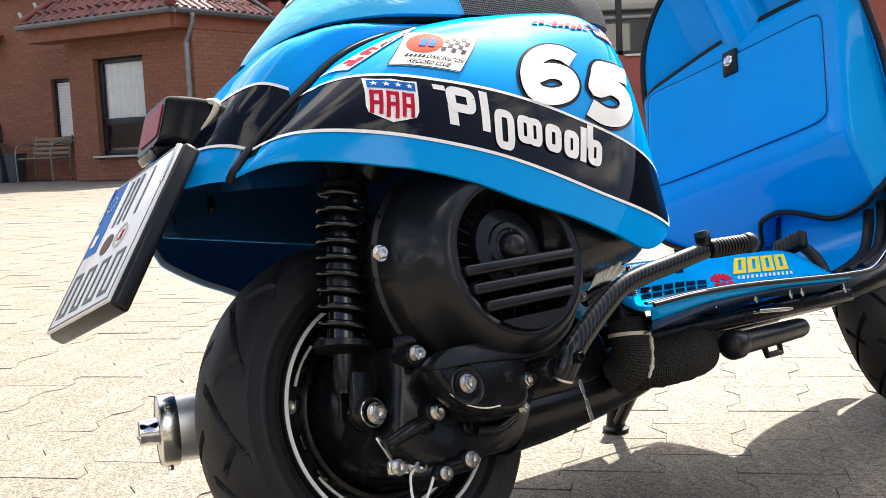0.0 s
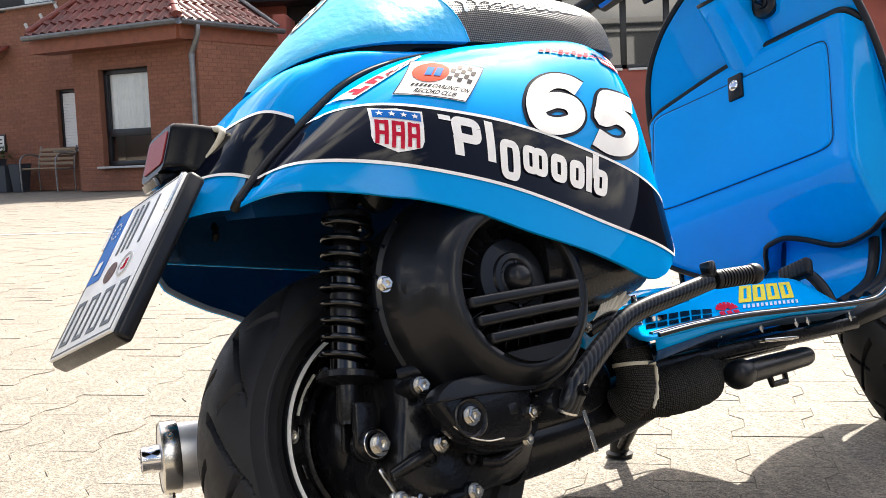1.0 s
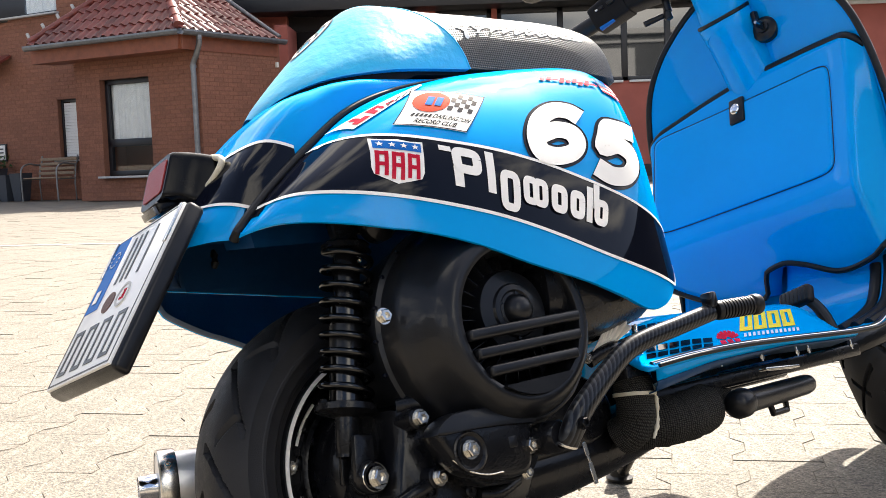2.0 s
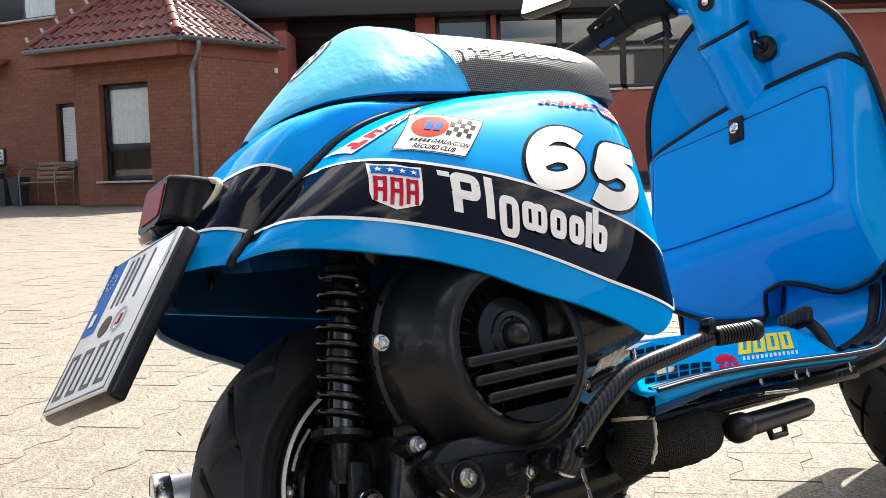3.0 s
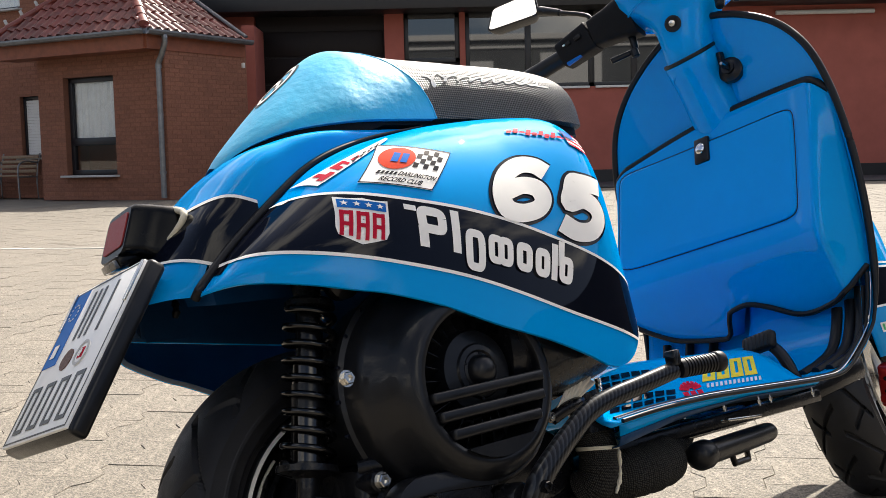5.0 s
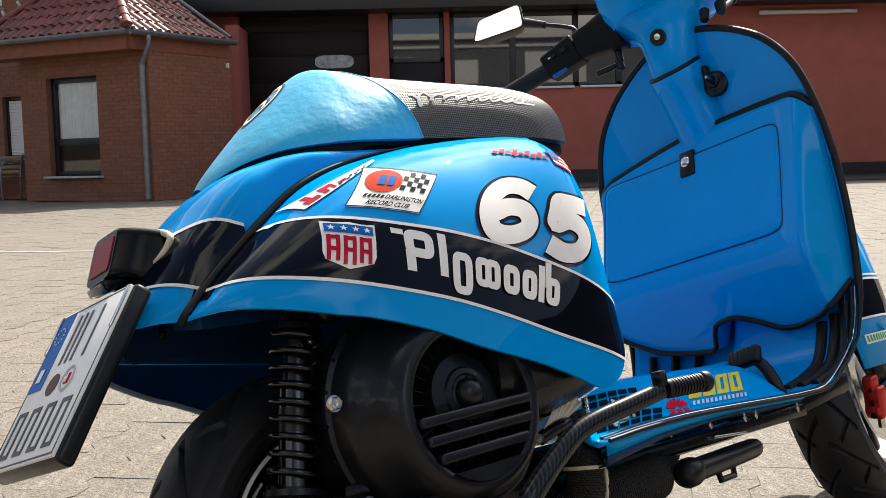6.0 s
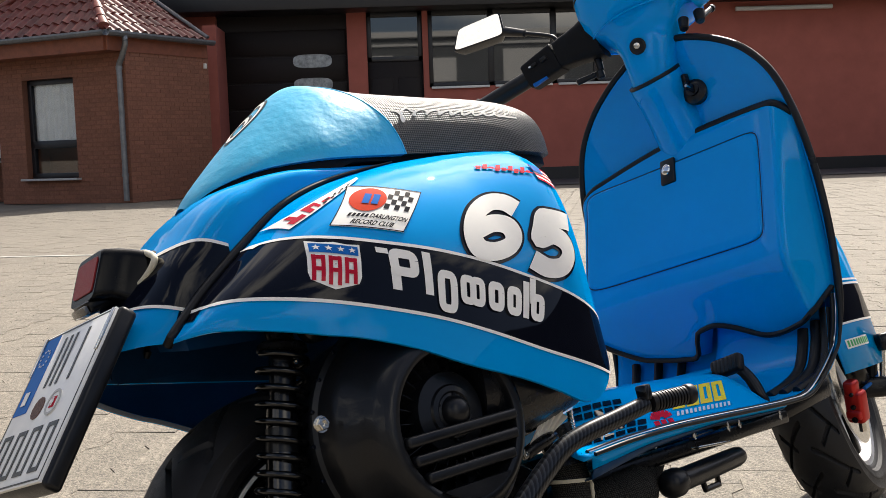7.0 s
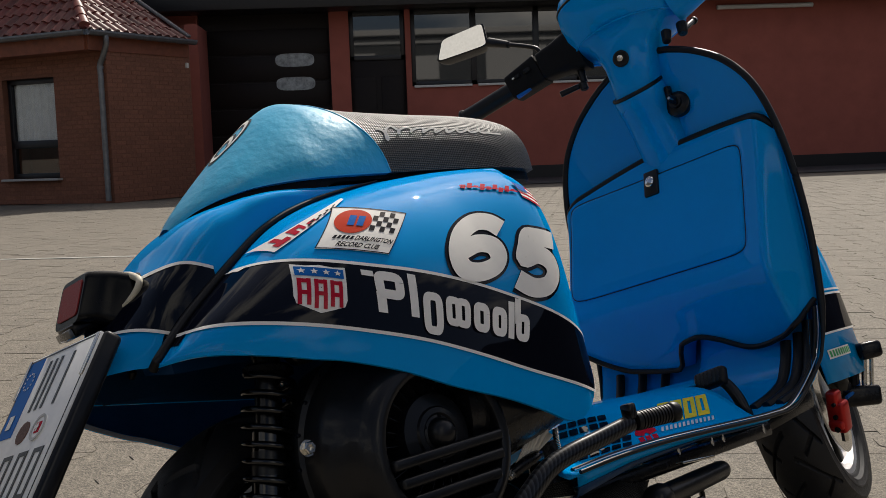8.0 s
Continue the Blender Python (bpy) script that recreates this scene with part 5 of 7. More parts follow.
box(bm, (0.012, 0.014, 0.0008), PM @ Matrix.Translation((0.030, -0.004, 0.0020)), 0.0003, 1)
part("plate_seal_centre", bm, RED, plate)
on_plate("plate_mark", 0.0285, 0.0315, -0.009, 0.001, PLATE_WHITE, 0.0030)
on_plate("plate_mark", 0.0262, 0.0338, -0.0055, -0.0025, PLATE_WHITE, 0.0034)
for x in (-0.0895, 0.0845):
    on_plate("plate_clip", x, x + 0.005, 0.050, 0.104, STEEL, 0.0016, 0.0008, t=0.003)
bm = bmesh.new()
lathe(bm, [(0, 0.0), (0.0145, 0), (0.0145, 0.001), (0, 0.001)], PM @ Matrix.Translation((-0.012, -0.004, 0.0006)), 12)
part("plate_seal", bm, SEAL, plate, "round speckled brown test seal")
bm = bmesh.new()
box(bm, (0.012, 0.05, 0.006), PM @ Matrix.Translation((-0.098, 0.055, -0.006)), 0.002)
part("plate_reflector", bm, STEEL, plate)

# ---- floor, leg shield, glove box ----
floor_w = curve([0.0, 0.08, 0.14, 0.17, 0.20, 0.225, 0.245], [0.362, 0.360, 0.352, 0.339, 0.315, 0.294, 0.285])
edge_w = curve([0.26, 0.31, 0.36, 0.42, 0.56, 0.70, 0.80], [-0.013, -0.011, -0.009, -0.007, -0.013, -0.021, -0.025])


def floor_pt(u, r, d=0.0):
    k = abs(r)
    return V(u, r, floor_w(k) + edge_w(u) + d)


bm = bmesh.new()
grid(bm, lambda a, b: floor_pt(0.28 + (0.44 + 0.17 * max(0.0, 1 - (abs(-0.245 + 0.49 * b) / 0.115) ** 3)) * a, -0.245 + 0.49 * b), 30, 36)
floor_board = thick(part("floor_board", bm, BLUE, scooter, "blue steel floor board", sharp=1.2), 0.004)

back_u = curve([0.262, 0.275, 0.30, 0.36, 0.45, 0.60, 0.75, 0.88, 0.955], [0.84, 0.895, 0.94, 0.985, 1.012, 1.022, 1.012, 0.997, 0.985])
half_w = curve([0.25, 0.28, 0.31, 0.34, 0.40, 0.55, 0.65, 0.74, 0.82, 0.88, 0.92, 0.945, 0.955], [0.215, 0.234, 0.244, 0.250, 0.256, 0.264, 0.263, 0.254, 0.229, 0.183, 0.126, 0.070, 0.03])


def shield_pt(w, q):
    """q from -1 to 1 across."""
    h = half_w(w)
    back = 0.050 * (1 - 0.45 * max(0.0, (w - 0.45) / 0.5))
    r = h * q
    rr = abs(r) / 0.25
    return V(back_u(w) - back * rr ** 2.6, r, w)


bm = bmesh.new()
W_ROWS = [0.262 + 0.693 * (k / 60) for k in range(61)]
rings(bm, [[shield_pt(w, -1 + 2 * j / 40) for j in range(41)] for w in W_ROWS], closed=False)
leg_shield = thick(part("leg_shield", bm, BLUE, scooter, "tall blue leg shield with black edging", sharp=1.3), 0.003, 0.0)
edge = spline([floor_pt(u, 0.247, 0.001) for u in (0.30, 0.38, 0.48, 0.58, 0.68, 0.75)] + [floor_pt(0.81, 0.246, 0.006), V(0.862, 0.246, 0.290)] + [shield_pt(w, 1.0) for w in (0.325, 0.345)], 5)
right_edge = edge + [shield_pt(w, 1.0) for w in W_ROWS[8:]]
loop = right_edge + [Vector((p.x, -p.y, p.z)) for p in reversed(right_edge)]
n_floor = len(edge) / len(loop)
part("shield_edging", tube(bmesh.new(), loop, lambda t: 0.0030 + 0.0036 * min(1.0, max(0.0, (min(t, 1 - t) - n_floor) / 0.03)), 10), TRIM, leg_shield, "black rubber edging")
# bright and black strip along the floor's edge
NE = len(edge)


def along_edge(side, up, back):
    out = []
    for i, p in enumerate(right_edge[:NE + 6]):
        t = min(1.0, max(0.0, (i / NE - 0.55) / 0.45))
        out.append(p + V(-back * t, -side * (1 - 0.45 * t), up * (1 - t)))
    return out


part("floor_strip", tube(bmesh.new(), along_edge(0.0085, 0.004, 0.008), 0.0013, 8), CHROME, floor_board, "bright floor edge strip")
part("floor_strip", tube(bmesh.new(), along_edge(0.0140, 0.004, 0.013), 0.0032, 8), TRIM, floor_board, "black rubber floor strip")
# blue foot of the shield, a smooth hollow between floor and glove box
foot_u = curve([0.258, 0.266, 0.28, 0.30, 0.34, 0.38, 0.415], [0.720, 0.795, 0.855, 0.895, 0.928, 0.945, 0.956])


def foot_pt(w, r, lift=0.0):
    low = max(0.0, (0.40 - w) / 0.14)
    left = -0.028 - 0.075 * low ** 2.2
    k = max(0.0, (r - 0.20) / 0.045) ** 3 * 0.035 if r > 0.20 else 0.0
    f = foot_u(w) - k * min(1.0, (w - 0.25) / 0.10)
    if r < left + 0.035:
        f = f + (1.0 - f) * min(1.0, (left + 0.035 - r) / 0.035) ** 2.5
    return V(f - lift, r, w)


bm = bmesh.new()
rings(bm, [[foot_pt(w, -0.028 - 0.075 * max(0.0, (0.40 - w) / 0.14) ** 2.2 + (min(0.243, half_w(w) - 0.004) + 0.028 + 0.075 * max(0.0, (0.40 - w) / 0.14) ** 2.2) * k / 40) for k in range(41)] for w in [0.258 + 0.0082 * i for i in range(20)]], closed=False)
part("lower_cover", bm, BLUE, leg_shield, "blue moulded foot of the leg shield", sharp=1.3)
# rubber ribs running up the foot
for r0, n in ((0.178, 12), (0.204, 13), (0.230, 15)):
    pts = [foot_pt(0.272 + 0.0085 * k, r0 - 0.020 * max(0.0, 1 - k / 4) ** 2, 0.001) for k in range(n)]
    part("floor_rib", tube(bmesh.new(), pts, 0.0105, 10, flat=0.8), TRIM, leg_shield, "black rubber floor rib")
for r in (-0.205, -0.160, -0.110):
    pts = [shield_pt(w, r / 0.25) + V(-0.012, 0, 0.004) for w in [0.290 + 0.013 * k for k in range(7)]]
    part("floor_rib", tube(bmesh.new(), pts, 0.0085, 10), TRIM, leg_shield, "black rubber floor rib")

# glove box: bulged shell on the shield, its foot stepped over the tunnel
depth = curve([0.35, 0.375, 0.39, 0.41, 0.45, 0.472, 0.488, 0.504, 0.54, 0.60, 0.70, 0.735, 0.755, 0.772], [0.050, 0.066, 0.077, 0.089, 0.109, 0.1195, 0.1245, 0.1245, 0.1155, 0.095, 0.054, 0.041, 0.033, 0.020])


def box_r(q):
    return (0.250 if q > 0 else 0.268) * q


box_low = curve([-0.268, -0.25, -0.225, -0.20, -0.17, -0.146, -0.06, -0.036, -0.020, 0.0, 0.028, 0.064, 0.121, 0.185, 0.226, 0.25], [0.462, 0.443, 0.420, 0.402, 0.385, 0.376, 0.362, 0.365, 0.400, 0.408, 0.410, 0.398, 0.372, 0.376, 0.392, 0.43])
box_top = curve([-0.25, -0.215, -0.02, 0.10, 0.19, 0.225, 0.25], [0.704, 0.730, 0.761, 0.764, 0.759, 0.750, 0.722])


def box_pt(w, q, lift=0.0):
    t = (abs(q) - 0.89) / 0.11
    slope = 0.5 * (t + (t * t + 0.025) ** 0.5) / 0.506 / 1.98
    d = depth(w) * max(0.0, 1 - 0.86 * min(1.0, slope)) + lift
    return V(back_u(w) - d - 0.034 * abs(q) ** 5, box_r(q), w)


def box_row(s, k=0.0):
    row = []
    for j in range(65):
        q = math.sin(0.5 * math.pi * (-1 + 2 * j / 64))
        lo, hi = box_low(box_r(q)), box_top(box_r(q))
        p = box_pt(lo + (hi - lo) * s, q)
        row.append(V(p.x + k * (1 - abs(q) ** 3), -p.y, p.z))
    return row


bm = bmesh.new()
rings(bm, [box_row(0.0, 0.04)] + [box_row(0.5 - 0.5 * math.cos(math.pi * k / 48)) for k in range(49)] + [box_row(1.0, 0.04)], closed=False)
glove = part("glove_box", bm, BLUE, scooter, "blue glove box with a lockable flap", sharp=1.1)


def door_pt(a, b, lift):
    x, y = 2 * a - 1, 2 * b - 1
    k = max(abs(x), abs(y))
    if k > 0:        # round the corners
        p = (abs(x) ** 14 + abs(y) ** 14) ** (1 / 14)
        x, y = x * k / p, y * k / p
    return box_pt(0.627 + 0.097 * y, 0.79 * x - 0.066, lift)


bm = bmesh.new()
N = 36
loops = []
for k, lift in ((1.025, 0.0006), (1.016, -0.0006), (1.012, -0.005), (1.002, -0.005), (0.998, 0.002), (0.985, 0.0042), (0.96, 0.0048), (0.7, 0.005), (0.4, 0.005), (0.1, 0.005), (0.001, 0.005)):
    ring = []
    for i in range(4 * N):
        s, f = divmod(i, N)
        t = -1 + 2 * f / N
        x, y = ((t, -1), (1, t), (-t, 1), (-1, -t))[s]
        ring.append(door_pt(0.5 + 0.5 * x * k, 0.5 + 0.5 * y * k, lift))
    loops.append(ring)
rings(bm, loops)
part("glove_box_flap", bm, BLUE, glove, "flat blue flap", sharp=0.9)
# dark tube laid in the flap's gap as the groove's shadow
gap = []
for i in range(4 * N):
    s_, f_ = divmod(i, N)
    t_ = -1 + 2 * f_ / N
    x_, y_ = ((t_, -1), (1, t_), (-t_, 1), (-1, -t_))[s_]
    gap.append(door_pt(0.5 + 0.5 * x_ * 1.007, 0.5 + 0.5 * y_ * 1.007, -0.0005))
bm = bmesh.new()
tube(bm, gap + [gap[0]], 0.0013, 6)
part("flap_gap_shade", bm, TRIM, glove, "thin dark line standing in for the gap's shadow")
lock_m = Matrix.Translation(box_pt(0.711, -0.085, 0.006)) @ Matrix.Rotation(radians(18), 4, "Y")
bm = bmesh.new()
box(bm, (0.008, 0.034, 0.050), lock_m, 0.003)
part("flap_lock", bm, BLACK_PLASTIC, glove, "black lock plate")
bm = bmesh.new()
lathe(bm, [(0.0095, 0), (0.0105, 0.005), (0.007, 0.007), (0.0, 0.0065)], lock_m @ Matrix.Translation((-0.002, 0, 0.002)) @ Matrix.Rotation(radians(-90), 4, "Y"), 24)
part("lock_barrel", bm, CHROME, glove, "bright lock barrel")
# black gasket along the top and the stepped foot of the glove box
part("box_gasket", tube(bmesh.new(), [V(box_pt(box_top(box_r(q)), q).x + 0.012, box_r(q), box_top(box_r(q)) + 0.004) for q in [math.sin(0.5 * math.pi * (-1 + k / 20)) for k in range(41)]], 0.0080, 10), TRIM, glove)
part("box_gasket", tube(bmesh.new(), [V(box_pt(box_low(box_r(q)), q).x - 0.006, box_r(q), box_low(box_r(q)) - 0.002) for q in [-0.98 + 1.97 * k / 60 for k in range(61)]], 0.0048, 8), TRIM, glove)

# stickers on the tunnel flank of the floor


def on_floor(u, r, lift=0.0012):
    return floor_pt(u, r, lift)


line_one = quad_map((0.362, 0.1655), (0.459, 0.1716), (0.437, 0.1931), (0.338, 0.187))
line_two = quad_map((0.330, 0.2040), (0.455, 0.2130), (0.432, 0.2300), (0.306, 0.2220))
red_mark = quad_map((0.468, 0.2030), (0.514, 0.2030), (0.492, 0.2290), (0.446, 0.2290))
yellow_word = quad_map((0.572, 0.1725), (0.697, 0.1710), (0.6485, 0.2080), (0.517, 0.2080))
pale_word = quad_map((0.520, 0.2120), (0.650, 0.2120), (0.640, 0.2190), (0.510, 0.2190))


def floor_block(f, x0, x1, y0, y1, mat):
    decal("lettering_bar", f, x0, x1, y0, y1, mat, 0.0015, floor_board, on_floor, 3, 3)


for f, n in ((line_one, 5), (line_two, 6)):
    for k in range(n):
        x = k / n
        floor_block(f, x, x + 0.82 / n, 0.56, 1.0, BLACK_GLOSS)
        floor_block(f, x, x + 0.82 / n, 0.0, 0.40, BLACK_GLOSS)
for k in range(7):
    a = radians(-72 + 24 * k)
    strokes("red_ray", red_mark, [(0.5 + 0.10 * math.sin(a), 0.45 + 0.08 * math.cos(a)), (0.5 + 0.32 * math.sin(a), 0.45 + 0.30 * math.cos(a)), (0.5 + 0.52 * math.sin(a), 0.45 + 0.54 * math.cos(a))], 0.15, RED, 0.0014, floor_board, on_floor, aspect=0.75)
for x0, x1 in ((0.05, 0.30), (0.38, 0.62), (0.70, 0.95)):
    floor_block(red_mark, x0, x1, 0.0, 0.34, RED)
for k in range(4):
    for x0, x1, y0, y1 in ((0.0, 0.34, 0.0, 1.0), (0.56, 0.88, 0.0, 1.0), (0.34, 0.56, 0.0, 0.20), (0.34, 0.56, 0.80, 1.0)):
        floor_block(yellow_word, (k + x0) / 4, (k + x1) / 4, y0, y1, YELLOW)
for k in range(13):
    floor_block(pale_word, k / 13, (k + 0.55) / 13, 0.0, 1.0, PALE)

# blue skirt under the floor's edge
bm = bmesh.new()
US = [0.30 + 0.02 * k for k in range(23)]


def under_w(u):
    return 0.2785 + edge_w(u) - 0.022 * max(0.0, (0.58 - u) / 0.28)


rings(bm, [[floor_pt(u, 0.243, -0.002), floor_pt(u, 0.242, -0.005), floor_pt(u, 0.240, -0.0065), V(u, 0.2375, 0.45 * floor_pt(u, 0.2395, -0.0065).z + 0.55 * under_w(u))] for u in US], closed=False)
thick(part("floor_skirt", bm, BLUE, floor_board), 0.002)
# lower half in darker blue: shade under the floor painted in
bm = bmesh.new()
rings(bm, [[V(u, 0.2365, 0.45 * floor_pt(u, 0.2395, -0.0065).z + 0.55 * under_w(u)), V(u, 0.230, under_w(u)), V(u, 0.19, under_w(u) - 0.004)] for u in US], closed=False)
thick(part("floor_underside", bm, SHADED_BLUE, floor_board, "underside of the floor edge, shade painted in dark blue"), 0.002)

# brake pedal
bm = bmesh.new()
tube(bm, spline([V(0.785, 0.170, 0.262), V(0.784, 0.168, 0.285), V(0.783, 0.160, 0.308), V(0.781, 0.148, 0.326), V(0.779, 0.132, 0.334)], 8), lambda t: 0.0125 - 0.002 * t, 16, flat=0.8)
pedal = part("brake_pedal", bm, BLACK_PLASTIC, scooter, "black brake pedal with rubber pad")
bm = bmesh.new()
PED = Matrix.Translation(V(0.774, 0.129, 0.336)) @ Matrix.Rotation(radians(-7), 4, "X") @ Matrix.Rotation(radians(24), 4, "Y")
box(bm, (0.018, 0.062, 0.031), PED, 0.006, 3)
pad = part("pedal_rubber", bm, TRIM, pedal)
for k in range(7):
    part("pad_rib", box(bmesh.new(), (0.0016, 0.0030, 0.025), PED @ Matrix.Translation((-0.0090, -0.024 + 0.008 * k, 0)), 0.001, 1), TRIM, pad)
# under the floor: cross bar, bolts, foot-peg tube with its bracket
bm = bmesh.new()
box(bm, (0.50, 0.03, 0.022), Matrix.Translation(V(0.58, 0.165, 0.236)), 0.005)
box(bm, (0.16, 0.30, 0.03), Matrix.Translation(V(0.60, 0.0, 0.235)), 0.008)
box(bm, (0.60, 0.06, 0.05), Matrix.Translation(V(0.62, 0.0, 0.25)), 0.012)
box(bm, (0.18, 0.16, 0.04), Matrix.Translation(V(0.92, 0.08, 0.252)) @ Matrix.Rotation(radians(-6), 4, "Y"), 0.012)
part("under_frame", bm, BLACK_PAINT, scooter)
for u, r, w in ((0.36, 0.226, 0.266), (0.44, 0.226, 0.263), (0.53, 0.224, 0.258), (0.61, 0.224, 0.254), (0.635, 0.226, 0.254), (0.74, 0.226, 0.246)):
    bm = bmesh.new()
    cyl(bm, V(u, r, w + 0.012), V(u, r, w - 0.007), 0.0014, n=8)
    cyl(bm, V(u, r, w - 0.004), V(u, r, w + 0.001), 0.0032, n=6)
    part("floor_bolt", bm, STEEL, floor_board)
bm = bmesh.new()
box(bm, (0.075, 0.014, 0.004), Matrix.Translation(V(0.56, 0.225, 0.2365)) @ Matrix.Rotation(radians(5), 4, "Y"), 0.001)
part("steel_strap", bm, STEEL, scooter)
bm = bmesh.new()
PEG = V(0.205, -0.028, 0.002).normalized()
lathe(bm, [(0.0, 0.0), (0.010, 0.001), (0.017, 0.006), (0.0205, 0.014), (0.0205, 0.030), (0.0185, 0.036), (0.0165, 0.038), (0.0160, 0.130), (0.0150, 0.206), (0.0135, 0.216), (0.0095, 0.224), (0.004, 0.228), (0.0, 0.2285)], Matrix.Translation(V(0.4535, 0.2142, 0.2015)) @ PEG.to_track_quat("Z", "Y").to_matrix().to_4x4(), 32)
peg = part("foot_peg", bm, BLACK_PLASTIC, scooter, "folded black foot peg")
part("peg_bracket", tube(bmesh.new(), [V(0.552, 0.198, 0.196), V(0.555, 0.198, 0.176), V(0.592, 0.194, 0.176), V(0.594, 0.194, 0.196)], 0.0050, 8), BLACK_PAINT, peg)
# side stand
bm = bmesh.new()
cyl(bm, V(0.66, -0.10, 0.235), V(0.705, -0.285, 0.112), 0.011, 0.011, 16)
stand = part("side_stand", bm, BLACK_PAINT, scooter, "black side stand resting on the paving")
bm = bmesh.new()
m = SCOOTER.inverted() @ Matrix.Translation((0.296, 2.05, 0.0))
lathe(bm, [(0, 0.0), (0.024, 0.0), (0.025, 0.006), (0.018, 0.010), (0.0145, 0.05), (0.0125, 0.075), (0, 0.078)], m, 28)
part("stand_foot", bm, TRIM, stand, "black rubber stand foot")

# ---- steering column cover, ignition lock ----
COL = Vector((-0.235, 0, 1)).normalized()
base = V(1.035, -0.006, 0.74)
RAKE = Vector((-0.40, 0, 1)).normalized()
bm = bmesh.new()
lathe(bm, [(0.066, -0.04), (0.056, 0.03), (0.052, 0.09), (0.0512, 0.128), (0.0522, 0.130), (0.0525, 0.159), (0.0510, 0.162), (0.048, 0.163), (0.036, 0.163)], Matrix.Translation(base) @ RAKE.to_track_quat("Z", "Y").to_matrix().to_4x4(), 40)
part("column_cover", bm, BLUE, scooter, "blue steering column cover")
bm = bmesh.new()
lathe(bm, [(0, 0.0), (0.024, 0.0), (0.024, 0.012), (0.018, 0.017), (0.012, 0.018), (0.012, 0.024), (0, 0.024)], Matrix.Translation(V(1.000, 0.058, 0.838)) @ Vector((-0.85, -0.25, 0.2)).to_track_quat("Z", "Y").to_matrix().to_4x4(), 28)
ign = part("ignition_lock", bm, BLACK_PLASTIC, scooter, "black ignition switch with key")
bm = bmesh.new()
box(bm, (0.030, 0.005, 0.016), Matrix.Translation(V(0.970, 0.068, 0.845)) @ Matrix.Rotation(radians(15), 4, "Y"), 0.002)
box(bm, (0.014, 0.010, 0.028), Matrix.Translation(V(0.985, 0.052, 0.864)), 0.003)
part("ignition_key", bm, BLACK_PAINT, ign)
bm = bmesh.new()
cyl(bm, V(0.978, 0.066, 0.842), V(0.955, 0.070, 0.848), 0.003, n=8)
part("key_blade", bm, STEEL, ign)

# ---- steered front: head, bars, fork, fender, wheel, turned a little to the left ----
PIVOT = V(1.006, 0, 0.88)
STEER = Matrix.Translation(PIVOT) @ Matrix.Rotation(radians(20), 4, COL) @ Matrix.Translation(-PIVOT)


def front_part(name, bm, mat, parent=None, label="", sharp=0.7):
    bm.transform(STEER)
    return part(name, bm, mat, parent or scooter, label, sharp=sharp)


# head: lofted along the column, from a round neck to a wide cap
bm = bmesh.new()
loops = []
for h, a, b, off in ((-0.036, 0.040, 0.040, -0.036), (-0.013, 0.0415, 0.0415, -0.032), (-0.009, 0.043, 0.043, -0.031), (0.035, 0.047, 0.049, -0.019), (0.07, 0.053, 0.058, -0.006), (0.10, 0.060, 0.070, 0.006), (0.116, 0.066, 0.084, 0.010), (0.121, 0.074, 0.098, 0.016), (0.127, 0.080, 0.107, 0.018), (0.15, 0.088, 0.116, 0.022), (0.180, 0.090, 0.119, 0.026), (0.204, 0.088, 0.118, 0.029), (0.206, 0.086, 0.116, 0.029), (0.208, 0.086, 0.116, 0.029), (0.210, 0.088, 0.118, 0.030), (0.225, 0.080, 0.110, 0.031), (0.240, 0.058, 0.085, 0.031), (0.246, 0.01, 0.02, 0.03)):
    c = PIVOT + COL * h + V(off, 0.5 * min(0.0, off), 0)
    loops.append([c + V(a * math.copysign(abs(math.cos(t)) ** 0.8, math.cos(t)), b * math.copysign(abs(math.sin(t)) ** 0.8, math.sin(t)), -0.05 * math.cos(t) * 0.3) for t in [2 * math.pi * k / 40 for k in range(40)]])
rings(bm, loops, cap=True)
head = front_part("handlebar_head", bm, BLUE, None, "blue handlebar head")
bm = bmesh.new()
lathe(bm, [(0.038, 0.1622), (0.0518, 0.1622), (0.0530, 0.1635), (0.0530, 0.1675), (0.0515, 0.1690), (0.038, 0.1690)], Matrix.Translation(base) @ RAKE.to_track_quat("Z", "Y").to_matrix().to_4x4(), 40)
part("neck_gap", bm, TRIM, head)
bm = bmesh.new()
lathe(bm, [(0, 0), (0.015, 0), (0.016, 0.004), (0.013, 0.006), (0.0, 0.004)], Matrix.Translation(PIVOT + COL * 0.072 + V(-0.058, -0.012, 0.0)) @ Vector((-1, -0.05, -0.1)).to_track_quat("Z", "Y").to_matrix().to_4x4(), 24)
front_part("head_plug", bm, TRIM, head, "black rubber plug")
bm = bmesh.new()
lathe(bm, [(0, 0), (0.007, 0), (0.006, 0.005), (0.0, 0.006)], Matrix.Translation(PIVOT + COL * 0.072 + V(-0.0625, -0.012, 0.0)) @ Vector((-1, -0.05, -0.1)).to_track_quat("Z", "Y").to_matrix().to_4x4(), 16)
front_part("head_screw", bm, STEEL, head)
bm = bmesh.new()
tube(bm, [PIVOT + COL * 0.125 + V(0.018 + 0.084 * math.cos(t), 0.113 * math.sin(t), -0.015 * math.cos(t)) for t in [2 * math.pi * k / 48 for k in range(48)]], 0.0022, 6)
front_part("head_seam", bm, BLUE, head)
# seam of the cap: a black line round the head
bm = bmesh.new()
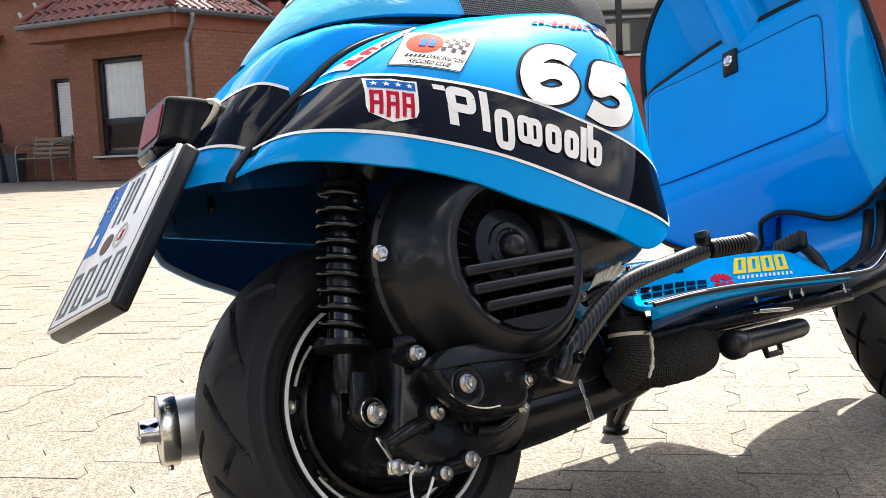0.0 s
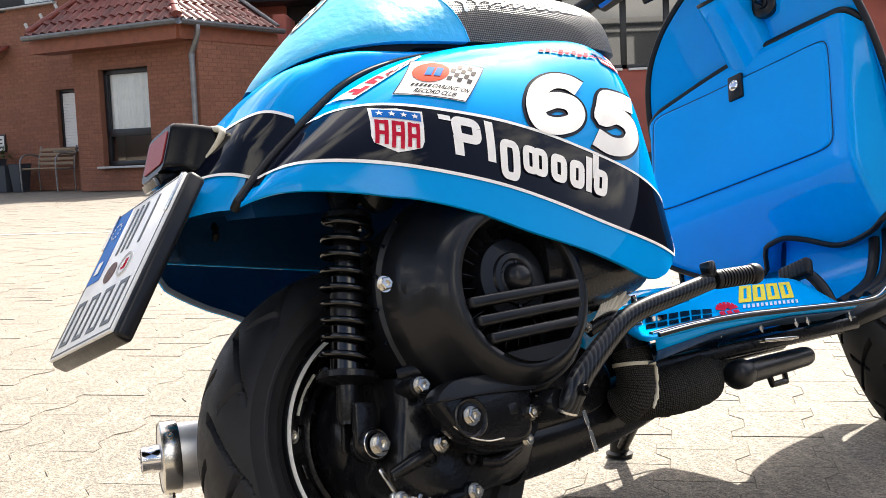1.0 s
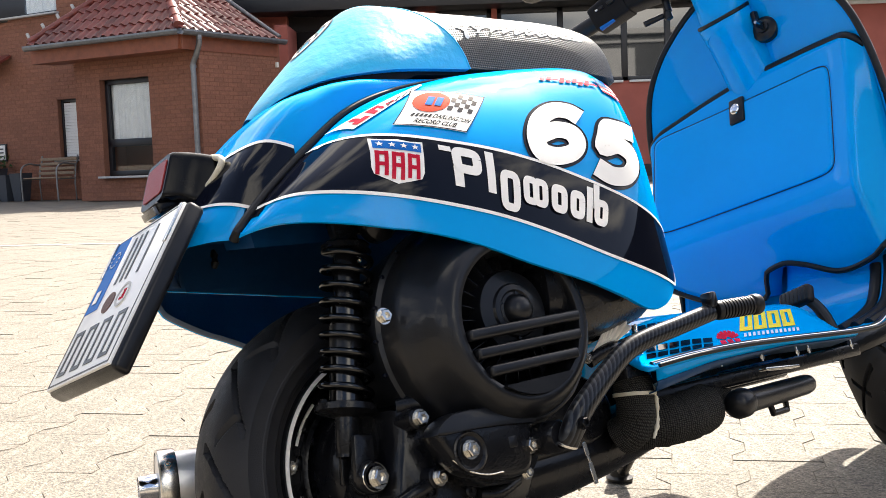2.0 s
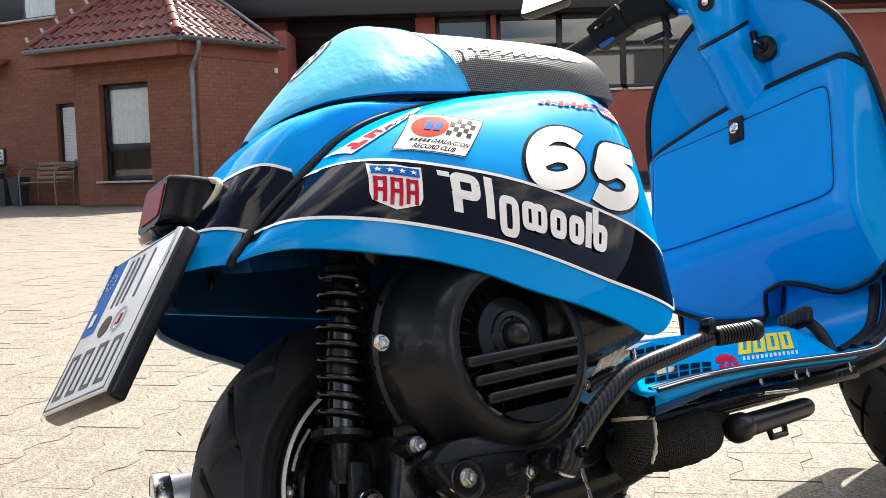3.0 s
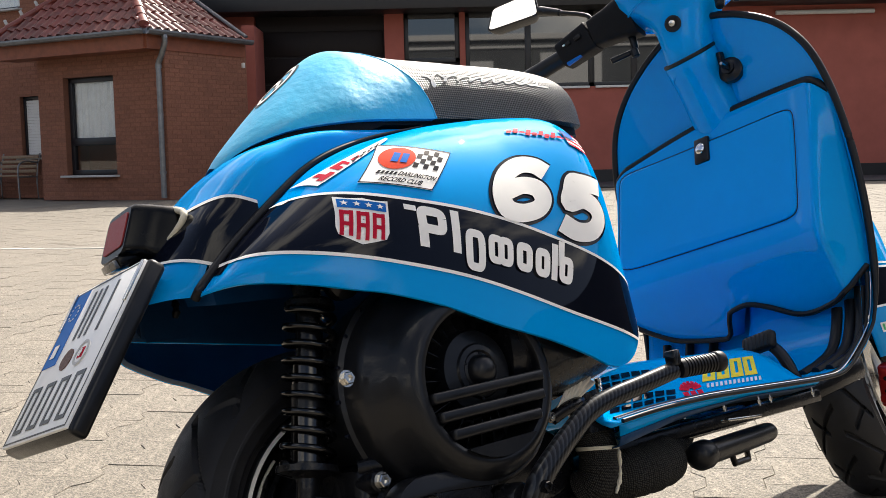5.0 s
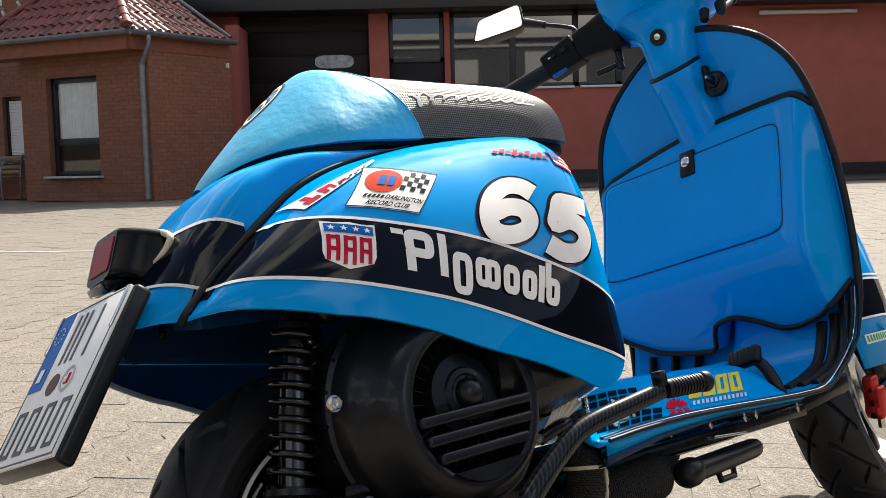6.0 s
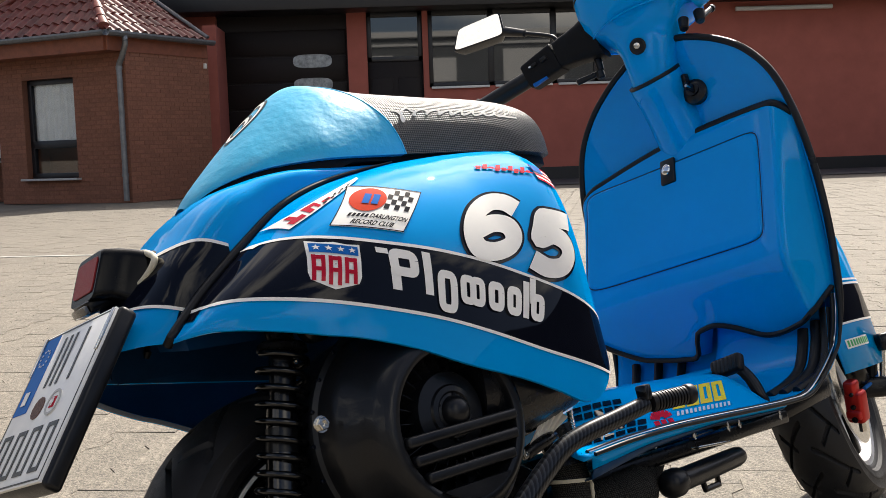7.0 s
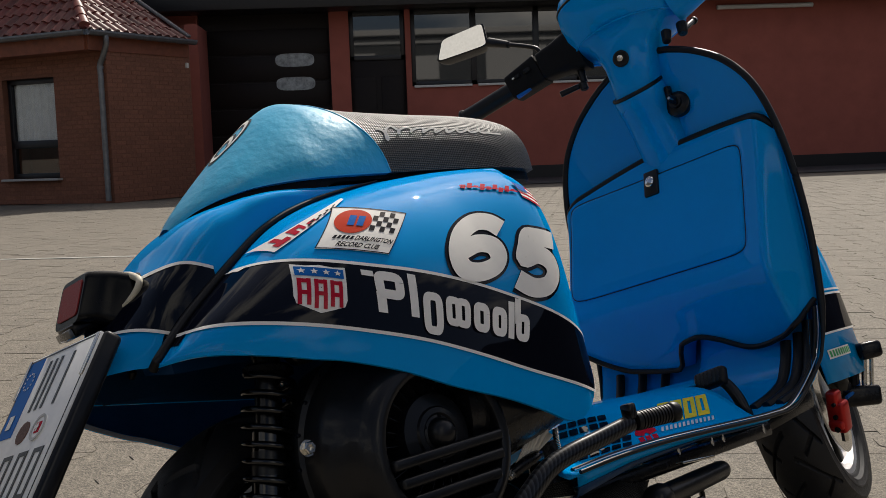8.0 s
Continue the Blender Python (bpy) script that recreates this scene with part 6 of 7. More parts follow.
tube(bm, [PIVOT + COL * 0.207 + V(0.029 + 0.087 * math.copysign(abs(math.cos(t)) ** 0.8, math.cos(t)), 0.117 * math.copysign(abs(math.sin(t)) ** 0.8, math.sin(t)), -0.015 * math.cos(t)) for t in [2 * math.pi * k / 48 for k in range(49)]], 0.0024, 6)
front_part("cap_seam", bm, TRIM, head)
# right arm and grip
c = PIVOT + COL * 0.145 + V(0.012, 0, 0)
bm = bmesh.new()
tube(bm, spline([c + V(0.0, 0.10, 0.004), c + V(-0.002, 0.15, 0.012), c + V(-0.006, 0.19, 0.012)], 6), lambda t: 0.042 - 0.014 * t, 20)
front_part("head_arm", bm, BLUE, head)
ga, gb, gc = c + V(-0.006, 0.185, 0.012), c + V(-0.012, 0.270, -0.004), c + V(-0.022, 0.40, -0.030)
bm = bmesh.new()
cyl(bm, gb, gc, 0.0165, 0.0175, 24, 0.003)
cyl(bm, gc - (gc - gb).normalized() * 0.012, gc, 0.021, 0.021, 24, 0.003)
front_part("grip", bm, TRIM, head, "black rubber grip")
bm = bmesh.new()
box(bm, (0.046, 0.050, 0.095), Matrix.Translation((ga + gb) / 2) @ (gb - ga).to_track_quat("Z", "Y").to_matrix().to_4x4(), 0.008)
front_part("switch_block", bm, BLACK_PLASTIC, head, "black switch block")
bm = bmesh.new()
tube(bm, spline([ga + V(0.045, 0, -0.018), gb + V(0.060, 0, -0.030), (gb + gc) / 2 + V(0.070, 0, -0.034), gc + V(0.055, 0, -0.030)], 6), 0.0065, 8, flat=0.7)
front_part("hand_lever", bm, BLACK_PLASTIC, head, "black hand lever")


# left bar: lever perch flaring to the head, switch block, grip


def along_bar(bm, stations, n=36):
    """Skins rounded rectangles (middle, half depth, half height, roundness) square to the bar."""
    loops = []
    for i, (p, a, b, e) in enumerate(stations):
        d = (stations[min(i + 1, len(stations) - 1)][0] - stations[max(i - 1, 0)][0]).normalized()
        side = d.cross(Vector((0, 0, 1))).normalized()
        over = side.cross(d).normalized()
        loops.append([p + a * math.copysign(abs(math.cos(t)) ** e, math.cos(t)) * side + b * math.copysign(abs(math.sin(t)) ** e, math.sin(t)) * over for t in [2 * math.pi * k / n for k in range(n)]])
    rings(bm, loops, cap=True)
    return bm


bar_in, bar_mid, bar_out, bar_end = V(0.953, -0.0932, 1.0157), V(0.9187, -0.1737, 1.0032), V(0.8907, -0.2432, 0.9827), V(0.8405, -0.3538, 0.9575)
part("lever_perch", along_bar(bmesh.new(), [(bar_in, 0.036, 0.046, 0.55), (bar_in.lerp(bar_mid, 0.10), 0.036, 0.045, 0.55), (bar_in.lerp(bar_mid, 0.34), 0.033, 0.039, 0.5), (bar_in.lerp(bar_mid, 0.62), 0.030, 0.033, 0.45), (bar_in.lerp(bar_mid, 0.80), 0.029, 0.031, 0.4), (bar_mid, 0.026, 0.028, 0.4)]), MATT_BLACK, head, "black lever perch", sharp=0.5)
part("switch_block", along_bar(bmesh.new(), [(bar_mid.lerp(bar_out, 0.02), 0.024, 0.0285, 0.3), (bar_mid.lerp(bar_out, 0.04), 0.026, 0.0305, 0.3), (bar_mid.lerp(bar_out, 0.95), 0.024, 0.0265, 0.3), (bar_out, 0.022, 0.0245, 0.3)]), MATT_BLACK, head, "black switch block", sharp=0.5)
rear_way = (V(-1, 0.25, 0) - (bar_out - bar_mid).normalized() * V(-1, 0.25, 0).dot((bar_out - bar_mid).normalized())).normalized()
for along, up, size, mat, name in ((-0.012, 0.006, 0.0065, TRIM, "switch"), (0.012, 0.008, 0.0050, TRIM, "switch"), (0.022, 0.010, 0.0022, WHITE, "switch_mark")):
    bm = bmesh.new()
    p = bar_mid.lerp(bar_out, 0.5) + (bar_out - bar_mid).normalized() * along + rear_way * 0.0255 + Vector((0, 0, up))
    box(bm, (size * 1.6, size * 2.4, size * 1.4), Matrix.Translation(p) @ (bar_out - bar_mid).to_track_quat("Y", "Z").to_matrix().to_4x4(), size * 0.3, 2)
    part(name, bm, mat, head)
bm = bmesh.new()
box(bm, (0.010, 0.034, 0.013), Matrix.Translation(bar_mid.lerp(bar_out, 0.62) + rear_way * 0.018 + Vector((0, 0, -0.024))) @ (bar_out - bar_mid).to_track_quat("Y", "Z").to_matrix().to_4x4(), 0.002)
part("block_label", bm, FOIL_BLUE, head, "blue label under the switch block")
bm = bmesh.new()
cyl(bm, bar_mid.lerp(bar_out, 0.97), bar_end, 0.0175, 0.0180, 24, 0.003)
cyl(bm, bar_end + (bar_out - bar_end).normalized() * 0.012, bar_end, 0.021, 0.021, 24, 0.003)
part("grip", bm, TRIM, head, "black rubber grip")
bm = bmesh.new()
cyl(bm, V(0.9091, -0.1406, 0.9341), V(0.9494, -0.1025, 0.9445), 0.0062, 0.0052, 14, 0.0015)
cyl(bm, V(0.9378, -0.1008, 0.9290), V(0.9378, -0.1020, 0.9460), 0.0085, 0.0078, 16, 0.002)
cyl(bm, V(0.9440, -0.1025, 0.945), V(0.9480, -0.1080, 0.985), 0.0070, 0.0080, 14, 0.001)
part("switch_stalk", bm, BLACK_PLASTIC, head, "short black switch stalk")

# knob and short lever under the head's right side
bm = bmesh.new()
cyl(bm, V(0.985, 0.083, 0.975), V(0.972, 0.088, 0.952), 0.010, 0.0085, 16, 0.002)
cyl(bm, V(1.015, 0.100, 0.985), V(1.003, 0.106, 0.962), 0.011, 0.009, 16, 0.002)
part("head_knob", bm, TRIM, head)
bm = bmesh.new()
cyl(bm, V(1.000, 0.106, 0.966), V(1.066, 0.094, 0.996), 0.006, 0.005, 12, 0.001)
cyl(bm, V(1.064, 0.0945, 0.995), V(1.072, 0.0925, 0.998), 0.0075, 0.0075, 12, 0.001)
part("short_lever", bm, BLACK_PLASTIC, head, "short black lever")

# left mirror on its stalk
bm = bmesh.new()
tube(bm, spline([V(0.9308, -0.1791, 1.020), V(0.9318, -0.1860, 1.0468), V(0.9292, -0.2030, 1.0610), V(0.9215, -0.2500, 1.0850), V(0.9150, -0.2900, 1.1030)], 8), 0.0048, 10)
cyl(bm, V(0.9215, -0.2500, 1.0850), V(0.9210, -0.3050, 1.1130), 0.0075, 0.0105, 14, 0.002)
mirror = part("mirror", bm, BLACK_PLASTIC, scooter, "black rear-view mirror on a bent stalk")
FACE = Vector((-0.826, -0.56, -0.06)).normalized()


def mirror_pt(x, y, out):
    """x across, y up the glass, from -1 to 1; out along its facing."""
    a, b = (x + 1) / 2, (y + 1) / 2
    low = V(0.8858, -0.430, 1.1189).lerp(V(0.9488, -0.3368, 1.1214), a)
    top = V(0.8953, -0.4115, 1.1612).lerp(V(0.9472, -0.3340, 1.1695), a)
    return low.lerp(top, b) + FACE * out


def mirror_ring(k, out, drop=0.0):
    return [mirror_pt(k * math.copysign(abs(math.cos(t)) ** 0.22, math.cos(t)), k * math.copysign(abs(math.sin(t)) ** 0.22, math.sin(t)), out) - Vector((0, 0, drop)) for t in [2 * math.pi * i / 48 for i in range(48)]]


part("mirror_shell", rings(bmesh.new(), [mirror_ring(0.55, -0.040, 0.010), mirror_ring(0.86, -0.034, 0.010), mirror_ring(0.99, -0.018, 0.006), mirror_ring(1.06, -0.002, 0.001), mirror_ring(1.06, 0.002), mirror_ring(1.02, 0.003)], cap=True), BLACK_PLASTIC, mirror)
part("mirror_glass", rings(bmesh.new(), [mirror_ring(0.995, 0.003), mirror_ring(0.99, 0.0048), mirror_ring(0.01, 0.0048)]), MIRROR, mirror, "bright mirror glass")

# front wheel, fork, caliper, fender
FAX = V(1.285, 0, 0.225)
fw_m = STEER @ Matrix.Translation(FAX)
bm = rim_mesh(0.150, 0.056)
bm.transform(fw_m)
front_wheel = part("front_wheel", bm, ALU, scooter, "bright alloy front wheel")
bm = tyre_mesh(0.226, 0.060, 0.150, 0.0)
bm.transform(fw_m)
part("tyre", bm, RUBBER, front_wheel, "black front tyre with curved grooves", sharp=0.35)
bm = bmesh.new()
lathe(bm, [(0.062, 0.0), (0.110, 0.0), (0.110, 0.004), (0.062, 0.004), (0.062, 0.0)], fw_m @ Matrix.Translation(V(0, 0.052, 0)) @ ROUND_R, 56)
part("brake_disc", bm, STEEL, front_wheel, "steel brake disc")
bm = bmesh.new()
for k in range(5):
    a = radians(72 * k + 10)
    box(bm, (0.085, 0.010, 0.028), fw_m @ Matrix.Rotation(a, 4, "Y") @ Matrix.Translation((0.085, -0.030, 0)), 0.005)
part("wheel_spokes", bm, BLACK_PAINT, front_wheel)
bm = bmesh.new()
tube(bm, spline([V(1.10, 0.02, 0.60), V(1.17, 0.04, 0.45), V(1.205, 0.085, 0.33), V(1.215, 0.095, 0.26), V(1.285, 0.085, 0.225)], 8), lambda t: 0.026 - 0.006 * t, 16)
fork = front_part("fork", bm, BLACK_PAINT, None, "black trailing-link fork")
bm = bmesh.new()
CM = Matrix.Translation(V(1.168, 0.098, 0.204)) @ Matrix.Scale(0.88, 4) @ Matrix.Rotation(radians(-12), 4, "Y") @ Matrix.Rotation(radians(14), 4, "X")
box(bm, (0.034, 0.040, 0.070), CM, 0.008, 3)
box(bm, (0.030, 0.026, 0.034), CM @ Matrix.Translation((-0.004, 0.004, 0.042)), 0.007, 3)
box(bm, (0.040, 0.034, 0.020), CM @ Matrix.Translation((-0.004, 0.0, -0.014)), 0.006, 3)
caliper = part("brake_caliper", bm, RED_CAL, fork, "red anodised brake caliper")
for dz, rr in ((-0.022, 0.0065), (0.006, 0.0055), (0.034, 0.0045)):
    bm = bmesh.new()
    lathe(bm, [(0, 0), (rr, 0), (rr, 0.004), (rr * 0.6, 0.005), (0, 0.004)], CM @ Matrix.Translation((-0.022, -0.004, dz)) @ Matrix.Rotation(radians(-90), 4, "Y"), 16)
    part("caliper_bolt", bm, BLACK_PAINT, caliper)
bm = bmesh.new()
cyl(bm, CM @ Vector((0.0, -0.006, -0.034)), CM @ Vector((0.0, -0.006, -0.056)), 0.0075, n=6)
part("bleed_screw", bm, STEEL, caliper)
front_part("brake_hose", tube(bmesh.new(), spline([V(1.22, 0.10, 0.22), V(1.27, 0.12, 0.235), V(1.31, 0.11, 0.27)], 6), 0.004, 8), FOIL_BLUE, fork)
bm = bmesh.new()
box(bm, (0.078, 0.050, 0.040), Matrix.Translation(V(1.302, 0.070, 0.222)) @ Matrix.Rotation(radians(-36), 4, "Z") @ Matrix.Rotation(radians(8), 4, "Y"), 0.009, 3)
damper = part("front_damper", bm, BLACK_PAINT, fork, "black front damper")
part("damper_head", box(bmesh.new(), (0.046, 0.044, 0.034), Matrix.Translation(V(1.330, 0.100, 0.305)) @ Matrix.Rotation(radians(-36), 4, "Z"), 0.009, 3), BLACK_PAINT, damper)
for du, rad, mat in ((0.0, 0.0055, STEEL), (0.012, 0.0042, STEEL), (-0.018, 0.012, BLACK_GLOSS)):
    part("damper_rod", cyl(bmesh.new(), V(1.318 + du, 0.078 + 0.8 * du, 0.236), V(1.327 + du, 0.093 + 0.8 * du, 0.302), rad, rad, 14, 0.001), mat, damper)

# fender round the fork, over the wheel
f_hi = curve([-0.16, -0.10, -0.02, 0.06, 0.14, 0.22], [0.50, 0.60, 0.645, 0.65, 0.62, 0.52])


def fender_pt(a, q, lift=0.0):
    x = -0.155 + 0.37 * a
    h = (0.140 + lift) * max(0.05, 1 - (abs(x - 0.01) / 0.225) ** 2.5) ** 0.5
    t = 0.5 * math.pi * q
    lo = 0.258 + 0.06 * max(0.0, x / 0.2) ** 2
    hi = f_hi(x) + lift
    return V(1.255 + x, h * math.sin(t), lo + (hi - lo) * max(0.0, math.cos(t)) ** 0.33)


def fender_q(a, w):
    x = -0.155 + 0.37 * a
    lo = 0.258 + 0.06 * max(0.0, x / 0.2) ** 2
    k = min(1.0, max(0.0, (w - lo) / (f_hi(x) - lo))) ** (1 / 0.33)
    return math.acos(k) / (0.5 * math.pi)


bm = bmesh.new()
rings(bm, [[fender_pt(i / 28, -1 + 2 * j / 32) for j in range(33)] for i in range(29)], closed=False)
fender = thick(front_part("front_fender", bm, BLUE, None, "blue front fender with black stripe", 1.3), 0.003)


def fender_band(w0, w1, mat, name, lift, a0=0.0, a1=1.0):
    bm = bmesh.new()
    rings(bm, [[fender_pt(a, fender_q(a, w0 + (w1 - w0) * j / 8), lift) for j in range(9)] for a in [a0 + (a1 - a0) * i / 28 for i in range(29)]], closed=False)
    return front_part(name, bm, mat, fender, sharp=1.3)


fender_band(0.350, 0.420, BLACK_GLOSS, "fender_stripe", 0.0014)
fender_band(0.420, 0.424, WHITE, "pin_line", 0.0020)
fender_band(0.346, 0.350, WHITE, "pin_line", 0.0020)
fender_band(0.428, 0.432, WHITE, "pin_line", 0.0020)
fender_band(0.300, 0.318, WHITE, "sticker", 0.0016, 0.06, 0.30)
for k in range(9):
    fender_band(0.303, 0.315, GREEN, "sticker_bar", 0.0026, 0.07 + 0.025 * k, 0.085 + 0.025 * k)
# ---- ground: one sheet to the horizon, interlocking pavers on it ----
bm = bmesh.new()
grid(bm, lambda a, b: Vector((-400 + 800 * a, -400 + 800 * b, -0.012)), 8, 8)
tagged(part("ground", bm, GROUND, None, smooth=False), "pale concrete yard", "ground", kind="structure")
PAVE = pose(0, 0, 0, 0, 0, -12.0)
bm = bmesh.new()
grid(bm, lambda a, b: PAVE @ Vector((-9 + 20 * a, -2.0 + 19.6 * b, -0.0026)), 4, 4)
tagged(part("paving_bed", bm, JOINT, None, smooth=False), "dark sandy bedding between the pavers", "bedding", kind="structure")

PX, PY, NOTCH = 0.1425, 0.200, 0.0135      # column spacing, stone length, depth of the waist


def paver_outline(g):
    wide, waist, end = PX / 2 + NOTCH - g, PX / 2 - NOTCH - g, PY / 2 - g
    return [(-wide, -end), (wide, -end), (wide, -0.067), (waist, -0.033), (waist, 0.033), (wide, 0.067), (wide, end), (-wide, end), (-wide, 0.067), (-waist, 0.033), (-waist, -0.033), (-wide, -0.067)]


def paver_data(verts, faces, cx, cy, dz, tilt):
    k = len(verts)
    for g, z in ((0.0005, -0.009), (0.0005, -0.0012), (0.0014, 0.0)):
        for x, y in paver_outline(g):
            p = PAVE @ Vector((cx + x, cy + y, z + dz + tilt[0] * x + tilt[1] * y))
            verts.append(tuple(p))
    for ring in (0, 12):
        for i in range(12):
            j = (i + 1) % 12
            faces.append((k + ring + i, k + ring + j, k + ring + 12 + j, k + ring + 12 + i))
    faces.append((k + 24, k + 25, k + 26, k + 27, k + 28, k + 29, k + 30, k + 31, k + 32, k + 33, k + 34, k + 35))


rng = random.Random(7)
pavement = tagged(new("pavement"), "yard of interlocking concrete pavers", "paving", kind="structure")
verts, faces, singles = [], [], []
for j in range(-9, 87):
    for i in range(-60, 72):
        cx, cy = i * PX + 0.0135, j * PY + 0.0205 + (PY / 2 if i % 2 else 0)
        dz, tilt = rng.uniform(-0.0018, 0.0006), (rng.uniform(-0.006, 0.006), rng.uniform(-0.006, 0.006))
        if -1.75 < cx < 1.45 and 1.52 < cy < 4.05:
            singles.append((cx, cy, dz, tilt))
        else:
            paver_data(verts, faces, cx, cy, dz, tilt)
me = bpy.data.meshes.new("paver_rest")
me.from_pydata(verts, [], faces)
me.materials.append(PAVER_JOINED)
rest = new("pavers", me)
rest.parent = pavement
tagged(rest, "interlocking concrete pavers", "", kind="stuff")
v1, f1 = [], []
paver_data(v1, f1, 0, 0, 0, (0, 0))
me = bpy.data.meshes.new("paver")
me.from_pydata([tuple(PAVE.inverted() @ Vector(v)) for v in v1], [], f1)
me.materials.append(PAVER)
for cx, cy, dz, tilt in singles:
    ob = new("paver", me)
    ob.parent = pavement
    ob.matrix_basis = PAVE @ Matrix.Translation((cx, cy, dz)) @ Euler((tilt[1], -tilt[0], 0)).to_matrix().to_4x4()
bm = bmesh.new()
box(bm, (9.0, 0.06, 0.004), PAVE @ Matrix.Translation((-7.6, 8.0, 0.002)))
tagged(part("painted_line", bm, LINE, None, smooth=False), "worn white line painted across the yard", "road marking", kind="structure")

# dark strip deepens the workshop wall's shade on the paving by colour
bm = bmesh.new()
box(bm, (18.6, 3.0, 0.004), Matrix.Translation((6.7, 20.65, 0.003)))
tagged(part("ground_shade_strip", bm, SHADE_GREY, None, smooth=False), "dark strip painting shade along the red workshop wall", "asphalt", kind="structure")

# unseen plain walls, added behind and beside the camera: close the yard, darken reflections
for name, size, at in (("wall_south", (44.0, 0.3, 7.0), (1.0, -18.0, 3.5)), ("wall_west", (0.3, 29.7, 7.0), (-20.8, -3.0, 3.5)), ("wall_east", (0.3, 40.5, 6.5), (19.0, 2.2, 3.25))):
    bm = bmesh.new()
    box(bm, size, Matrix.Translation(at))
    tagged(part(name, bm, YARD_WALL, None, smooth=False), "unseen plain wall closing the yard, added to darken reflections", "wall", kind="structure")

# pale eaves band and light panels of the wall opposite, seen in the panes
for size, at in (((44.0, 0.20, 0.32), (1.0, -17.75, 6.86)), ((44.0, 0.10, 0.14), (1.0, -17.80, 6.30)), ((3.4, 0.08, 1.9), (8.8, -17.81, 5.0)), ((2.2, 0.08, 1.3), (3.4, -17.81, 4.9)), ((1.6, 0.08, 1.3), (0.2, -17.81, 5.1))):
    bm = bmesh.new()
    box(bm, size, Matrix.Translation(at), 0.02)
    part("trim", bm, SILL, bpy.data.objects["wall_south"], "pale band", smooth=False)

# tall pale slab added out of view as a bright reflector for the mirror
bm = bmesh.new()
box(bm, (9.0, 0.24, 5.5), Matrix.Translation((-13.0, -18.0, 9.75)), 0.02)
part("mirror_fill_slab", bm, SILL, bpy.data.objects["wall_south"], "pale slab added for the mirror to reflect", smooth=False)

# ---- brick house with a hipped annex ----
C = Vector((-3.9134, 18.14, 0))
DL, DR = Vector((-0.866, 0.5, 0)), Vector((0.5, 0.866, 0))
UPV = Vector((0, 0, 1))


def wall_frame(o, along, outward):
    """x along the wall, y out of it, z up."""
    return Matrix(((along.x, outward.x, 0, o.x), (along.y, outward.y, 0, o.y), (0, 0, 1, o.z), (0, 0, 0, 1)))


def wall_panels(mat, parent, m, length, height, openings, thick_=0.3, z0=0.0):
    """A wall with openings (x0, x1, z0, z1) going right through it."""
    xs = sorted({0.0, length, *[o[0] for o in openings], *[o[1] for o in openings]})
    for a, b in zip(xs, xs[1:]):
        holes = sorted((o[2], o[3]) for o in openings if o[0] <= a + 1e-6 and o[1] >= b - 1e-6)
        z = z0
        for lo, hi in holes + [(height, height)]:
            if lo > z + 1e-4:
                bm = bmesh.new()
                box(bm, (b - a, thick_, lo - z), m @ Matrix.Translation(((a + b) / 2, -thick_ / 2, (lo + z) / 2)))
                part("wall", bm, mat, parent, smooth=False)
            z = hi


def brick_field(name, parent, m, length, height, openings, z0=0.0):
    """Single bricks standing proud of the mortar, in running bond."""
    verts, faces = [], []
    L, H, J = 0.215, 0.060, 0.010
    rows = int((height - z0) / (H + J))
    rb = random.Random(len(name) + int(length * 100))
    for r in range(rows):
        z = z0 + 0.006 + r * (H + J)
        x = -(L + J) / 2 if r % 2 else 0.0
        while x < length:
            a, b = max(0.0, x), min(length, x + L)
            x += L + J
            spans = [(a, b)]
            for o in openings:
                if z + H > o[2] - 0.01 and z < o[3] + 0.01:
                    spans = [s for p, q in spans for s in ((p, min(q, o[0])), (max(p, o[1]), q)) if s[1] - s[0] > 0.02]
            for p, q in spans:
                if q - p < 0.02:
                    continue
                d = 0.0035 + rb.uniform(-0.001, 0.0015)
                k = len(verts)
                for xx, zz, yy in ((p, z, 0.0), (q, z, 0.0), (q, z + H, 0.0), (p, z + H, 0.0), (p + 0.003, z + 0.003, d), (q - 0.003, z + 0.003, d), (q - 0.003, z + H - 0.003, d), (p + 0.003, z + H - 0.003, d)):
                    verts.append(tuple(m @ Vector((xx, yy, zz))))
                faces += [(k + 4, k + 5, k + 6, k + 7), (k, k + 1, k + 5, k + 4), (k + 1, k + 2, k + 6, k + 5), (k + 2, k + 3, k + 7, k + 6), (k + 3, k, k + 4, k + 7)]
    me = bpy.data.meshes.new(name)
    me.from_pydata(verts, [], faces)
    me.materials.append(BRICK_JOINED)
    ob = new(name, me)
    ob.parent = parent
    return tagged(ob, "weathered red-brown bricks in running bond", "", kind="stuff")


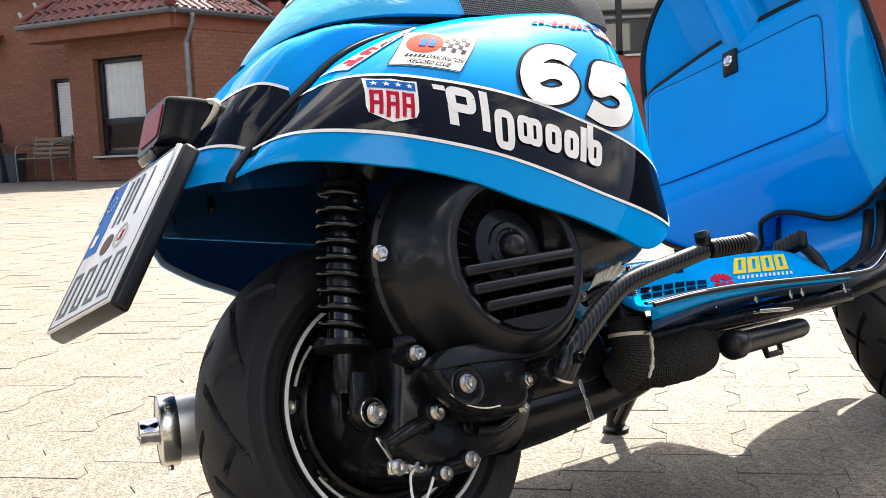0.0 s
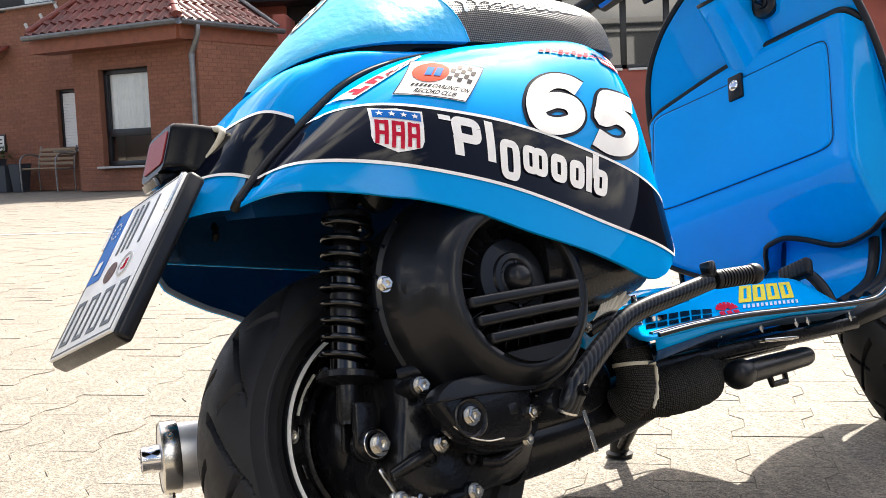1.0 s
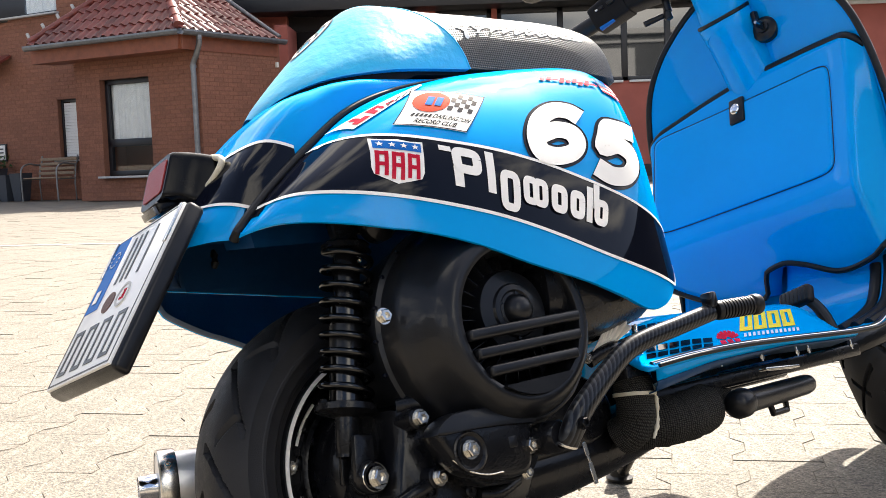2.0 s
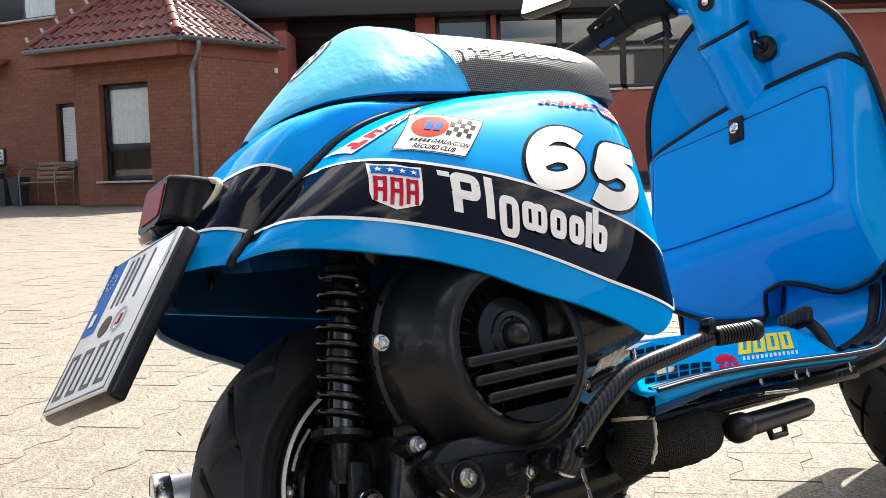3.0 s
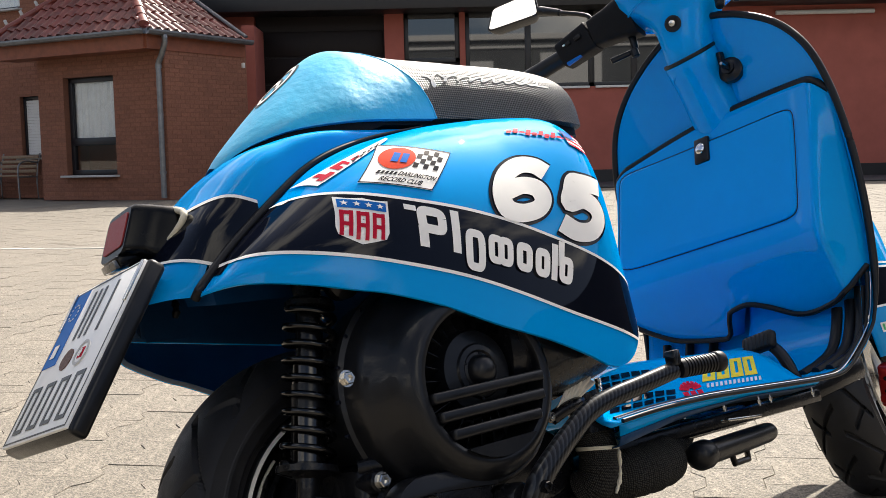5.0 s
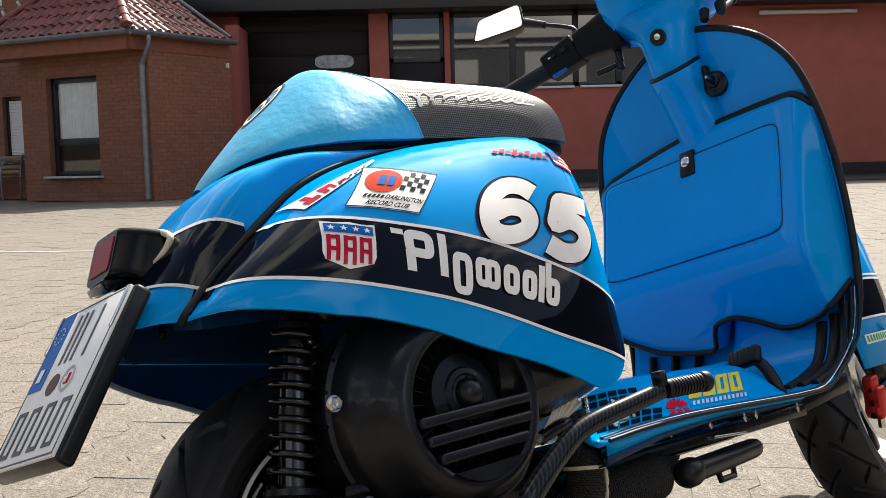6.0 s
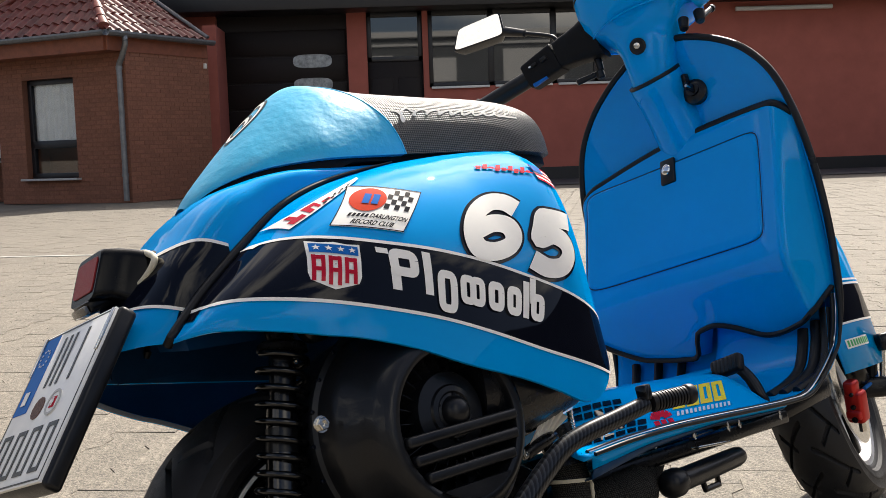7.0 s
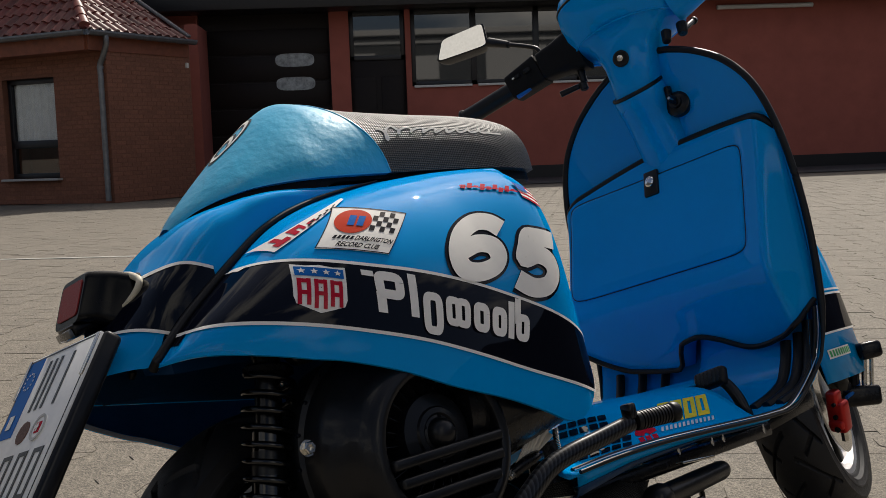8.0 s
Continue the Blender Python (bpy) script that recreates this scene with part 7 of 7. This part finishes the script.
def window_unit(name, parent, m, x0, x1, z0, z1, set_back, transom=None, curtain=True, blind=False, mull=(), glass=None, frame_w=0.06, sill=True):
    """Frame, panes, sill and what hangs behind them, in a wall's frame."""
    bm = bmesh.new()
    w, h = x1 - x0, z1 - z0
    y = -set_back
    bars = [((x0 + x1) / 2, z0 + frame_w / 2, w, frame_w), ((x0 + x1) / 2, z1 - frame_w / 2, w, frame_w), (x0 + frame_w / 2, (z0 + z1) / 2, frame_w, h), (x1 - frame_w / 2, (z0 + z1) / 2, frame_w, h)]
    if transom:
        bars.append(((x0 + x1) / 2, transom, w, frame_w * 1.5))
    for x in mull:
        bars.append((x, (z0 + z1) / 2, frame_w * 1.3, h))
    for cx, cz, sx, sz in bars:
        box(bm, (sx, 0.07, sz), m @ Matrix.Translation((cx, y - 0.035, cz)), 0.006)
    unit = part(name, bm, DARK_FRAME, parent, "dark anthracite window frame")
    if blind:
        for k in range(int(h / 0.055)):
            bm = bmesh.new()
            box(bm, (w - 2 * frame_w, 0.014, 0.050), m @ Matrix.Translation(((x0 + x1) / 2, y - 0.03, z0 + frame_w + 0.03 + 0.052 * k)), 0.004, 1)
            if z0 + frame_w + 0.03 + 0.052 * k < z1 - frame_w:
                part("blind_slat", bm, BLIND, unit)
            else:
                bm.free()
    else:
        edges = [x0, *mull, x1]
        for a, b in zip(edges, edges[1:]):
            bm = bmesh.new()
            box(bm, (b - a - 0.02, 0.008, h - 0.02), m @ Matrix.Translation(((a + b) / 2, y - 0.045, (z0 + z1) / 2)))
            pane = part("pane", bm, glass or PANE, unit, smooth=False)
            pane.visible_shadow = False
    if curtain and not blind:
        bm = bmesh.new()
        grid(bm, lambda a, b: m @ Vector((x0 + w * a, y - 0.075 + 0.018 * math.sin(a * 46) + 0.012 * math.sin(a * 97), z0 + (transom - z0 if transom else 0) + (z1 - (transom or z0)) * b)), 90, 2)
        part("curtain", bm, CURTAIN, unit, "pleated white net curtain")
    if sill:
        bm = bmesh.new()
        box(bm, (w + 0.12, 0.20 + set_back * 0.2, 0.035), m @ Matrix.Translation(((x0 + x1) / 2, 0.0, z0 - 0.018)), 0.006)
        part("window_sill", bm, SILL, unit, "grey stone sill")
    return unit


house = thing("brick_house", "red-brown brick house with a hipped annex and glazed roof tiles", "house")
NL, NR = Vector((-0.5, -0.866, 0)), Vector((0.866, -0.5, 0))
ML = wall_frame(C, DL, NL)
MR = wall_frame(C, DR, NR)
HB = C + DR * 0.8 + DL * 2.68
MH = wall_frame(HB, DL, NL)
WIN = [(1.12, 2.26, 0.42, 2.05)]
wall_panels(MORTAR, house, ML, 2.86, 2.60, WIN)
wall_panels(MORTAR, house, MR @ Matrix.Translation((0.30, 0, 0)), 1.76, 2.60, [])
bm = bmesh.new()
box(bm, (1.1, 0.3, 2.6), wall_frame(C + DL * 2.86, DR, DL) @ Matrix.Translation((0.85, -0.15, 1.3)))
part("wall", bm, MORTAR, house, smooth=False)
brick_field("bricks", house, ML, 2.86, 2.44, WIN)
brick_field("brick_side", house, MR, 2.06, 2.44, [])
LW = [(0.75, 1.56, 0.74, 1.85), (1.42, 3.1, 3.44, 4.8)]
wall_panels(MORTAR, house, MH @ Matrix.Translation((-0.9, 0, 0)), 7.5, 6.0, [(o[0] + 0.9, o[1] + 0.9, o[2], o[3]) for o in LW])
brick_field("bricks_back", house, MH, 6.6, 5.6, LW)
window_unit("window", house, ML, 1.12, 2.26, 0.42, 2.05, 0.11, transom=0.98, frame_w=0.085)
bm = bmesh.new()
box(bm, (0.26, 0.06, 0.22), ML @ Matrix.Translation((1.38, -0.42, 0.72)), 0.02)
part("flower_pot", bm, PALE, house, "pale pot on the inner sill")
window_unit("window", house, MH, 0.75, 1.56, 0.74, 1.85, 0.08, blind=True, frame_w=0.05)
window_unit("window", house, MH, 1.42, 3.1, 3.44, 4.8, 0.12, curtain=True)
# dim room behind the panes
bm = bmesh.new()
box(bm, (2.2, 0.05, 2.5), ML @ Matrix.Translation((1.45, -1.6, 1.26)))
box(bm, (2.2, 1.4, 0.05), ML @ Matrix.Translation((1.45, -0.95, 2.42)))
part("inner_wall", bm, ROOM, house, smooth=False)
bm = bmesh.new()
box(bm, (7.0, 0.05, 5.5), MH @ Matrix.Translation((3.0, -2.2, 2.9)))
box(bm, (8.2, 6.0, 0.3), MH @ Matrix.Translation((3.0, -2.6, 6.15)))
part("inner_wall", bm, ROOM, house, smooth=False)

# annex roof
EZ, OVL, OVR = 2.62, 0.48, 0.06      # eaves height, overhang in front and at the side
E0 = C + NL * OVL + NR * OVR
EL = C + DL * 3.40 + NL * OVL
ER = C + DR * 2.02 + NR * OVR
APEX = Vector((-4.97, 20.05, 4.12))
RIDGE = APEX + DR * 0.45
BACK = C + DL * 2.95 + DR * 2.2
E0.z = EL.z = ER.z = BACK.z = EZ + 0.06
bm = bmesh.new()
a, e, l, r, d, bk = (bm.verts.new(p) for p in (APEX, E0, EL, ER, RIDGE, BACK))
for f in ((a, l, e), (a, e, r, d), (a, bk, l)):
    bm.faces.new(f)
roof = thick(part("roof", bm, TILE, house, "hipped roof of glazed red pantiles", smooth=False), 0.04, -1)


def pantiles(name, o, along, up, width, inside):
    """Curved tiles in courses over a slope; only those whose middle lies inside."""
    verts, faces = [], []
    n = along.cross(up).normalized()
    if n.z < 0:
        n = -n
    TW, TH = 0.20, 0.27
    for row in range(12):
        for col in range(-2, 26):
            x, y = col * TW + 0.02 * (row % 2), row * TH
            if not inside(x + TW / 2, y + TH / 2):
                continue
            k = len(verts)
            for b, lift in ((-0.03, 0.038), (TH * 0.5, 0.026), (TH, 0.014)):
                for s in range(9):
                    q = s / 8
                    z = 0.034 * math.sin(math.pi * min(1, q / 0.62)) if q < 0.62 else -0.012 * math.sin(math.pi * (q - 0.62) / 0.38)
                    verts.append(tuple(o + along * (x + TW * q) + up * (y + b) + n * (lift + z)))
            for b in range(2):
                for s in range(8):
                    i = k + b * 9 + s
                    faces.append((i, i + 1, i + 10, i + 9))
            base_i = len(verts)
            for s in range(9):
                v = Vector(verts[k + s])
                verts.append(tuple(v - n * 0.03))
            for s in range(8):
                faces.append((k + s, k + s + 1, base_i + s + 1, base_i + s))
    me = bpy.data.meshes.new(name)
    me.from_pydata(verts, [], faces)
    me.materials.append(TILE)
    me.shade_smooth()
    me.set_sharp_from_angle(angle=0.8)
    ob = new(name, me)
    ob.parent = roof
    return tagged(ob, "glazed red pantiles", "", kind="stuff")


def slope(p, q, top):
    along = (q - p).normalized()
    up = (top - p) - along * (top - p).dot(along)
    return along, up.normalized(), (q - p).length, up.length, (top - p).dot(along)


al, up_, wd, ht, tx = slope(EL, E0, APEX)
pantiles("roof_tiles", EL, al, up_, wd, lambda x, y: 0 <= y < ht and tx * y / ht - 0.05 <= x <= wd - (wd - tx) * y / ht + 0.05)
al, up_, wd, ht, tx = slope(E0, ER, APEX)
pantiles("roof_tiles", E0, al, up_, wd, lambda x, y: 0 <= y < ht and tx * y / ht - 0.05 <= x <= wd - 0.16 - (wd - tx - 0.45) * y / ht)
bm = bmesh.new()
box(bm, (0.10, 0.05, (RIDGE - ER).length), Matrix.Translation((ER + RIDGE) / 2 + UPV * 0.05) @ (RIDGE - ER).to_track_quat("Z", "Y").to_matrix().to_4x4(), 0.008)
part("verge_flashing", bm, ZINC, roof, "grey zinc verge flashing")
# hip tiles with pale clamps on the far hip
for p, q, clamp in ((E0, APEX, False), (EL, APEX, True)):
    L = (q - p).length
    d = (q - p).normalized()
    for k in range(int(L / 0.30)):
        bm = bmesh.new()
        s = p + d * (0.02 + 0.30 * k) + UPV * 0.055
        tube(bm, [s, s + d * 0.17, s + d * 0.34], lambda t: 0.085 - 0.02 * t, 14, flat=0.75)
        part("hip_tile", bm, TILE, roof)
        if clamp:
            bm = bmesh.new()
            box(bm, (0.05, 0.05, 0.12), Matrix.Translation(s + UPV * 0.10) @ Matrix.Rotation(radians(-25), 4, "Y"), 0.012)
            part("hip_clamp", bm, SILL, roof)
# fascia, gutter, downpipe
for p, q, n, name in ((EL, E0, NL, "fascia"), (E0, ER, NR, "fascia")):
    bm = bmesh.new()
    mid = (p + q) / 2
    box(bm, ((q - p).length, 0.03, 0.22), wall_frame(Vector((mid.x, mid.y, EZ - 0.13)) - n * 0.06, (q - p).normalized(), n))
    part(name, bm, FASCIA_WOOD, house, "orange-brown timber fascia", smooth=False)
    bm = bmesh.new()
    reach = OVL if n == NL else OVR
    box(bm, ((q - p).length - 0.05, reach, 0.02), wall_frame(Vector((mid.x, mid.y, EZ - 0.235)) - n * (reach / 2 + 0.04), (q - p).normalized(), n))
    part("soffit", bm, FASCIA_WOOD, house, smooth=False)
    bm = bmesh.new()
    prof = [(0.0, 0.06), (0.0, 0.02), (0.02, -0.02), (0.06, -0.035), (0.10, -0.02), (0.12, 0.02), (0.12, 0.05), (0.112, 0.05), (0.11, 0.02)]
    along = (q - p).normalized()
    rings(bm, [[Vector((s.x, s.y, EZ)) + n * (0.0 + y) + UPV * z for y, z in prof] for s in (p - along * 0.02, q + along * 0.06)], closed=False)
    part("gutter", bm, ZINC, house, "grey zinc gutter", smooth=False)
DP = C + DL * 0.06 + NL * 0.075
DT = E0 + DR * 0.36 + NR * 0.07
pts = spline([Vector((DT.x, DT.y, EZ - 0.02)), Vector((DT.x, DT.y, EZ - 0.14)), Vector((DP.x, DP.y, EZ - 0.38)) * 0.5 + Vector((DT.x, DT.y, EZ - 0.26)) * 0.5, Vector((DP.x, DP.y, EZ - 0.46)), Vector((DP.x, DP.y, EZ - 0.65)), Vector((DP.x, DP.y, 1.2)), Vector((DP.x, DP.y, 0.04))], 6)
bm = bmesh.new()
tube(bm, pts, 0.045, 14)
pipe = part("downpipe", bm, ZINC, house, "grey zinc downpipe")
for z in (2.1, 0.42):
    bm = bmesh.new()
    cyl(bm, Vector((DP.x, DP.y, z)), Vector((DP.x, DP.y, z + 0.05)), 0.053, n=16)
    part("pipe_clip", bm, ZINC, pipe)
bm = bmesh.new()
box(bm, (0.05, 0.05, 0.09), MR @ Matrix.Translation((1.94, 0.03, 2.24)), 0.01)
part("wall_lamp", bm, BLIND, house, "small white sensor lamp")
# small canopy and sign on the house wall
bm = bmesh.new()
box(bm, (0.9, 0.5, 0.05), MH @ Matrix.Translation((3.15, 0.25, 2.62)) @ Matrix.Rotation(radians(-28), 4, "X"), 0.01)
part("canopy", bm, TILE, house, "small tiled canopy")
sign = thing("wall_sign", "small white sign board in a dark frame on the brick wall", "sign")
bm = bmesh.new()
box(bm, (0.42, 0.03, 0.34), MH @ Matrix.Translation((3.22, 0.03, 0.92)), 0.006)
part("sign_frame", bm, DARK_FRAME, sign)
bm = bmesh.new()
box(bm, (0.36, 0.012, 0.28), MH @ Matrix.Translation((3.22, 0.046, 0.92)), 0.002)
part("sign_board", bm, BLIND, sign)
for k in range(3):
    bm = bmesh.new()
    box(bm, (0.24, 0.004, 0.025), MH @ Matrix.Translation((3.20, 0.055, 0.85 + 0.07 * k)))
    part("sign_bar", bm, DARK_FRAME, sign, smooth=False)

# planters and bench against the wall


def planter(x, y, h, top, plant):
    t = thing("planter", "tapered anthracite planter" + (" with a leafy green plant" if plant else " standing empty"), "planter", "planters by the wall", m=MH @ Matrix.Translation((x, y, 0)))
    bm = bmesh.new()
    loops = []
    for z, k in ((0.0, 0.66), (h * 0.97, 0.97), (h, 1.0), (h, 0.90), (h - 0.06, 0.88)):
        a = top / 2 * k
        loops.append([Vector((sx * a, sy * a, z)) for sx, sy in ((-1, -1), (1, -1), (1, 1), (-1, 1))])
    rings(bm, loops, cap=True)
    part("pot", bm, PLANTER, t, smooth=False)
    if plant:
        bm = bmesh.new()
        rp = random.Random(int(x * 100))
        for k in range(220):
            p = Vector((rp.gauss(0, 0.15), rp.gauss(0, 0.15), h + abs(rp.gauss(0.06, 0.09))))
            d = Vector((rp.uniform(-1, 1), rp.uniform(-1, 1), rp.uniform(-0.3, 1))).normalized()
            sd = d.cross(Vector((0.2, 0.3, 1))).normalized() * 0.022
            vs = [bm.verts.new(q) for q in (p, p + d * 0.05 + sd, p + d * 0.11, p + d * 0.05 - sd)]
            bm.faces.new(vs)
        part("leaves", bm, LEAF, t, "green leaves", smooth=False)
    return t


planter(2.98, 0.38, 0.62, 0.36, True)
planter(2.58, 0.42, 0.50, 0.28, False)
planter(2.24, 0.38, 0.52, 0.30, False)
bench = thing("garden_bench", "small garden bench with wooden slats and a curved metal arm", "bench", m=MH @ Matrix.Translation((1.50, 0.42, 0)))
for k in range(4):
    bm = bmesh.new()
    box(bm, (0.95, 0.055, 0.025), Matrix.Translation((-0.05, 0.14 - 0.085 * k, 0.42)), 0.006)
    part("seat_slat", bm, WOOD, bench)
for k in range(4):
    bm = bmesh.new()
    box(bm, (0.95, 0.022, 0.055), Matrix.Translation((-0.05, -0.20 - 0.02 * k, 0.50 + 0.085 * k)), 0.006)
    part("back_slat", bm, WOOD, bench)
for x in (0.42, -0.52):
    bm = bmesh.new()
    tube(bm, spline([Vector((x, 0.20, 0.0)), Vector((x, 0.21, 0.35)), Vector((x, 0.19, 0.60)), Vector((x, 0.02, 0.68)), Vector((x, -0.24, 0.66)), Vector((x, -0.30, 0.82))], 6), 0.016, 8)
    tube(bm, [Vector((x, -0.24, 0.66)), Vector((x, -0.20, 0.3)), Vector((x, -0.22, 0.0))], 0.016, 8)
    tube(bm, [Vector((x, 0.21, 0.40)), Vector((x, -0.20, 0.40))], 0.014, 8)
    part("bench_arm", bm, ZINC, bench, "curved metal arm and leg")

# ---- red rendered building with garage door and dark windows ----
red = thing("red_building", "dark red rendered workshop building with dark doors and windows", "building")
YR = 22.3
MB_ = wall_frame(Vector((-3.25, YR, 0)), Vector((1, 0, 0)), Vector((0, -1, 0)))


def rx(x):
    return x + 3.25


GATE = (rx(-3.05), rx(-0.52), 0.0, 3.38)
SIDE = (rx(-0.14), rx(0.95), 0.0, 3.38)
W2 = (rx(1.06), rx(5.2), 1.88, 3.38)
wall_panels(RED_WALL, red, MB_, 20.0, 4.3, [GATE, SIDE, W2])
wall_panels(RED_WALL, red, wall_frame(Vector((-7.0, YR, 0)), Vector((1, 0, 0)), Vector((0, -1, 0))), 3.75, 4.3, [])
bm = bmesh.new()
box(bm, (0.23, 1.3, 3.06), Matrix.Translation((-2.985, 21.62, 1.53)))
part("wall", bm, RED_WALL, red, smooth=False)
bm = bmesh.new()
box(bm, (14.8, 0.03, 0.24), MB_ @ Matrix.Translation((rx(8.4), 0.012, 0.12)))
part("plinth", bm, DARK_FRAME, red, smooth=False)
bm = bmesh.new()
box(bm, (26.0, 1.0, 0.50), Matrix.Translation((4.0, YR - 0.25, 3.62)), 0.02)
part("fascia", bm, DARK_FRAME, red, "dark roof fascia")
bm = bmesh.new()
box(bm, (26.4, 7.0, 0.25), Matrix.Translation((4.0, YR + 3.0, 4.10)))
part("roof", bm, ZINC, red, smooth=False)
# unseen block added to cast the long ground shade before the house
bm = bmesh.new()
box(bm, (5.4, 5.0, 4.5), Matrix.Translation((-0.7, YR + 4.2, 6.45)))
part("shade_caster_block", bm, RED_WALL, red, smooth=False)
bm = bmesh.new()
tube(bm, [Vector((-6.5, YR - 0.80, 3.90)), Vector((16.0, YR - 0.80, 3.90))], 0.06, 12)
part("gutter", bm, ZINC, red)
# sectional garage door
bm = bmesh.new()
box(bm, (2.53, 0.05, 3.38), MB_ @ Matrix.Translation((rx(-1.785), -0.26, 1.69)))
gate = part("garage_door", bm, DARK_DOOR, red, "dark brown sectional door with two oval lights", smooth=False)
for k in range(6):
    bm = bmesh.new()
    box(bm, (2.47, 0.03, 0.48), MB_ @ Matrix.Translation((rx(-1.785), -0.225, 0.27 + 0.515 * k)), 0.012)
    part("door_panel", bm, DARK_DOOR, gate)
for x, z in ((-1.22, 2.48), (-1.22, 2.02)):
    bm = bmesh.new()
    rings(bm, [[MB_ @ Vector((rx(x) + s * 0.38 * math.copysign(abs(math.cos(t)) ** 0.5, math.cos(t)), y, z + s * 0.13 * math.copysign(abs(math.sin(t)) ** 0.7, math.sin(t)))) for t in [2 * math.pi * k / 32 for k in range(32)]] for s, y in ((1.0, -0.215), (1.0, -0.195), (0.9, -0.195), (0.9, -0.205), (0.02, -0.205))])
    part("oval_light", bm, OVAL, gate, "oval door light of clouded plastic")
# side door with its light, then the long window
bm = bmesh.new()
box(bm, (1.09, 0.06, 2.42), MB_ @ Matrix.Translation((rx(0.405), -0.16, 1.21)), 0.01)
for dx in (-0.27, 0.27):
    box(bm, (0.44, 0.02, 1.9), MB_ @ Matrix.Translation((rx(0.405) + dx, -0.125, 1.15)), 0.01)
part("side_door", bm, DARK_DOOR, red, "dark brown side door")
window_unit("window", red, MB_, *SIDE[:2], 2.42, 3.38, 0.10, curtain=False, glass=GLASS, frame_w=0.09, sill=False)
window_unit("window", red, MB_, *W2, 0.10, curtain=False, mull=(rx(2.30), rx(3.55), rx(4.40)), glass=GLASS, frame_w=0.09, sill=False)
for a, b in ((1.1, 2.24), (2.36, 3.49), (3.61, 5.16)):
    bm = bmesh.new()
    box(bm, (b - a, 0.12, 0.045), MB_ @ Matrix.Translation((rx((a + b) / 2), 0.0, 1.87)), 0.006)
    part("window_sill", bm, BLIND, red, "white window sill")
# pale tube lamp high on the wall
tube_lamp = thing("tube_lamp", "pale tubular lamp fixed high on the red wall", "lamp")
bm = bmesh.new()
cyl(bm, MB_ @ Vector((rx(7.15), 0.10, 3.22)), MB_ @ Vector((rx(9.10), 0.10, 3.22)), 0.045, n=16, bevel=0.006)
part("tube", bm, BLIND, tube_lamp)
for x in (7.5, 8.75):
    bm = bmesh.new()
    box(bm, (0.06, 0.10, 0.08), MB_ @ Matrix.Translation((rx(x), 0.05, 3.22)), 0.01)
    part("bracket", bm, SILL, tube_lamp)
